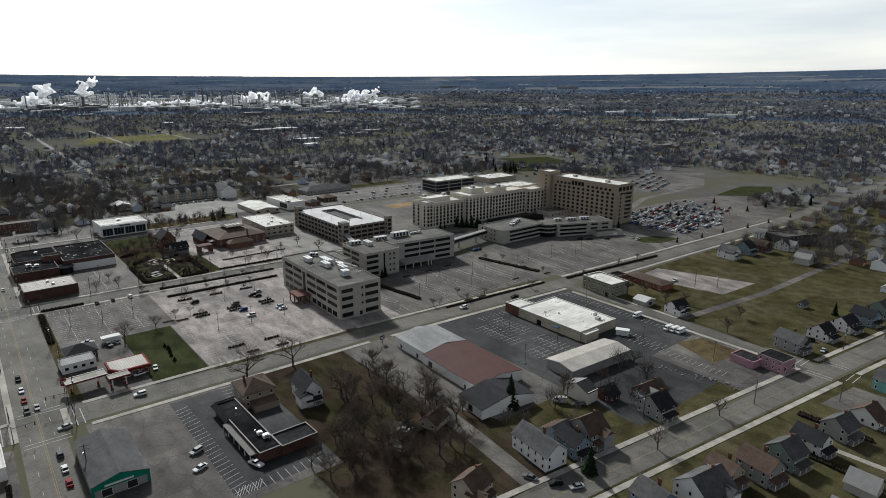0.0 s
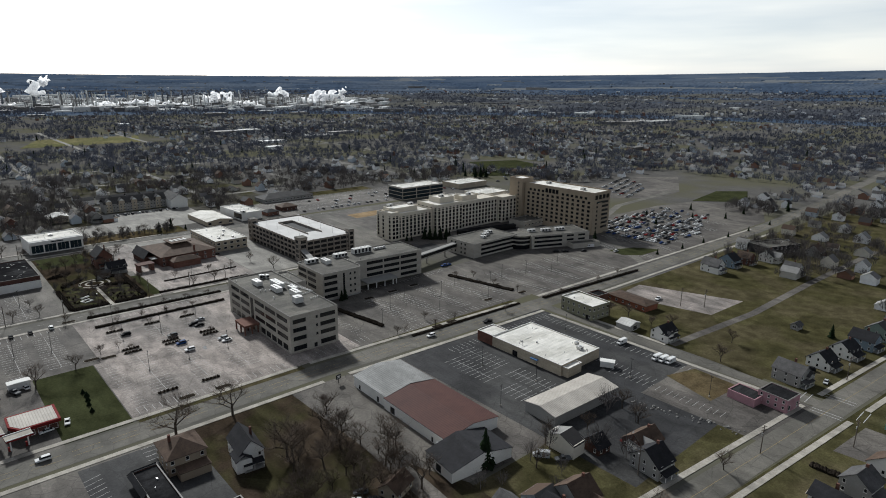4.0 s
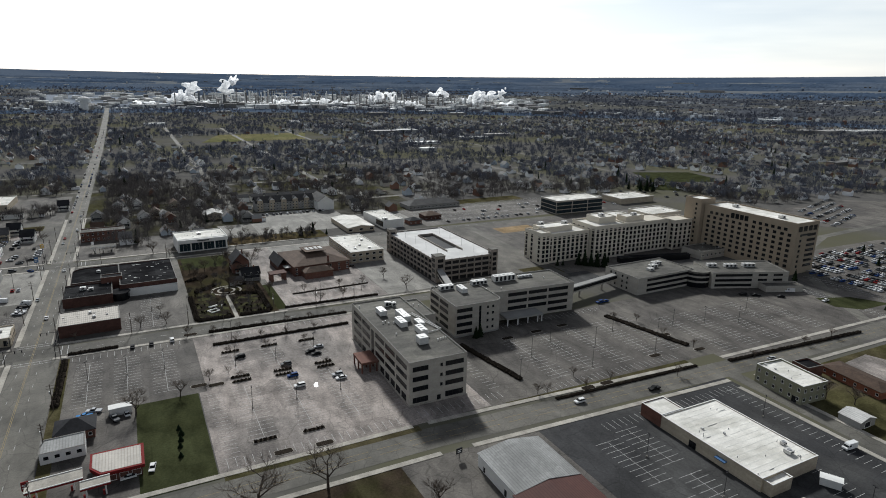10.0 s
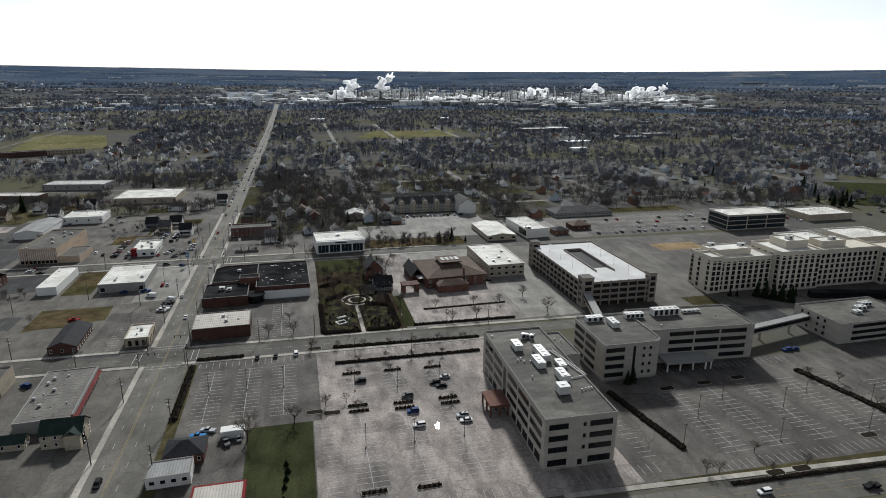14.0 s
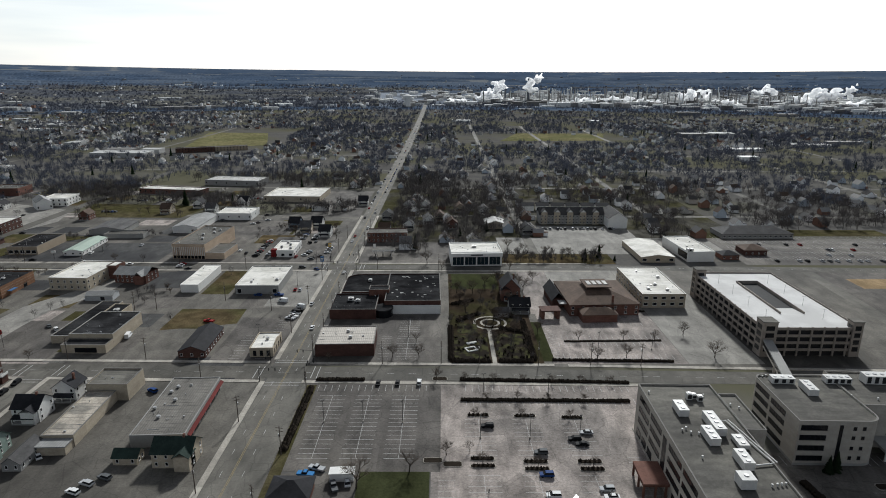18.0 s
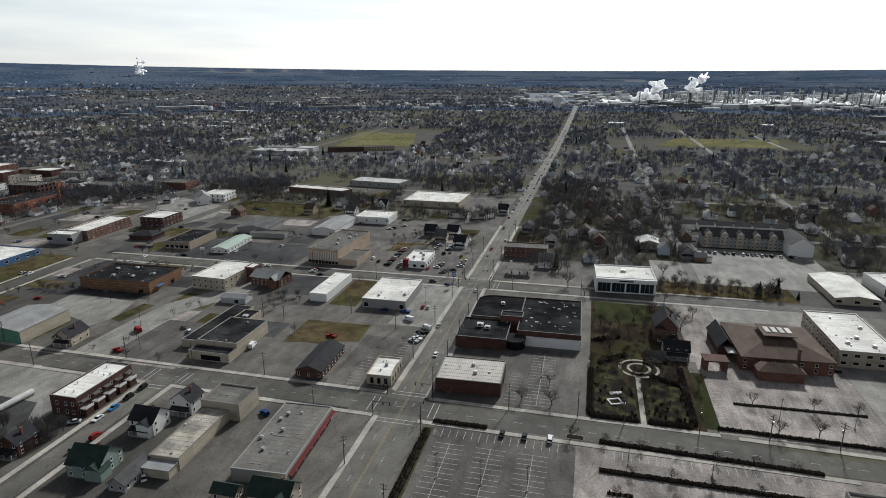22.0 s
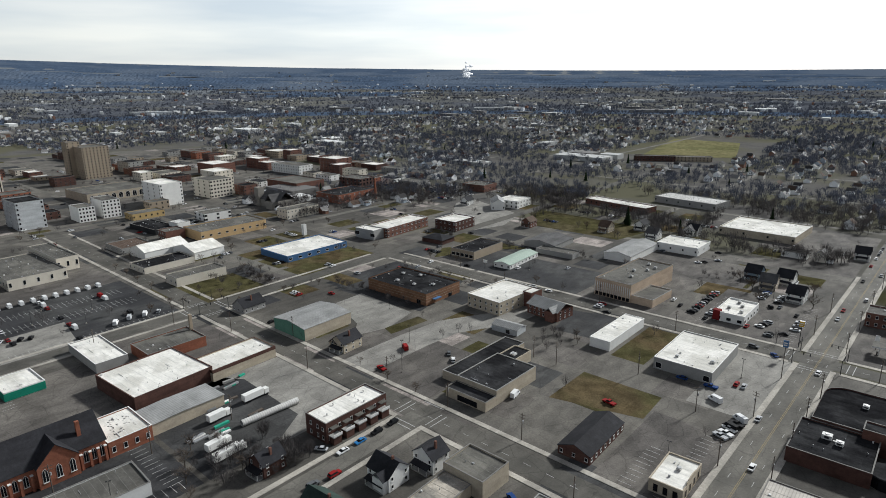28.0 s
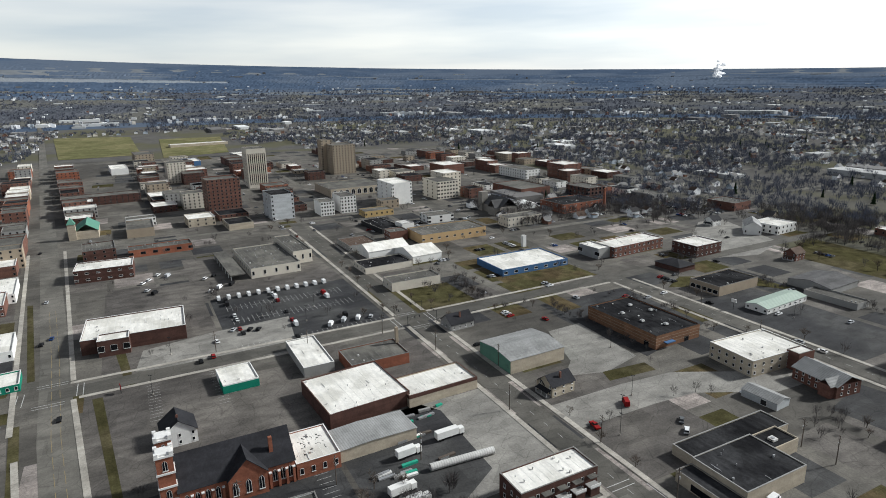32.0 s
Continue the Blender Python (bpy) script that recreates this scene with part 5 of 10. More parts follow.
for lv in range(4):
    z = 2.5 + 3.4 * lv
    for side, sx, sy, w, d in (("S", 0, -GD / 2, GW, 0.35), ("N", 0, GD / 2, GW, 0.35), ("W", -GW / 2, 0, 0.35, GD), ("E", GW / 2, 0, 0.35, GD)):
        part("spandrel", Geo().box(sx - w / 2, sy - d / 2, z, sx + w / 2, sy + d / 2, z + 1.3, bottom=True), M_GARAGE, e)
for k in range(9):
    x = -GW / 2 + GW * k / 8
    for y in (-GD / 2, GD / 2):
        part("column", Geo().box(x - 0.35, y - 0.3, 0, x + 0.35, y + 0.3, GH), M_GARAGE, e)
for k in range(1, 14):
    y = -GD / 2 + GD * k / 14
    for x in (-GW / 2, GW / 2):
        part("column", Geo().box(x - 0.3, y - 0.35, 0, x + 0.3, y + 0.35, GH), M_GARAGE, e)
q = Geo()
ZD = GH - 0.9
hx0, hx1, hy0, hy1 = -5.0, 6.5, -22.0, 24.0
for b in ((-GW / 2 + .4, -GD / 2 + .4, GW / 2 - .4, hy0), (-GW / 2 + .4, hy1, GW / 2 - .4, GD / 2 - .4), (-GW / 2 + .4, hy0, hx0, hy1), (hx1, hy0, GW / 2 - .4, hy1)):
    q.box(b[0], b[1], ZD - 0.4, b[2], b[3], ZD, bottom=True)
part("deck", q, M_DECK, e)
q = Geo()
q.face([(hx0, hy0, ZD - 0.02), (hx1, hy0, ZD - 0.02), (hx1, hy1, ZD - 3.4), (hx0, hy1, ZD - 3.4)])
part("ramp", q, M_DECK, e)
for x in (hx0, hx1):
    part("ramp_wall", Geo().box(x - 0.2, hy0, ZD - 3.4, x + 0.2, hy1, ZD + 1.0), M_GARAGE, e)
part("ramp_wall", Geo().box(hx0 + .2, hy1 - 0.2, ZD - 3.4, hx1 - .2, hy1 + 0.2, ZD + 1.0), M_GARAGE, e)
for tx, ty, tw, td in ((-19.5, -37.8, 6.5, 6.5), (20.2, -38.5, 4.6, 4.6), (-19.8, 38, 5.5, 5.5)):
    t = part("stair_tower", Geo().box(tx - tw / 2, ty - td / 2, 0, tx + tw / 2, ty + td / 2, GH + 2.4), M_GARAGE, e)
    part("roof_cap", Geo().box(tx - tw / 2 - .2, ty - td / 2 - .2, GH + 2.4, tx + tw / 2 + .2, ty + td / 2 + .2, GH + 2.8, bottom=True), M_GREYROOF, t)
    for lv in range(4):
        part("opening", Geo().box(tx - tw * .3, ty - td / 2 - 0.06, 2.6 + 3.4 * lv, tx + tw * .3, ty - td / 2 - 0.02, 4.8 + 3.4 * lv, bottom=True), M_GLASS, t)
        part("opening", Geo().box(tx - tw / 2 - 0.06, ty - td * .3, 2.6 + 3.4 * lv, tx - tw / 2 - 0.02, ty + td * .3, 4.8 + 3.4 * lv, bottom=True), M_GLASS, t)


def deck_lamp(x, y, z, h=5.0):
    q = Geo().tube((0, 0, 0), (0, 0, h), 0.09, 0.06, 6).box(-0.9, -0.12, h, 0.9, 0.12, h + 0.12, bottom=True)
    return solid("deck_lamp", q, M_STEEL, "thin steel lamp post with two heads", "lamp post", x, y, z, group="lamps on the garage deck")


for x in (214, 241):
    for y in (148, 165, 182, 199):
        deck_lamp(x, y, ZD)

# low clinic: two blocks joined by a dark glazed drum
e = thing("clinic", "low three-storey pale clinic with ribbon windows", "clinic", 329.5, 79, 0, 1)
block(e, 0, 0, 47, 28, 10.4, M_CONC, M_GREYROOF, 0.5, M_COPING)
bands(e, 47, 28, 'S', [3.0], [2.2, 5.4, 8.6], 38, 1.5)
windows(e, 47, 28, 'W', [-9, -5, 1, 5], [2.2, 5.4, 8.6], 1.2, 1.3, M_DARKTRIM)
for x, y, w, d, h in ((333, 80, 6, 3, 2), (340, 84, 7, 3, 2), (327, 76, 4, 3, 1.6)):
    roof_unit(x, y, 9.9, w, d, h)
e = thing("clinic_entrance", "dark glazed drum between the clinic blocks", "entrance", 357, 66, 0)
q = Geo()
part("glazing", Geo().tube((0, 0, 0), (0, 0, 9.0), 8.5, 8.5, 20), M_GLASS, e)
for z in (3.2, 6.4, 9.0):
    part("band", Geo().tube((0, 0, z), (0, 0, z + 1.1), 8.7, 8.7, 20), M_CONC if z < 9 else M_GREYROOF, e)
e = thing("clinic", "low pale clinic block with ribbon windows and a loading court", "clinic", 386, 57, 0, -22)
block(e, 0, 0, 50, 25, 10.4, M_CONC, M_GREYROOF, 0.5, M_COPING)
block(e, 18, -16.5, 24, 8, 4.0, M_CONC, M_GREYROOF, 0.5, M_COPING)
bands(e, 50, 25, 'S', [-11], [2.2, 5.4, 8.6], 24, 1.5)
bands(e, 50, 25, 'S', [8, 18], [5.4, 8.6], 6, 1.3)
bands(e, 50, 25, 'W', [0], [2.2, 5.4, 8.6], 18, 1.3)
for x, y, w, d, h in ((380, 60, 8, 3, 2.2), (392, 56, 8, 3, 2.2), (370, 66, 6, 3, 2)):
    roof_unit(x, y, 9.9, w, d, h, -22)

# tan hospital tower
e = thing("hospital_tower", "tan eight-storey hospital tower with rows of small dark windows", "hospital", 441.5, 88.5, 0, 1)
block(e, 0, 0, 24, 73, 35.5, M_TAN, M_WHITEROOF, 0.8, M_TAN)
ZT = [5.5 + 3.55 * k for k in range(7)]
windows(e, 24, 73, 'W', spread(13, 73, 4.5), ZT, 2.5, 1.9, M_DARKTRIM, M_GLASS, 2)
windows(e, 24, 73, 'W', [-12 + 3.7 * k for k in range(4)], [31.4], 2.9, 3.6, M_DARKTRIM, M_GLASS, 2, "large_window")
windows(e, 24, 73, 'W', [-30 + 4.65 * k for k in range(4)] + [5.5 + 4.65 * k for k in range(6)], [30.2], 2.5, 1.9, M_DARKTRIM, M_GLASS, 2)
windows(e, 24, 73, 'S', [-8, -2.7, 2.7, 8], [31.4], 4.0, 3.4, M_DARKTRIM, M_GLASS, 2, "large_window")
bands(e, 24, 73, 'S', [5.0], ZT, 9, 1.7)
windows(e, 24, 73, 'S', [-6.5], ZT, 2.0, 1.6, M_DARKTRIM, M_GLASS, 2)
part("letter_bar", Geo().box(-7.5, -36.72, 26.6, 3.5, -36.56, 27.8, bottom=True), M_BLUEGLASS, e, "blue sign of unreadable letters")
e = thing("hospital_core", "plain tan stair core beside the hospital tower", "hospital", 433, 133, 0, 1)
block(e, 0, 0, 15, 15, 39, M_TAN, M_WHITEROOF, 0.8, M_TAN)
windows(e, 15, 15, 'W', [3], [6 + 3.6 * k for k in range(9)], 1.5, 1.6, M_DARKTRIM)


def stone_wing(x, y, w, d, h, rows, cols, label, penthouse=None, ornate=True):
    e = thing("hospital_wing", label, "hospital", x, y, 0, 0)
    block(e, 0, 0, w, d, h, M_CREAM, M_WHITEROOF, 0.9, M_CREAM)
    step = (h - 3.5) / rows
    zs = [2.8 + step * k for k in range(rows)]
    windows(e, w, d, 'S', spread(cols, w, 2.4), zs, 2.1, 2.2, M_DARKTRIM, M_GLASS, 2)
    windows(e, w, d, 'W', spread(max(2, int(d / 5)), d, 2.2), zs, 2.1, 2.2, M_DARKTRIM, M_GLASS, 2)
    for z in ([step + 1.2, h - step - 0.6] if ornate else [h - 1.2]):
        part("string_course", Geo().box(-w / 2 - 0.25, -d / 2 - 0.25, z, w / 2 + 0.25, d / 2 + 0.25, z + 0.5, bottom=True), M_CREAM, e)
    if penthouse:
        block(e, penthouse[0], penthouse[1], penthouse[2], penthouse[3], penthouse[4], M_CREAM, M_WHITEROOF, 0.4, M_CREAM, z0=h - 0.9, wall="penthouse_wall", roof="penthouse_roof")
    return e


stone_wing(312, 152, 40, 22, 21.0, 6, 10, "ornate cream stone hospital wing with tall windows", (-2, 3, 26, 12, 3.6))
stone_wing(293.5, 146.5, 8, 13, 22.6, 6, 2, "cream stone corner pavilion of the hospital")
stone_wing(347, 148, 29, 26, 24.5, 7, 7, "cream stone middle wing of the hospital", (4, 3, 16, 14, 4.5))
stone_wing(384, 147, 44, 20, 23.5, 6, 11, "cream stone hospital wing with six rows of windows", (-6, 2, 18, 10, 4.0), False)
stone_wing(416.5, 140, 19, 16, 23.0, 6, 4, "cream stone link between wing and tower", None, False)
e = thing("hospital_link", "low dark covered walk below the hospital wings", "walkway", 372, 116, 0, -14)
part("roof", Geo().box(-28, -2.4, 3.4, 28, 2.4, 4.0, bottom=True), M_BLACKROOF, e)
part("glazing", Geo().box(-28, -2.0, 0, 28, 2.0, 3.4), M_GLASS, e)
flat("hospital_annex", "low pale annex with a flat roof between the hospital wings", 418, 112, 26, 18, 6, M_CONC, M_GREYROOF, parapet=0.5, wins=(('S', 6, [3], 1.6, 1.5),))
flat("hospital_annex", "cream hospital annex with a white roof", 405, 196, 30, 22, 15, M_CREAM, M_WHITEROOF, wins=(('S', 7, [11], 1.6, 1.6),))
flat("hospital_annex", "pale hospital annex with a white roof", 446, 190, 36, 26, 17, M_CREAM, M_WHITEROOF, wins=(('S', 3, [12], 8, 2.0),))
flat("hospital_annex", "low white-roofed building behind the hospital", 520, 300, 46, 30, 6, M_TANPALE, M_WHITEROOF)
e = flat("glass_building", "blue glass medical building with a white flat roof", 431, 284, 56, 26, 13, M_CONC, M_WHITEROOF)
windows(e, 56, 26, 'S', [-19, 0, 19], [2.4, 6.2, 10.0], 18, 3.0, M_DARKTRIM, M_BLUEGLASS, 9, "curtain_glazing")
windows(e, 56, 26, 'W', [0], [2.4, 6.2, 10.0], 24, 3.0, M_DARKTRIM, M_BLUEGLASS, 12, "curtain_glazing")
for x, y in ((300, 156), (318, 152), (350, 150), (380, 148), (440, 70), (444, 110), (232, 284)):
    roof_unit(x, y, {300: 24.4, 318: 24.4, 350: 27.7, 380: 26.2, 440: 34.7, 444: 34.7, 232: 7}[x], 4, 3, 2.0)

# ---- blocks along the main street ----


def gabled(name, label, x, y, w, d, h, rise, wall_m, roof_m, rot=0.0, along='y', wins=(), category="building", over=0.3, doors=()):
    """A low building with a pitched roof."""
    e = thing(name, label, category, x, y, 0, rot)
    q = Geo().box(-w / 2, -d / 2, 0, w / 2, d / 2, h)
    if along == 'y':
        for s in (-1, 1):
            q.face([(-w / 2, s * d / 2, h), (w / 2, s * d / 2, h), (0, s * d / 2, h + rise)][::-s])
    else:
        for s in (-1, 1):
            q.face([(s * w / 2, -d / 2, h), (s * w / 2, d / 2, h), (s * w / 2, 0, h + rise)][::s])
    part("wall", q, wall_m, e)
    part("roof", Geo().gable(-w / 2, -d / 2, w / 2, d / 2, h + 0.06, h + rise + 0.08, over, along), roof_m, e)
    for side, n, zs, ww, wh in wins:
        windows(e, w, d, side, spread(n, w if side in 'SN' else d, ww * 0.5 + 0.8), zs, ww, wh)
    for side, u, dw, dh in doors:
        px, py, r = on_wall(side, u, w, d)
        part("door", window_mesh(dw, dh, M_TRIM, M_DARKTRIM, 1), None, e, at=(px, py, dh / 2 + 0.05), rz=r)
    return e


def hipped(name, label, x, y, w, d, h, rise, wall_m, roof_m, rot=0.0, wins=(), category="building", over=0.6):
    e = thing(name, label, category, x, y, 0, rot)
    part("wall", Geo().box(-w / 2, -d / 2, 0, w / 2, d / 2, h), wall_m, e)
    part("roof", Geo().hip(-w / 2, -d / 2, w / 2, d / 2, h + 0.21, h + rise, over), roof_m, e)
    for side, n, zs, ww, wh in wins:
        windows(e, w, d, side, spread(n, w if side in 'SN' else d, ww * 0.5 + 0.8), zs, ww, wh)
    return e


# white-roofed store with a red brick end, and its neighbours
e = flat("store", "white-roofed store with pale block walls and a bowed roof edge", 222.3, -69, 28, 41, 5.0, M_TANPALE, M_WHITEROOF, parapet=0.25, coping=M_WHITEWALL, door=(('W', -6, 3, 2.6),))
part("canopy", Geo().box(-15.5, -8, 3.0, -14, -4, 3.3, bottom=True), M_BLUEWALL, e, "small blue awning")
block(e, -8.5, 25.6, 11, 10, 5.2, M_BRICK, M_WHITEROOF, 0.3, M_WHITEWALL)
block(e, -8.4, -20.4, 9.6, 6.4, 4.4, M_TANPALE, M_WHITEROOF, 0.3, M_WHITEWALL)
roof_unit(229, -84, 4.75, 2.4, 2.4, 1.4)
roof_unit(232, -80, 4.75, 1.6, 1.6, 1.2)
flat("two_storey_shop", "olive two-storey shop with a white flat roof", 279.3, -50.5, 14, 22, 8.2, M_OLIVE, M_WHITEROOF, -5, wins=(('W', 6, [2.2, 6.0], 1.2, 1.5), ('S', 4, [2.2, 6.0], 1.2, 1.5)), door=(('W', 8, 2.2, 2.6),))
hipped("brick_bungalow", "low red brick building with a brown roof beside the gravel yard", 312, -60, 11, 26, 3.4, 1.6, M_ORANGE, M_SHINGLE_BR, -6, wins=(('W', 6, [1.8], 1.2, 1.2),))
flat("brick_block", "small dark red brick block with a flat roof", 301, -44, 9, 8, 5, M_BRICK, M_BLACKROOF, -6)
gabled("garage", "pale blue double garage with a metal roof", 279, -78, 9.2, 8.2, 3.0, 1.4, M_GREYWALL, M_PALEMETAL, -2, 'y', doors=(('S', 0, 3.5, 2.4),))
gabled("wholesale_hall", "long white-walled hall with a red-brown metal roof", 146.2, -80.8, 24.6, 37, 4.6, 1.9, M_WHITEWALL, M_BROWNROOF, -1.5, 'y', doors=(('W', 11, 1.2, 2.2), ('W', -13, 3, 3)))
gabled("wholesale_hall", "white-walled front hall with a pale ribbed metal roof", 147.2, -50.8, 23.6, 22.6, 4.8, 1.9, M_WHITEWALL, M_GREYMETAL, -1, 'y', doors=(('W', 6, 1.6, 2.6), ('W', -7, 1.4, 2.2)))
gabled("wholesale_hall", "dark-roofed rear shed of the hall", 136.5, -107, 25, 14.6, 4.0, 2.6, M_WHITEWALL, M_SHINGLE_DK, -6, 'y', doors=(('W', 0, 3, 3),))
gabled("shed", "long tan metal shed with a shallow pale roof", 193, -107, 37.6, 15, 4.4, 1.2, M_GREYWALL, M_TANROOF, -3, 'x')
e = flat("pink_building", "pink stucco corner building with a flat roof", 255.2, -160.5, 10, 11.5, 5.6, M_PINK, M_BLACKROOF, -6, parapet=0.2, coping=M_COPING, wins=(('W', 4, [2.0, 4.4], 0.9, 1.2), ('S', 2, [2.0], 1.6, 2.0)))
block(e, -6.6, 9.4, 8.6, 11, 3.4, M_PINK, M_BLACKROOF, 0.15, M_PINK)
gabled("box_trailer", "small white box trailer on the dark lot", 232, -97, 3.0, 6, 2.8, 0.1, M_WHITEWALL, M_WHITEWALL, 30)

# white store across the crossing
e = flat("corner_store", "white-roofed corner store with pale walls", -28.5, -80, 18, 56, 5.0, M_WHITEWALL, M_WHITEROOF, 1, parapet=0.3)
block(e, 2.5, 40, 20, 16, 4.6, M_WHITEWALL, M_WHITEROOF, 0.3, M_WHITEWALL, wall="front_wall", roof="front_roof")
hedge(-17.4, -108, -17.0, -52, 1.2, 1.0, "low dark shrubs along the store wall")

# petrol station and its neighbours
e = thing("petrol_station", "petrol station shop with a red fascia and pale flat roof", "petrol station", 30.5, 9, 0, 0)
poly = [(-8, -2), (-5, -6.5), (7.5, -6.5), (7.5, 6.5), (-8, 6.5)]
part("wall", Geo().prism(shrink(poly, 0.8), 0, 3.0), M_BRICKDK, e)
part("fascia", Geo().prism(poly, 3.0, 4.1), M_RED, e, "bright red fascia")
part("roof", Geo().prism(shrink(poly, 0.9), 4.1, 4.18), M_TANROOF, e)
for u in (-2, 1.5, 5):
    part("shop_window", window_mesh(2.6, 2.0, M_TRIM, M_GLASS, 2), None, e, at=(u, -5.72, 1.5))
for cx, cy, w, d in ((13.5, 3.5, 15, 6), (24.5, -2.5, 8, 4.5)):
    e = thing("pump_canopy", "flat pump canopy with a red edge", "canopy", cx, cy, 0, 4)
    part("roof", Geo().box(-w / 2, -d / 2, 4.4, w / 2, d / 2, 5.0, top=1, bottom=True), [M_RED, M_WALK], e)
    part("edge", Geo().box(-w / 2, -d / 2, 5.0, w / 2, -d / 2 + 0.3, 5.25).box(-w / 2, d / 2 - 0.3, 5.0, w / 2, d / 2, 5.25), M_TRIM, e)
    for u in (-w * 0.32, w * 0.32):
        part("column", Geo().box(u - 0.2, -0.2, 0, u + 0.2, 0.2, 4.4), M_TRIM, e)
        part("pump", Geo().box(u - 0.9, -0.3, 0, u - 0.35, 0.3, 1.7), M_RED, e)
flat("white_shop", "low white-walled shop with a grey metal roof", 14, 27, 13, 9, 4.0, M_WHITEWALL, M_GREYMETAL, 2, parapet=0.15, wins=(('S', 4, [2.2], 1.6, 1.4),))
hipped("brick_house", "small brick house with a dark hipped roof", 17, 38.5, 12, 10, 3.4, 2.8, M_BRICK, M_SHINGLE_DK, 0, wins=(('S', 3, [1.8], 1.1, 1.3),))
gabled("box_trailer", "white storage trailer parked beside the lot", 31, 47.5, 7.5, 3.2, 3.0, 0.1, M_WHITEWALL, M_WHITEWALL, 2)
gabled("teal_shop", "grey metal-roofed shop with a teal green front gable", 10, -60.4, 15.6, 30, 4.6, 2.0, M_GREYWALL, M_SHINGLE, 0, 'y', doors=(('S', -4, 3, 2.6), ('S', 3, 3, 2.6)))
e = thing("gable_front", "teal green painted shop front", "shop front", 10, -75.55, 0, 0)
q = Geo()
q.prism([(-8.1, -0.12), (8.1, -0.12), (8.1, 0.1), (-8.1, 0.1)], 3.0, 4.6)
q.face([(-8.1, -0.12, 4.6), (8.1, -0.12, 4.6), (0, -0.12, 6.7)])
part("fascia", q, M_TEAL, e)
part("post", Geo().box(-8.1, -0.12, 0, -7.3, 0.1, 3.0), M_TEAL, e)
part("post", Geo().box(7.3, -0.12, 0, 8.1, 0.1, 3.0), M_TEAL, e)
part("letter_bar", Geo().box(-4.5, -0.18, 3.5, 3.5, -0.13, 4.1, bottom=True), M_TRIM, e, "pale sign of unreadable letters")
e = flat("brick_shop", "long L-shaped brick shop with a black flat roof", 51.8, -67.8, 7.6, 40.5, 3.8, M_BRICKDK, M_BLACKROOF, 1, parapet=0.4, coping=M_GREYWALL, door=(('W', -8, 2.4, 2.4), ('W', 6, 2.4, 2.4)))
block(e, 10.4, -16.4, 13.2, 8.8, 3.6, M_BRICKDK, M_BLACKROOF, 0.4, M_GREYWALL)
q = Geo()
q.slab([(-5.0, 20.6, 2.6), (-5.0, 6, 2.6), (-3.7, 6, 4.3), (-3.7, 20.6, 4.3)], 0.15)
q.slab([(3.8, 21.6, 2.6), (-5.0, 21.6, 2.6), (-3.7, 20.3, 4.3), (3.8, 20.3, 4.3)], 0.15)
part("mansard", q, M_SHINGLE_DK, e, "dark shingled mansard over the shop front")
part("walk_canopy", Geo().box(-6.2, -18, 2.5, -3.85, 6, 2.75, bottom=True), M_COPING, e, "long pale canopy over the side walk")
for k in range(6):
    part("canopy_post", Geo().box(-6.1, -17.8 + k * 4.7, 0, -5.9, -17.6 + k * 4.7, 2.5), M_TRIM, e)
roof_unit(53, -77, 3.4, 1.8, 1.6, 1.2)
roof_unit(54, -80, 3.4, 2.2, 1.8, 1.3)
e = hipped("brick_house", "two-storey tan brick house with a brown hipped roof", 63.5, -46, 12, 13, 6.0, 3.4, M_TAN, M_SHINGLE_BR, -2, wins=(('S', 3, [2.0, 4.8], 1.1, 1.4), ('W', 3, [2.0, 4.8], 1.1, 1.4)))
part("porch_roof", Geo().box(-4, -11.5, 2.9, 6, -6.5, 3.2, bottom=True), M_SHINGLE_BR, e)
part("porch_wall", Geo().box(-3.8, -11.2, 0, 5.8, -6.5, 2.9), M_TAN, e)
part("chimney", Geo().box(-3.4, 1, 6, -2.6, 1.8, 10.4), M_BRICK, e)

# brick and black-roofed buildings north of the cross street
flat("brick_shop", "brown brick shop with a tan ribbed metal roof", 17.9, 145, 26.6, 20.5, 6.0, M_BRICKDK, M_TANROOF, 2, parapet=0.2, door=(('E', 2, 2, 2.4),))
roof_unit(18, 149, 5.8, 1.4, 1.4, 0.9)
roof_unit(20, 142, 5.8, 1.6, 1.4, 1.0)
e = flat("brick_hall", "large dark brick hall with a black flat roof in stepped parts", 15.5, 190, 24, 24, 5.6, M_BRICKDK, M_BLACKROOF, 1, parapet=0.5, coping=M_COPING)
round_block(e, rounded(-9, 12.4, 16, 44, (0, 0, 0, 8)), 6.4, M_BRICKDK, M_BLACKROOF, 0.5)
block(e, 31, 20, 30, 46, 7.0, M_BRICKDK, M_BLACKROOF, 0.5, M_COPING)
block(e, 12, 13.5, 11, 7, 8.6, M_BRICK, M_BLACKROOF, 0.4, M_COPING, z0=0.0)
part("white_wall", Geo().box(16.2, -4.6, 0, 45.9, -3.02, 4.4), M_WHITEWALL, e, "white painted rear wall")
part("entrance", Geo().tube((15.5, -6, 0), (15.5, -6, 4.0), 5.0, 5.0, 14), M_GLASS, e, "curved glass entrance")
part("entrance_roof", Geo().tube((15.5, -6, 4.0), (15.5, -6, 4.5), 5.4, 5.4, 14), M_BLACKROOF, e)
for x, y, w, d, h in ((13, 192, 3, 2.4, 1.8), (17, 190, 2.4, 2, 1.5), (20, 222, 2, 2, 1.4), (28, 205, 6, 1.8, 1.0)):
    roof_unit(x, y, 5.2 if y < 203 else 5.9, w, d, h)
M_PATCH = mat("pale_roof_patches", (0.5, 0.5, 0.49), (0.38, 0.38, 0.37), scale=0.5, fine=3.0)
rnd = random.Random(5)
q = Geo()
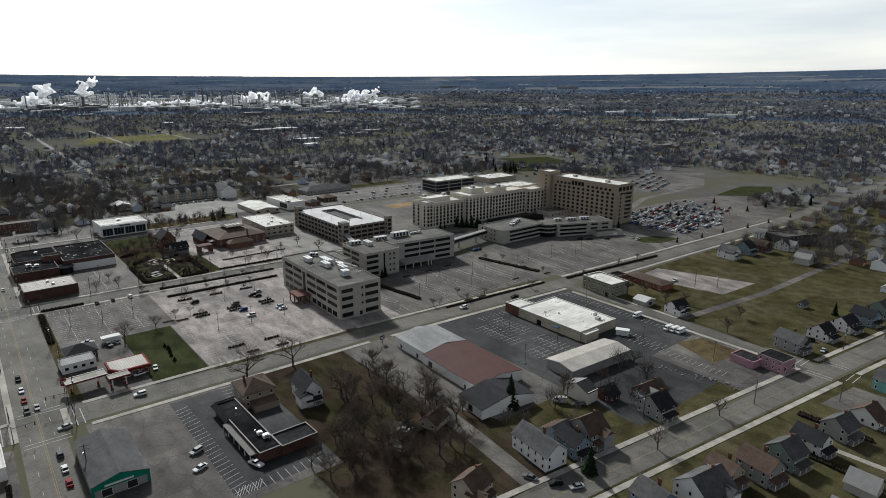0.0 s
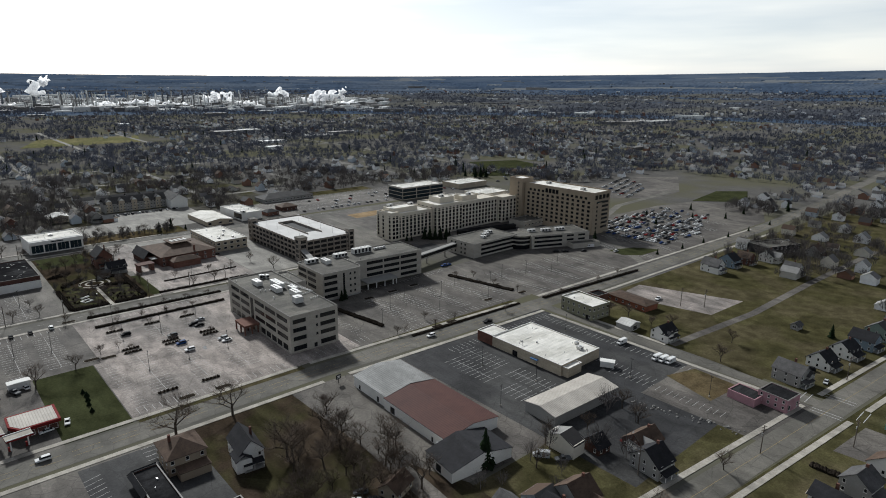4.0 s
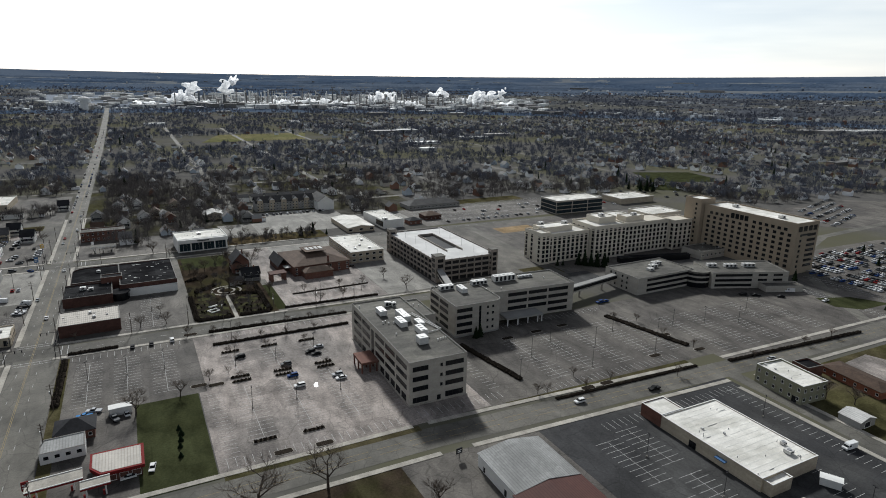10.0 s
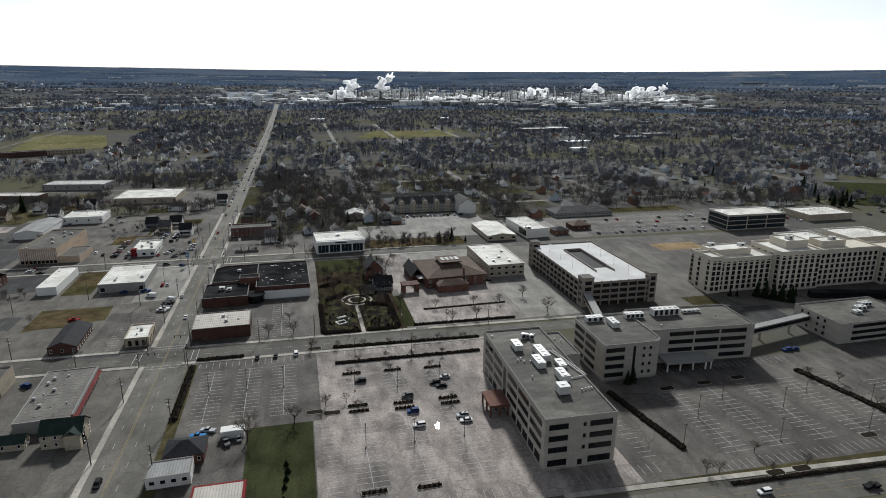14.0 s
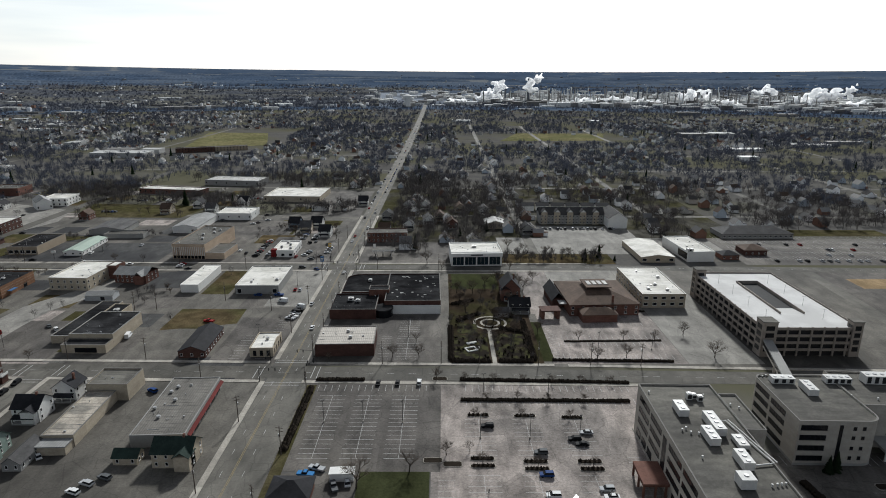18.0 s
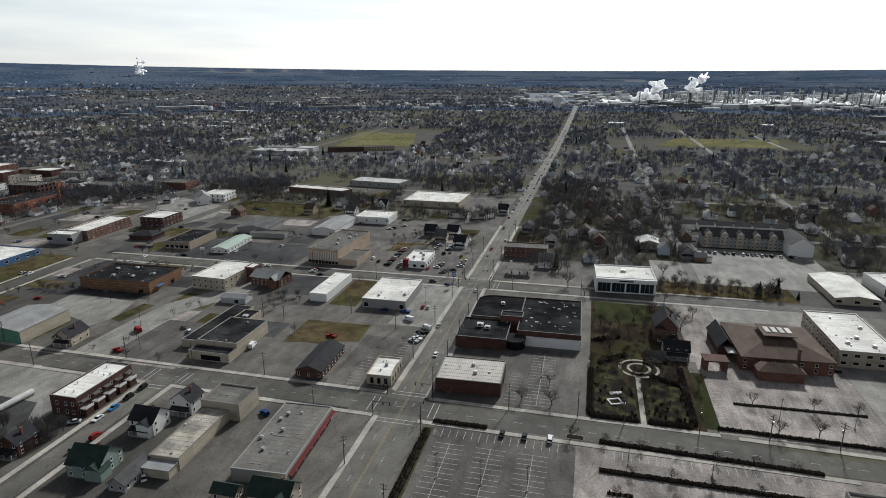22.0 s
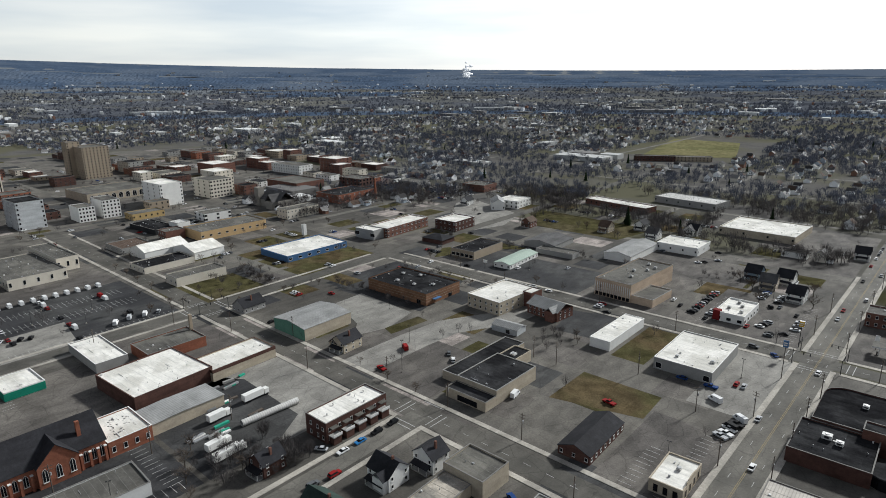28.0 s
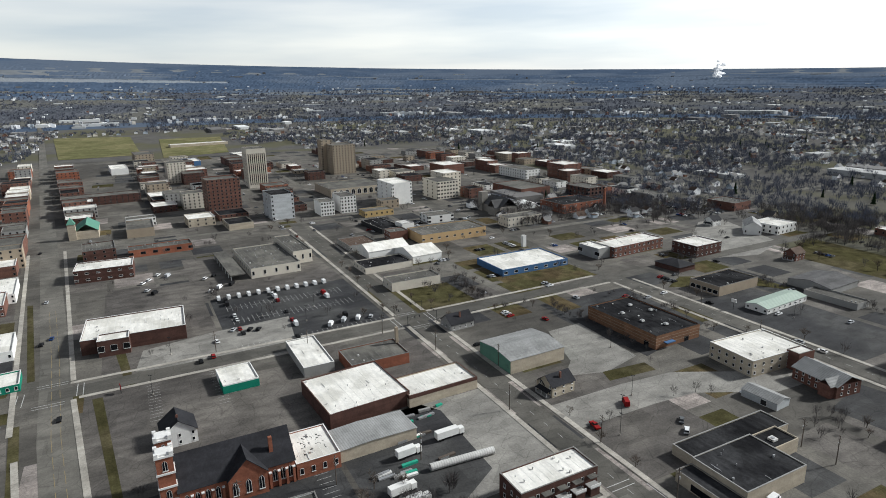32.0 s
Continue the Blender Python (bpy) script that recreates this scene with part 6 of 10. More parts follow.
for k in range(26):
    x, y, a, b = rnd.uniform(34, 58), rnd.uniform(192, 230), rnd.uniform(0.5, 2.0), rnd.uniform(0.4, 1.2)
    q.face([(x, y, 0), (x + a, y + 0.2, 0), (x + a * 0.8, y + b, 0), (x - 0.2, y + b, 0)])
solid("roof_patches", q, M_PATCH, "scattered pale repair patches on the black roof", "roof patch", 0, 0, 6.52, kind="stuff")
e = flat("white_hall", "white two-storey hall with a tall dark glass front", 84.5, 283.5, 34, 25, 9.6, M_WHITEWALL, M_WHITEROOF, 3, parapet=0.5)
windows(e, 34, 25, 'S', [-12.2, -4.1, 4.1, 12.2], [3.6], 7.4, 5.6, M_TRIM, M_BLUEGLASS, 3, "tall_window")
part("letter_bar", Geo().box(-4, -14.66, 7.8, 4, -14.61, 8.6, bottom=True), M_DARKTRIM, e, "dark sign of unreadable letters")
part("brow", Geo().box(-17.2, -14.6, 7.0, 17.2, -12.5, 9.4, bottom=True), M_WHITEWALL, e)
roof_unit(84, 285, 9.1, 3, 2.4, 1.2)

# brown-roofed hall with a tall entrance, and the white-roofed office beside it
e = hipped("brick_hall", "brick hall with a broad brown hipped roof", 147.5, 203, 37, 38, 6.4, 5.4, M_BRICK, M_SHINGLE_BR, 3, wins=(('S', 7, [1.9, 4.6], 1.3, 1.5), ('E', 6, [1.9, 4.6], 1.3, 1.5)))
part("flat_deck", Geo().box(-7, -7, 11.5, 7, 7, 11.9), M_SHINGLE_BR, e)
part("wing", Geo().box(-14, -28, 0, 4, -19, 4.2), M_BRICK, e)
part("wing_roof", Geo().hip(-14, -28, 4, -19, 4.4, 6.8, 0.6), M_SHINGLE_BR, e)
part("gable_hall", Geo().box(-25, -6, 0, -18.6, 16, 5.0), M_BRICKDK, e)
part("gable_roof", Geo().gable(-25, -6, -18.6, 16, 5.06, 9.0, 0.8, 'y'), M_SHINGLE_DK, e)
part("skylight", Geo().box(-22.5, -12, 4.2, -18.6, -6.4, 4.6), M_PALEMETAL, e, "sloping pale glass canopy")
part("chimney", Geo().box(4, -18, 6, 5, -17, 11), M_BRICK, e)
for k in range(4):
    part("skylight", Geo().box(-5 + k * 3, -3, 11.92, -3 + k * 3, 3, 12.2), M_PALEMETAL, e)
e = flat("office_building", "two-storey pale block office with a stained white roof", 183.5, 220, 24, 48, 8.0, M_TANPALE, M_WHITEROOF, 1, parapet=0.3, wins=(('S', 5, [2.2, 5.8], 2.4, 1.6), ('W', 10, [2.2, 5.8], 2.0, 1.5)))
for x, y in ((178, 205), (184, 212), (188, 203), (190, 225)):
    roof_unit(x, y, 7.7, 1.8, 1.6, 0.9)
gabled("store", "low white-roofed store with a wide metal roof", 209, 302, 23, 44, 4.0, 1.6, M_TANPALE, M_WHITEROOF, 1, 'y', wins=(('S', 3, [2], 3, 1.8),))
e = flat("white_store", "white block store with a white flat roof and dark open front", 238, 303, 19, 42, 7.2, M_WHITEWALL, M_WHITEROOF, 4, parapet=0.4)
part("dark_front", Geo().box(-9.62, -20, 1.5, -9.5, -6, 6.0, bottom=True), M_GLASS, e)
hipped("long_hall", "long low hall with a grey hipped roof", 309, 355, 56, 22, 3.6, 4.4, M_GREYWALL, M_SHINGLE, 1, wins=(('S', 14, [1.9], 1.8, 1.5),))
hipped("small_house", "small dark house with a hipped roof", 262, 292, 12, 10, 3.2, 2.4, M_BRICK, M_SHINGLE_DK, 4, wins=(('S', 3, [1.6], 1, 1.2),))
hipped("small_house", "small brown house with a hipped roof", 285, 305, 16, 14, 3.6, 3.0, M_BRICKDK, M_SHINGLE_BR, 0, wins=(('S', 4, [1.6], 1, 1.2),))

# apartment house with gables
e = thing("apartment_house", "long three-storey grey and white apartment house with gabled dormers", "apartment house", 176, 398, 0, 0)
part("wall", Geo().box(-31, -8, 0, 24, 8, 8.6), M_GREYWALL, e)
part("roof", Geo().gable(-31, -8, 24, 8, 8.66, 13.4, 0.6, 'x'), M_SHINGLE_DK, e)
for k in range(5):
    x = -27 + 11 * k
    part("gable_front", Geo().box(x - 2.6, -8.6, 0, x + 2.6, -7.9, 10.6), M_TANPALE, e)
    q = Geo()
    q.face([(x - 2.6, -8.6, 10.6), (x + 2.6, -8.6, 10.6), (x, -8.6, 13.0)])
    part("gable", q, M_WHITEWALL, e)
    part("gable_roof", Geo().gable(x - 2.6, -8.6, x + 2.6, -2.0, 10.66, 13.1, 0.3, 'y'), M_SHINGLE_DK, e)
windows(e, 55, 16, 'S', spread(18, 55, 2), [1.8, 4.6, 7.2], 1.2, 1.4, cx=-3.5, cy=-0.65)
part("end_wall", Geo().box(24.2, -22, 0, 40, 8, 8.6), M_WHITEWALL, e)
q = Geo()
q.face([(24.2, -22, 8.6), (40, -22, 8.6), (32.1, -22, 13.6)])
part("end_gable", q, M_WHITEWALL, e)
part("end_roof", Geo().gable(24.2, -22, 40, 8, 8.66, 13.7, 0.6, 'y'), M_SHINGLE, e)
e = thing("row_houses", "row of dark-roofed white terraces behind the apartment house", "row houses", 172, 447, 0, 0)
for k in range(6):
    x = -36 + 14 * k
    part("wall", Geo().box(x, -5, 0, x + 12, 5, 5.0), M_WHITEWALL, e)
    part("roof", Geo().gable(x, -5, x + 12, 5, 5.06, 7.4, 0.4, 'x'), M_SHINGLE_DK, e)

# west of the main street
flat("strip_shops", "long grey block row of shops with a ribbed metal roof", -35.8, 84.6, 18.6, 41, 4.8, M_GREYWALL, M_STRIPMETAL, 3, parapet=0.15, coping=M_GREYWALL)
e = thing("shop_awning", "long red metal awning along the row of shops", "awning", -35.8, 84.6, 0, 3)
q = Geo()
q.slab([(9.5, -19, 3.9), (10.7, -19, 3.1), (10.7, 20, 3.1), (9.5, 20, 3.9)], 0.12)
part("sheet", q, M_REDDARK, e)
for k in range(6):
    part("shop_front", Geo().box(9.32, -18 + 6.4 * k, 0.3, 9.4, -13.4 + 6.4 * k, 2.8, bottom=True), M_GLASS, e)
for x, y in ((-41, 97), (-42, 93), (-38, 87), (-43, 81), (-39, 75)):
    roof_unit(x, y, 4.66, 1.2, 1.2, 0.8)
flat("block_store", "two-storey cream block store with a grey flat roof", -68.2, 102, 16, 13.6, 7.0, M_TANPALE, M_GREYROOF, 0, parapet=0.5)
e = flat("block_store", "low cream block workshop with a patched flat roof", -69.5, 79.5, 11, 30.5, 4.4, M_TANPALE, M_CREAMROOF, 2, parapet=0.3)
part("shed_roof", Geo().box(-5.4, -20.6, 3.0, 5.4, -15.4, 3.4, bottom=True), M_GREYMETAL, e)
part("shed_wall", Geo().box(-5.2, -20.4, 0, 5.2, -15.4, 3.0), M_TANPALE, e)
e = flat("store", "pale block store with a black flat roof", -101.4, 158, 20.4, 28, 6.4, M_TANPALE, M_BLACKROOF, 0, parapet=0.2, coping=M_GREYWALL)
block(e, 0, -17.6, 20.4, 7, 4.2, M_TANPALE, M_BLACKROOF, 0.2, M_COPING)
part("shop_front", Geo().box(-4, -21.2, 0.4, 6, -21.12, 2.8, bottom=True), M_GLASS, e)
block(e, -6, 21, 9, 14, 5.2, M_TANPALE, M_BLACKROOF, 0.4, M_TANPALE)
block(e, -15.8, 12.5, 11.1, 46, 3.9, M_TANPALE, M_BLACKROOF, 0.25, M_GREYWALL)
roof_unit(-107, 178, 4.4, 2.4, 2.4, 1.2)
gabled("office_house", "long low office with a black gabled roof and brick walls", -50.7, 146, 12, 27, 3.4, 2.4, M_BRICKDK, M_SHINGLE_DK, 2, 'y', wins=(('E', 8, [1.7], 1.1, 1.4), ('S', 3, [1.7], 1.1, 1.4)))
e = flat("bank", "small pale stone bank with an arched parapet and white roof", -19.5, 142.5, 10.6, 17.6, 4.4, M_TANPALE, M_WHITEROOF, 2, parapet=0.4, coping=M_TANPALE)
for side, us in (('S', (-3, 0, 3)), ('E', (-6, -2, 2, 6))):
    windows(e, 10.6, 17.6, side, us, [1.9], 1.6, 2.8, M_TAN, M_GLASS, 1, "arched_window")
q = Geo()
for k in range(7):
    a0, a1 = math.pi * k / 7, math.pi * (k + 1) / 7
    q.prism([(5.3 - 0.3, 4.5 * math.cos(a1) - 1), (5.3, 4.5 * math.cos(a1) - 1), (5.3, 4.5 * math.cos(a0) - 1), (5.0, 4.5 * math.cos(a0) - 1)], 4.4, 4.4 + 1.4 * (math.sin(a0) + math.sin(a1)) / 2)
part("arched_parapet", q, M_TANPALE, e)
roof_unit(-19, 144, 4.0, 1.4, 1.4, 1.0)
e = flat("warehouse_store", "wide grey block store with a clean white roof", -45.5, 234, 25, 37, 5.4, M_GREYWALL, M_WHITEROOF, 1, parapet=0.3, wins=(('S', 2, [2], 2.6, 2.6),))
roof_unit(-50, 222, 5.1, 1.4, 1.2, 0.8)
roof_unit(-36, 226, 5.1, 2.0, 1.6, 1.0)
flat("white_shed", "long white metal shed with a white roof", -85.3, 237, 10.4, 38, 4.8, M_WHITEWALL, M_WHITEROOF, 0, parapet=0.12, coping=M_WHITEWALL)
e = flat("tan_store", "tall tan brick store with pale vertical ribs on its front", -111, 312, 23, 54, 10.6, M_PEACH, M_GREYROOF, -3, parapet=0.6)
for k in range(18):
    part("rib", Geo().box(-11 + 22 * k / 17 - 0.15, -27.35, 2.6, -11 + 22 * k / 17 + 0.15, -27.0, 8.6), M_TRIM, e)
block(e, 18, -14, 13, 24, 4.6, M_PEACH, M_GREYROOF, 0.4, M_GREYWALL)
windows(e, 23, 54, 'S', spread(9, 23, 1.6), [1.4], 2.0, 2.0, M_DARKTRIM)
for x, y in ((-108, 300), (-112, 312), (-106, 318), (-104, 325), (-110, 330)):
    roof_unit(x, y, 10.0, 1.8, 1.6, 1.2)
gabled("metal_barn", "grey metal barn with a ribbed roof", -144, 379, 20, 46, 5.0, 2.0, M_WHITEWALL, M_GREYMETAL, 0, 'y')
flat("burger_restaurant", "burger restaurant with a white roof and red corner", -49, 303, 15, 26, 5.0, M_WHITEWALL, M_WHITEROOF, 0, parapet=0.7, wins=(('E', 5, [1.8], 2.4, 1.8), ('S', 3, [1.8], 2.4, 1.8)))
e = thing("red_fascia", "red corner fascia of the burger restaurant", "fascia", -56.8, 290, 0, 0)
part("panel", Geo().box(-0.3, -0.3, 0.2, 3.2, 3.0, 5.6, bottom=True), M_RED, e)
for x, y in ((-52, 300), (-47, 306), (-50, 311), (-45, 297)):
    roof_unit(x, y, 4.35, 1.8, 1.6, 1.2)
e = flat("office_building", "two-storey white office with a white roof and brick end", -156.8, 238, 23, 34, 7.8, M_TANPALE, M_WHITEROOF, -3, parapet=0.4, wins=(('S', 6, [2.0, 5.4], 1.2, 1.5), ('E', 7, [2.0, 5.4], 1.2, 1.5)))
block(e, 13.6, 10, 6, 10, 8.6, M_BRICK, M_WHITEROOF, 0.4, M_COPING)
e = thing("red_brick_house", "red brick office house with a grey gabled roof and white trim", "house", -127, 241, 0, -6)
part("wall", Geo().box(-10, -7, 0, 10, 7, 5.6), M_BRICK, e)
part("roof", Geo().gable(-10, -7, 10, 7, 5.66, 8.8, 0.6, 'x'), M_GREYMETAL, e)
part("bay", Geo().box(4, -9.5, 0, 9, -7, 5.6), M_BRICK, e)
part("bay_roof", Geo().gable(4, -9.5, 9, -2, 5.66, 8.0, 0.4, 'y'), M_GREYMETAL, e)
windows(e, 20, 14, 'S', [-8, -5, -2, 1], [1.8, 4.4], 1.0, 1.4)
windows(e, 20, 14, 'E', [-4, 0, 4], [1.8, 4.4], 1.0, 1.4)
e = flat("brick_warehouse", "orange brick building with pale bands and a black roof", -211.4, 221, 48, 30, 7.2, M_BROWNBRICK, M_BLACKROOF, 1, parapet=0.6, coping=M_DARKTRIM, door=(('S', 18, 3, 2.6), ('E', 6, 3, 2.6)))
for z in (2.2, 3.8, 5.4):
    part("pale_band", Geo().box(-24.06, -15.06, z, 24.06, 15.06, z + 0.12, bottom=True), M_TAN, e)
part("awning", Geo().box(24.1, -10, 2.8, 26.2, -4, 3.2, bottom=True), M_BLUEWALL, e, "blue fabric awning")
for x, y in ((-225, 226), (-214, 230), (-205, 215), (-196, 222), (-218, 214)):
    roof_unit(x, y, 6.65, 1.8, 1.8, 1.0)
gabled("metal_warehouse", "metal warehouse with pale roof and green end wall", -213.4, 147, 25.6, 30, 6.4, 1.6, M_GREENWALL, M_GREYMETAL, 1, 'y', doors=(('E', -8, 3.4, 3.4),))
e = thing("wall_cladding", "cream cladding of the warehouse's long wall", "cladding", -213.4, 147, 0, 1)
part("sheet", Geo().box(12.84, -15, 0, 12.95, 15, 6.2, bottom=True), M_TANPALE, e)
flat("flat_store", "brown flat-roofed store with wide dark shop windows", -234, 312, 21, 36, 6.0, M_TAN, M_BLACKROOF, 2, parapet=0.5, wins=(('S', 5, [2.2], 3.2, 2.4),))
gabled("low_motel", "long low white building with a pale green metal roof", -198, 311, 13, 38, 3.2, 1.4, M_WHITEWALL, mat("pale_green_metal_roof", (0.34, 0.42, 0.35), (0.28, 0.35, 0.29), scale=0.1, fine=1.0, wave=0.35, rough=0.6), 4, 'y', wins=(('S', 3, [1.6], 1.4, 1.2), ('E', 8, [1.6], 1.4, 1.2)))
gabled("grey_hall", "grey shingle-roofed hall with a white gable", -205, 365, 26, 30, 4.0, 2.4, M_GREYWALL, M_SHINGLE, 3, 'y')
flat("grey_shed", "long low grey shed with a flat roof", -185, 345, 30, 12, 3.6, M_GREYWALL, M_GREYROOF, 2)

gabled("metal_shed", "small grey metal shed with a pale ribbed roof", -131, 208, 15, 8.5, 3.2, 1.4, M_PALEWALL, M_GREYMETAL, 4, 'x', doors=(('S', 2, 2.6, 2.4),))
gabled("chapel", "small white chapel with a pale gabled roof", -318, 451, 13, 24, 7.0, 4.0, M_WHITEWALL, M_GREYMETAL, 40, 'y', wins=(('E', 4, [2.6], 1.2, 2.6), ('S', 2, [2.6], 1.2, 2.0)))
# brick terrace with porches
e = flat("brick_terrace", "two-storey dark brick terrace with white porches and a pale roof", -127, 98, 12, 29, 8.2, M_BRICKDK, M_WHITEROOF, 0, parapet=0.5, coping=M_COPING)
for k in range(5):
    y = -11.6 + 5.8 * k
    part("porch", Geo().box(6.0, y - 1.8, 0, 8.6, y + 1.8, 3.0), M_BRICKDK, e)
    part("balcony", Geo().box(5.98, y - 2.0, 3.0, 8.9, y + 2.0, 3.3, bottom=True), M_GREYWALL, e)
    part("rail", Geo().box(8.7, y - 2.0, 3.3, 8.85, y + 2.0, 4.2), M_TRIM, e)
    part("porch_roof", Geo().box(5.98, y - 1.6, 5.9, 8.0, y + 1.6, 6.15, bottom=True), M_GREYROOF, e)
windows(e, 12, 29, 'E', [-13, -8.5, -3, 3, 8.5, 13], [2.0, 5.4], 1.1, 1.5)
windows(e, 12, 29, 'S', [-3, 1, 4], [2.0, 5.4], 1.1, 1.5)
for x, y in ((-129, 108), (-125, 102), (-130, 94), (-126, 88)):
    roof_vent(x, y, 7.7)

# warehouse group with a trailer yard
flat("warehouse", "brown-walled warehouse with a wide white roof", -213, 64, 33, 34, 6.4, M_BRICKDK, M_WHITEROOF, 4, parapet=0.35, coping=M_BRICKDK)
e = flat("warehouse", "long pale block warehouse wing with a brown fascia", -204.6, 96.6, 17, 32, 5.4, M_TANPALE, M_WHITEROOF, 2, parapet=0.5, coping=M_BRICKDK)
for b in ((-8.6, -16.1, 8.6, -16.0), (-8.6, 16.0, 8.6, 16.1), (-8.6, -16.0, -8.5, 16.0), (8.5, -16.0, 8.6, 16.0)):
    part("fascia", Geo().box(b[0], b[1], 4.0, b[2], b[3], 5.38, bottom=True), M_BRICKDK, e)
gabled("metal_shed", "grey metal-roofed shed with a cream end wall", -181, 56.5, 35, 14, 4.6, 0.6, M_TANPALE, M_GREYMETAL, 92, 'y')
e = flat("orange_workshop", "orange brick workshop with a grey roof and chimney", -243, 84, 19, 28, 5.2, M_ORANGE, M_GREYROOF, 0, parapet=0.4)
part("chimney", Geo().box(-5, 13, 0, -3.6, 14.4, 13), M_TAN, e)
flat("block_workshop", "grey block workshop with a stained pale roof", -260, 58, 34, 14, 4.6, M_GREYWALL, M_WHITEROOF, 0, parapet=0.4)
e = flat("green_shop", "small shop with a green front and white patched roof", -254, 24, 18, 15, 4.0, M_WHITEWALL, M_WHITEROOF, 2, parapet=0.4)
part("green_front", Geo().box(9.05, -7.5, 0.2, 9.2, 7.5, 3.6, bottom=True), M_TEAL, e)
part("green_front", Geo().box(0, -7.7, 0.2, 9.2, -7.52, 3.6, bottom=True), M_TEAL, e)
flat("flat_office", "flat-roofed grey office with white walls", -150, 16, 16, 30, 4.6, M_WHITEWALL, M_GREYROOF, -3, parapet=0.4)

# ---- brick church ----
e = thing("church", "red-orange brick church with a dark steep roof and two white-capped towers", "church", -181.5, 14, 0, 0)
part("wall", Geo().box(-9.5, -20, 0, 9.5, 15, 8.0), M_ORANGE, e)
part("roof", Geo().gable(-9.5, -20, 9.5, 15, 8.06, 15.6, 0.5, 'y'), M_SHINGLE_DK, e)
q = Geo()
q.face([(-9.5, 15, 8.0), (9.5, 15, 8.0), (0, 15, 15.4)][::-1])
q.face([(-9.5, -20, 8.0), (9.5, -20, 8.0), (0, -20, 15.4)])
part("gable", q, M_ORANGE, e)
t = part("transept", Geo().box(4, -6, 0, 11.2, 6, 8.0), M_ORANGE, e)
q = Geo()
q.face([(11.2, -6, 8.0), (11.2, 6, 8.0), (11.2, 0, 14.0)])
part("transept_gable", q, M_ORANGE, e)
part("transept_roof", Geo().gable(1, -6, 11.2, 6, 8.06, 14.1, 0.4, 'x'), M_SHINGLE_DK, e)
part("chimney", Geo().box(5, 8, 7, 6.2, 9.2, 16.0), M_ORANGE, e)


def arch_window(w, h):
    key = ("arch", w, h)
    if key not in WINDOW:
        q2 = Geo()
        pts = [(-w / 2, -h / 2), (w / 2, -h / 2), (w / 2, h / 4), (w * 0.3, h * 0.4), (0, h / 2), (-w * 0.3, h * 0.4), (-w / 2, h / 4)]
        q2.face([(x * 1.14, -0.03, z * 1.06) for x, z in pts], 0)
        q2.face([(x, -0.06, z) for x, z in pts], 1)
        q2.box(-0.06, -0.1, -h / 2, 0.06, -0.02, h * 0.42)
        q2.box(-w / 2 - 0.2, -0.2, -h / 2 - 0.25, w / 2 + 0.2, 0, -h / 2)
        WINDOW[key] = q2.mesh("arched_window", [M_TRIM, M_GLASS])
    return WINDOW[key]


for y in (-18, -15, -12, -9, 8.5, 11, 13.5):
    part("arched_window", arch_window(1.3, 4.0), None, e, at=(9.52, y, 4.2), rz=90)
for y in (-4, 0, 4):
    part("arched_window", arch_window(1.5, 4.6), None, e, at=(11.22, y, 4.4), rz=90)
for y in (-16.5, -13.4, -10.5, -7.4, 7.0, 9.8, 12.3, 14.6):
    part("buttress", Geo().box(9.5, y - 0.4, 0, 10.3, y + 0.4, 5.6), M_ORANGE, e)
    part("buttress_cap", Geo().box(9.5, y - 0.45, 5.6, 10.4, y + 0.45, 5.9, bottom=True), M_TRIM, e)
for tx, ty, th in ((6.5, -22.6, 20.5), (-6.0, -22.4, 19.0)):
    t = part("tower", Geo().box(tx - 2.4, ty - 2.4, 0, tx + 2.4, ty + 2.4, th), M_ORANGE, e)
    for z in (5.5, 10.0, 14.6, th - 0.2):
        part("stone_band", Geo().box(tx - 2.7, ty - 2.7, z, tx + 2.7, ty + 2.7, z + 0.6, bottom=True), M_TRIM, t)
    for sx in (-1, 1):
        for sy in (-1, 1):
            part("pinnacle", Geo().box(tx + sx * 2.1 - 0.55, ty + sy * 2.1 - 0.55, th, tx + sx * 2.1 + 0.55, ty + sy * 2.1 + 0.55, th + 1.5), M_TRIM, t)
    part("cap", Geo().box(tx - 2.2, ty - 2.2, th + 0.4, tx + 2.2, ty + 2.2, th + 1.0), M_TRIM, t)
    for z, hh in ((7.9, 2.6), (th - 2.9, 3.2)):
        part("arched_window", arch_window(1.3, hh), None, t, at=(tx + 2.42, ty, z), rz=90)
        part("arched_window", arch_window(1.3, hh), None, t, at=(tx, ty - 2.42, z), rz=0)
e = flat("church_annex", "orange brick church annex with a white patched roof", -181.5, 37, 20, 15, 6.0, M_ORANGE, M_WHITEROOF, 0, parapet=0.4, wins=(('E', 4, [2.8], 1.3, 2.2),))
q = Geo()
rnd = random.Random(9)
for k in range(34):
    x, y = rnd.uniform(-6, 5), rnd.uniform(-4, 5)
    q.face([(x, y, 0), (x + rnd.uniform(.4, 1.6), y, 0), (x + rnd.uniform(.3, 1.2), y + rnd.uniform(.3, .9), 0)])
solid("roof_patches", q, M_BLACKROOF, "dark tar patches on the white annex roof", "roof patch", -181.5, 37, 5.62, kind="stuff")

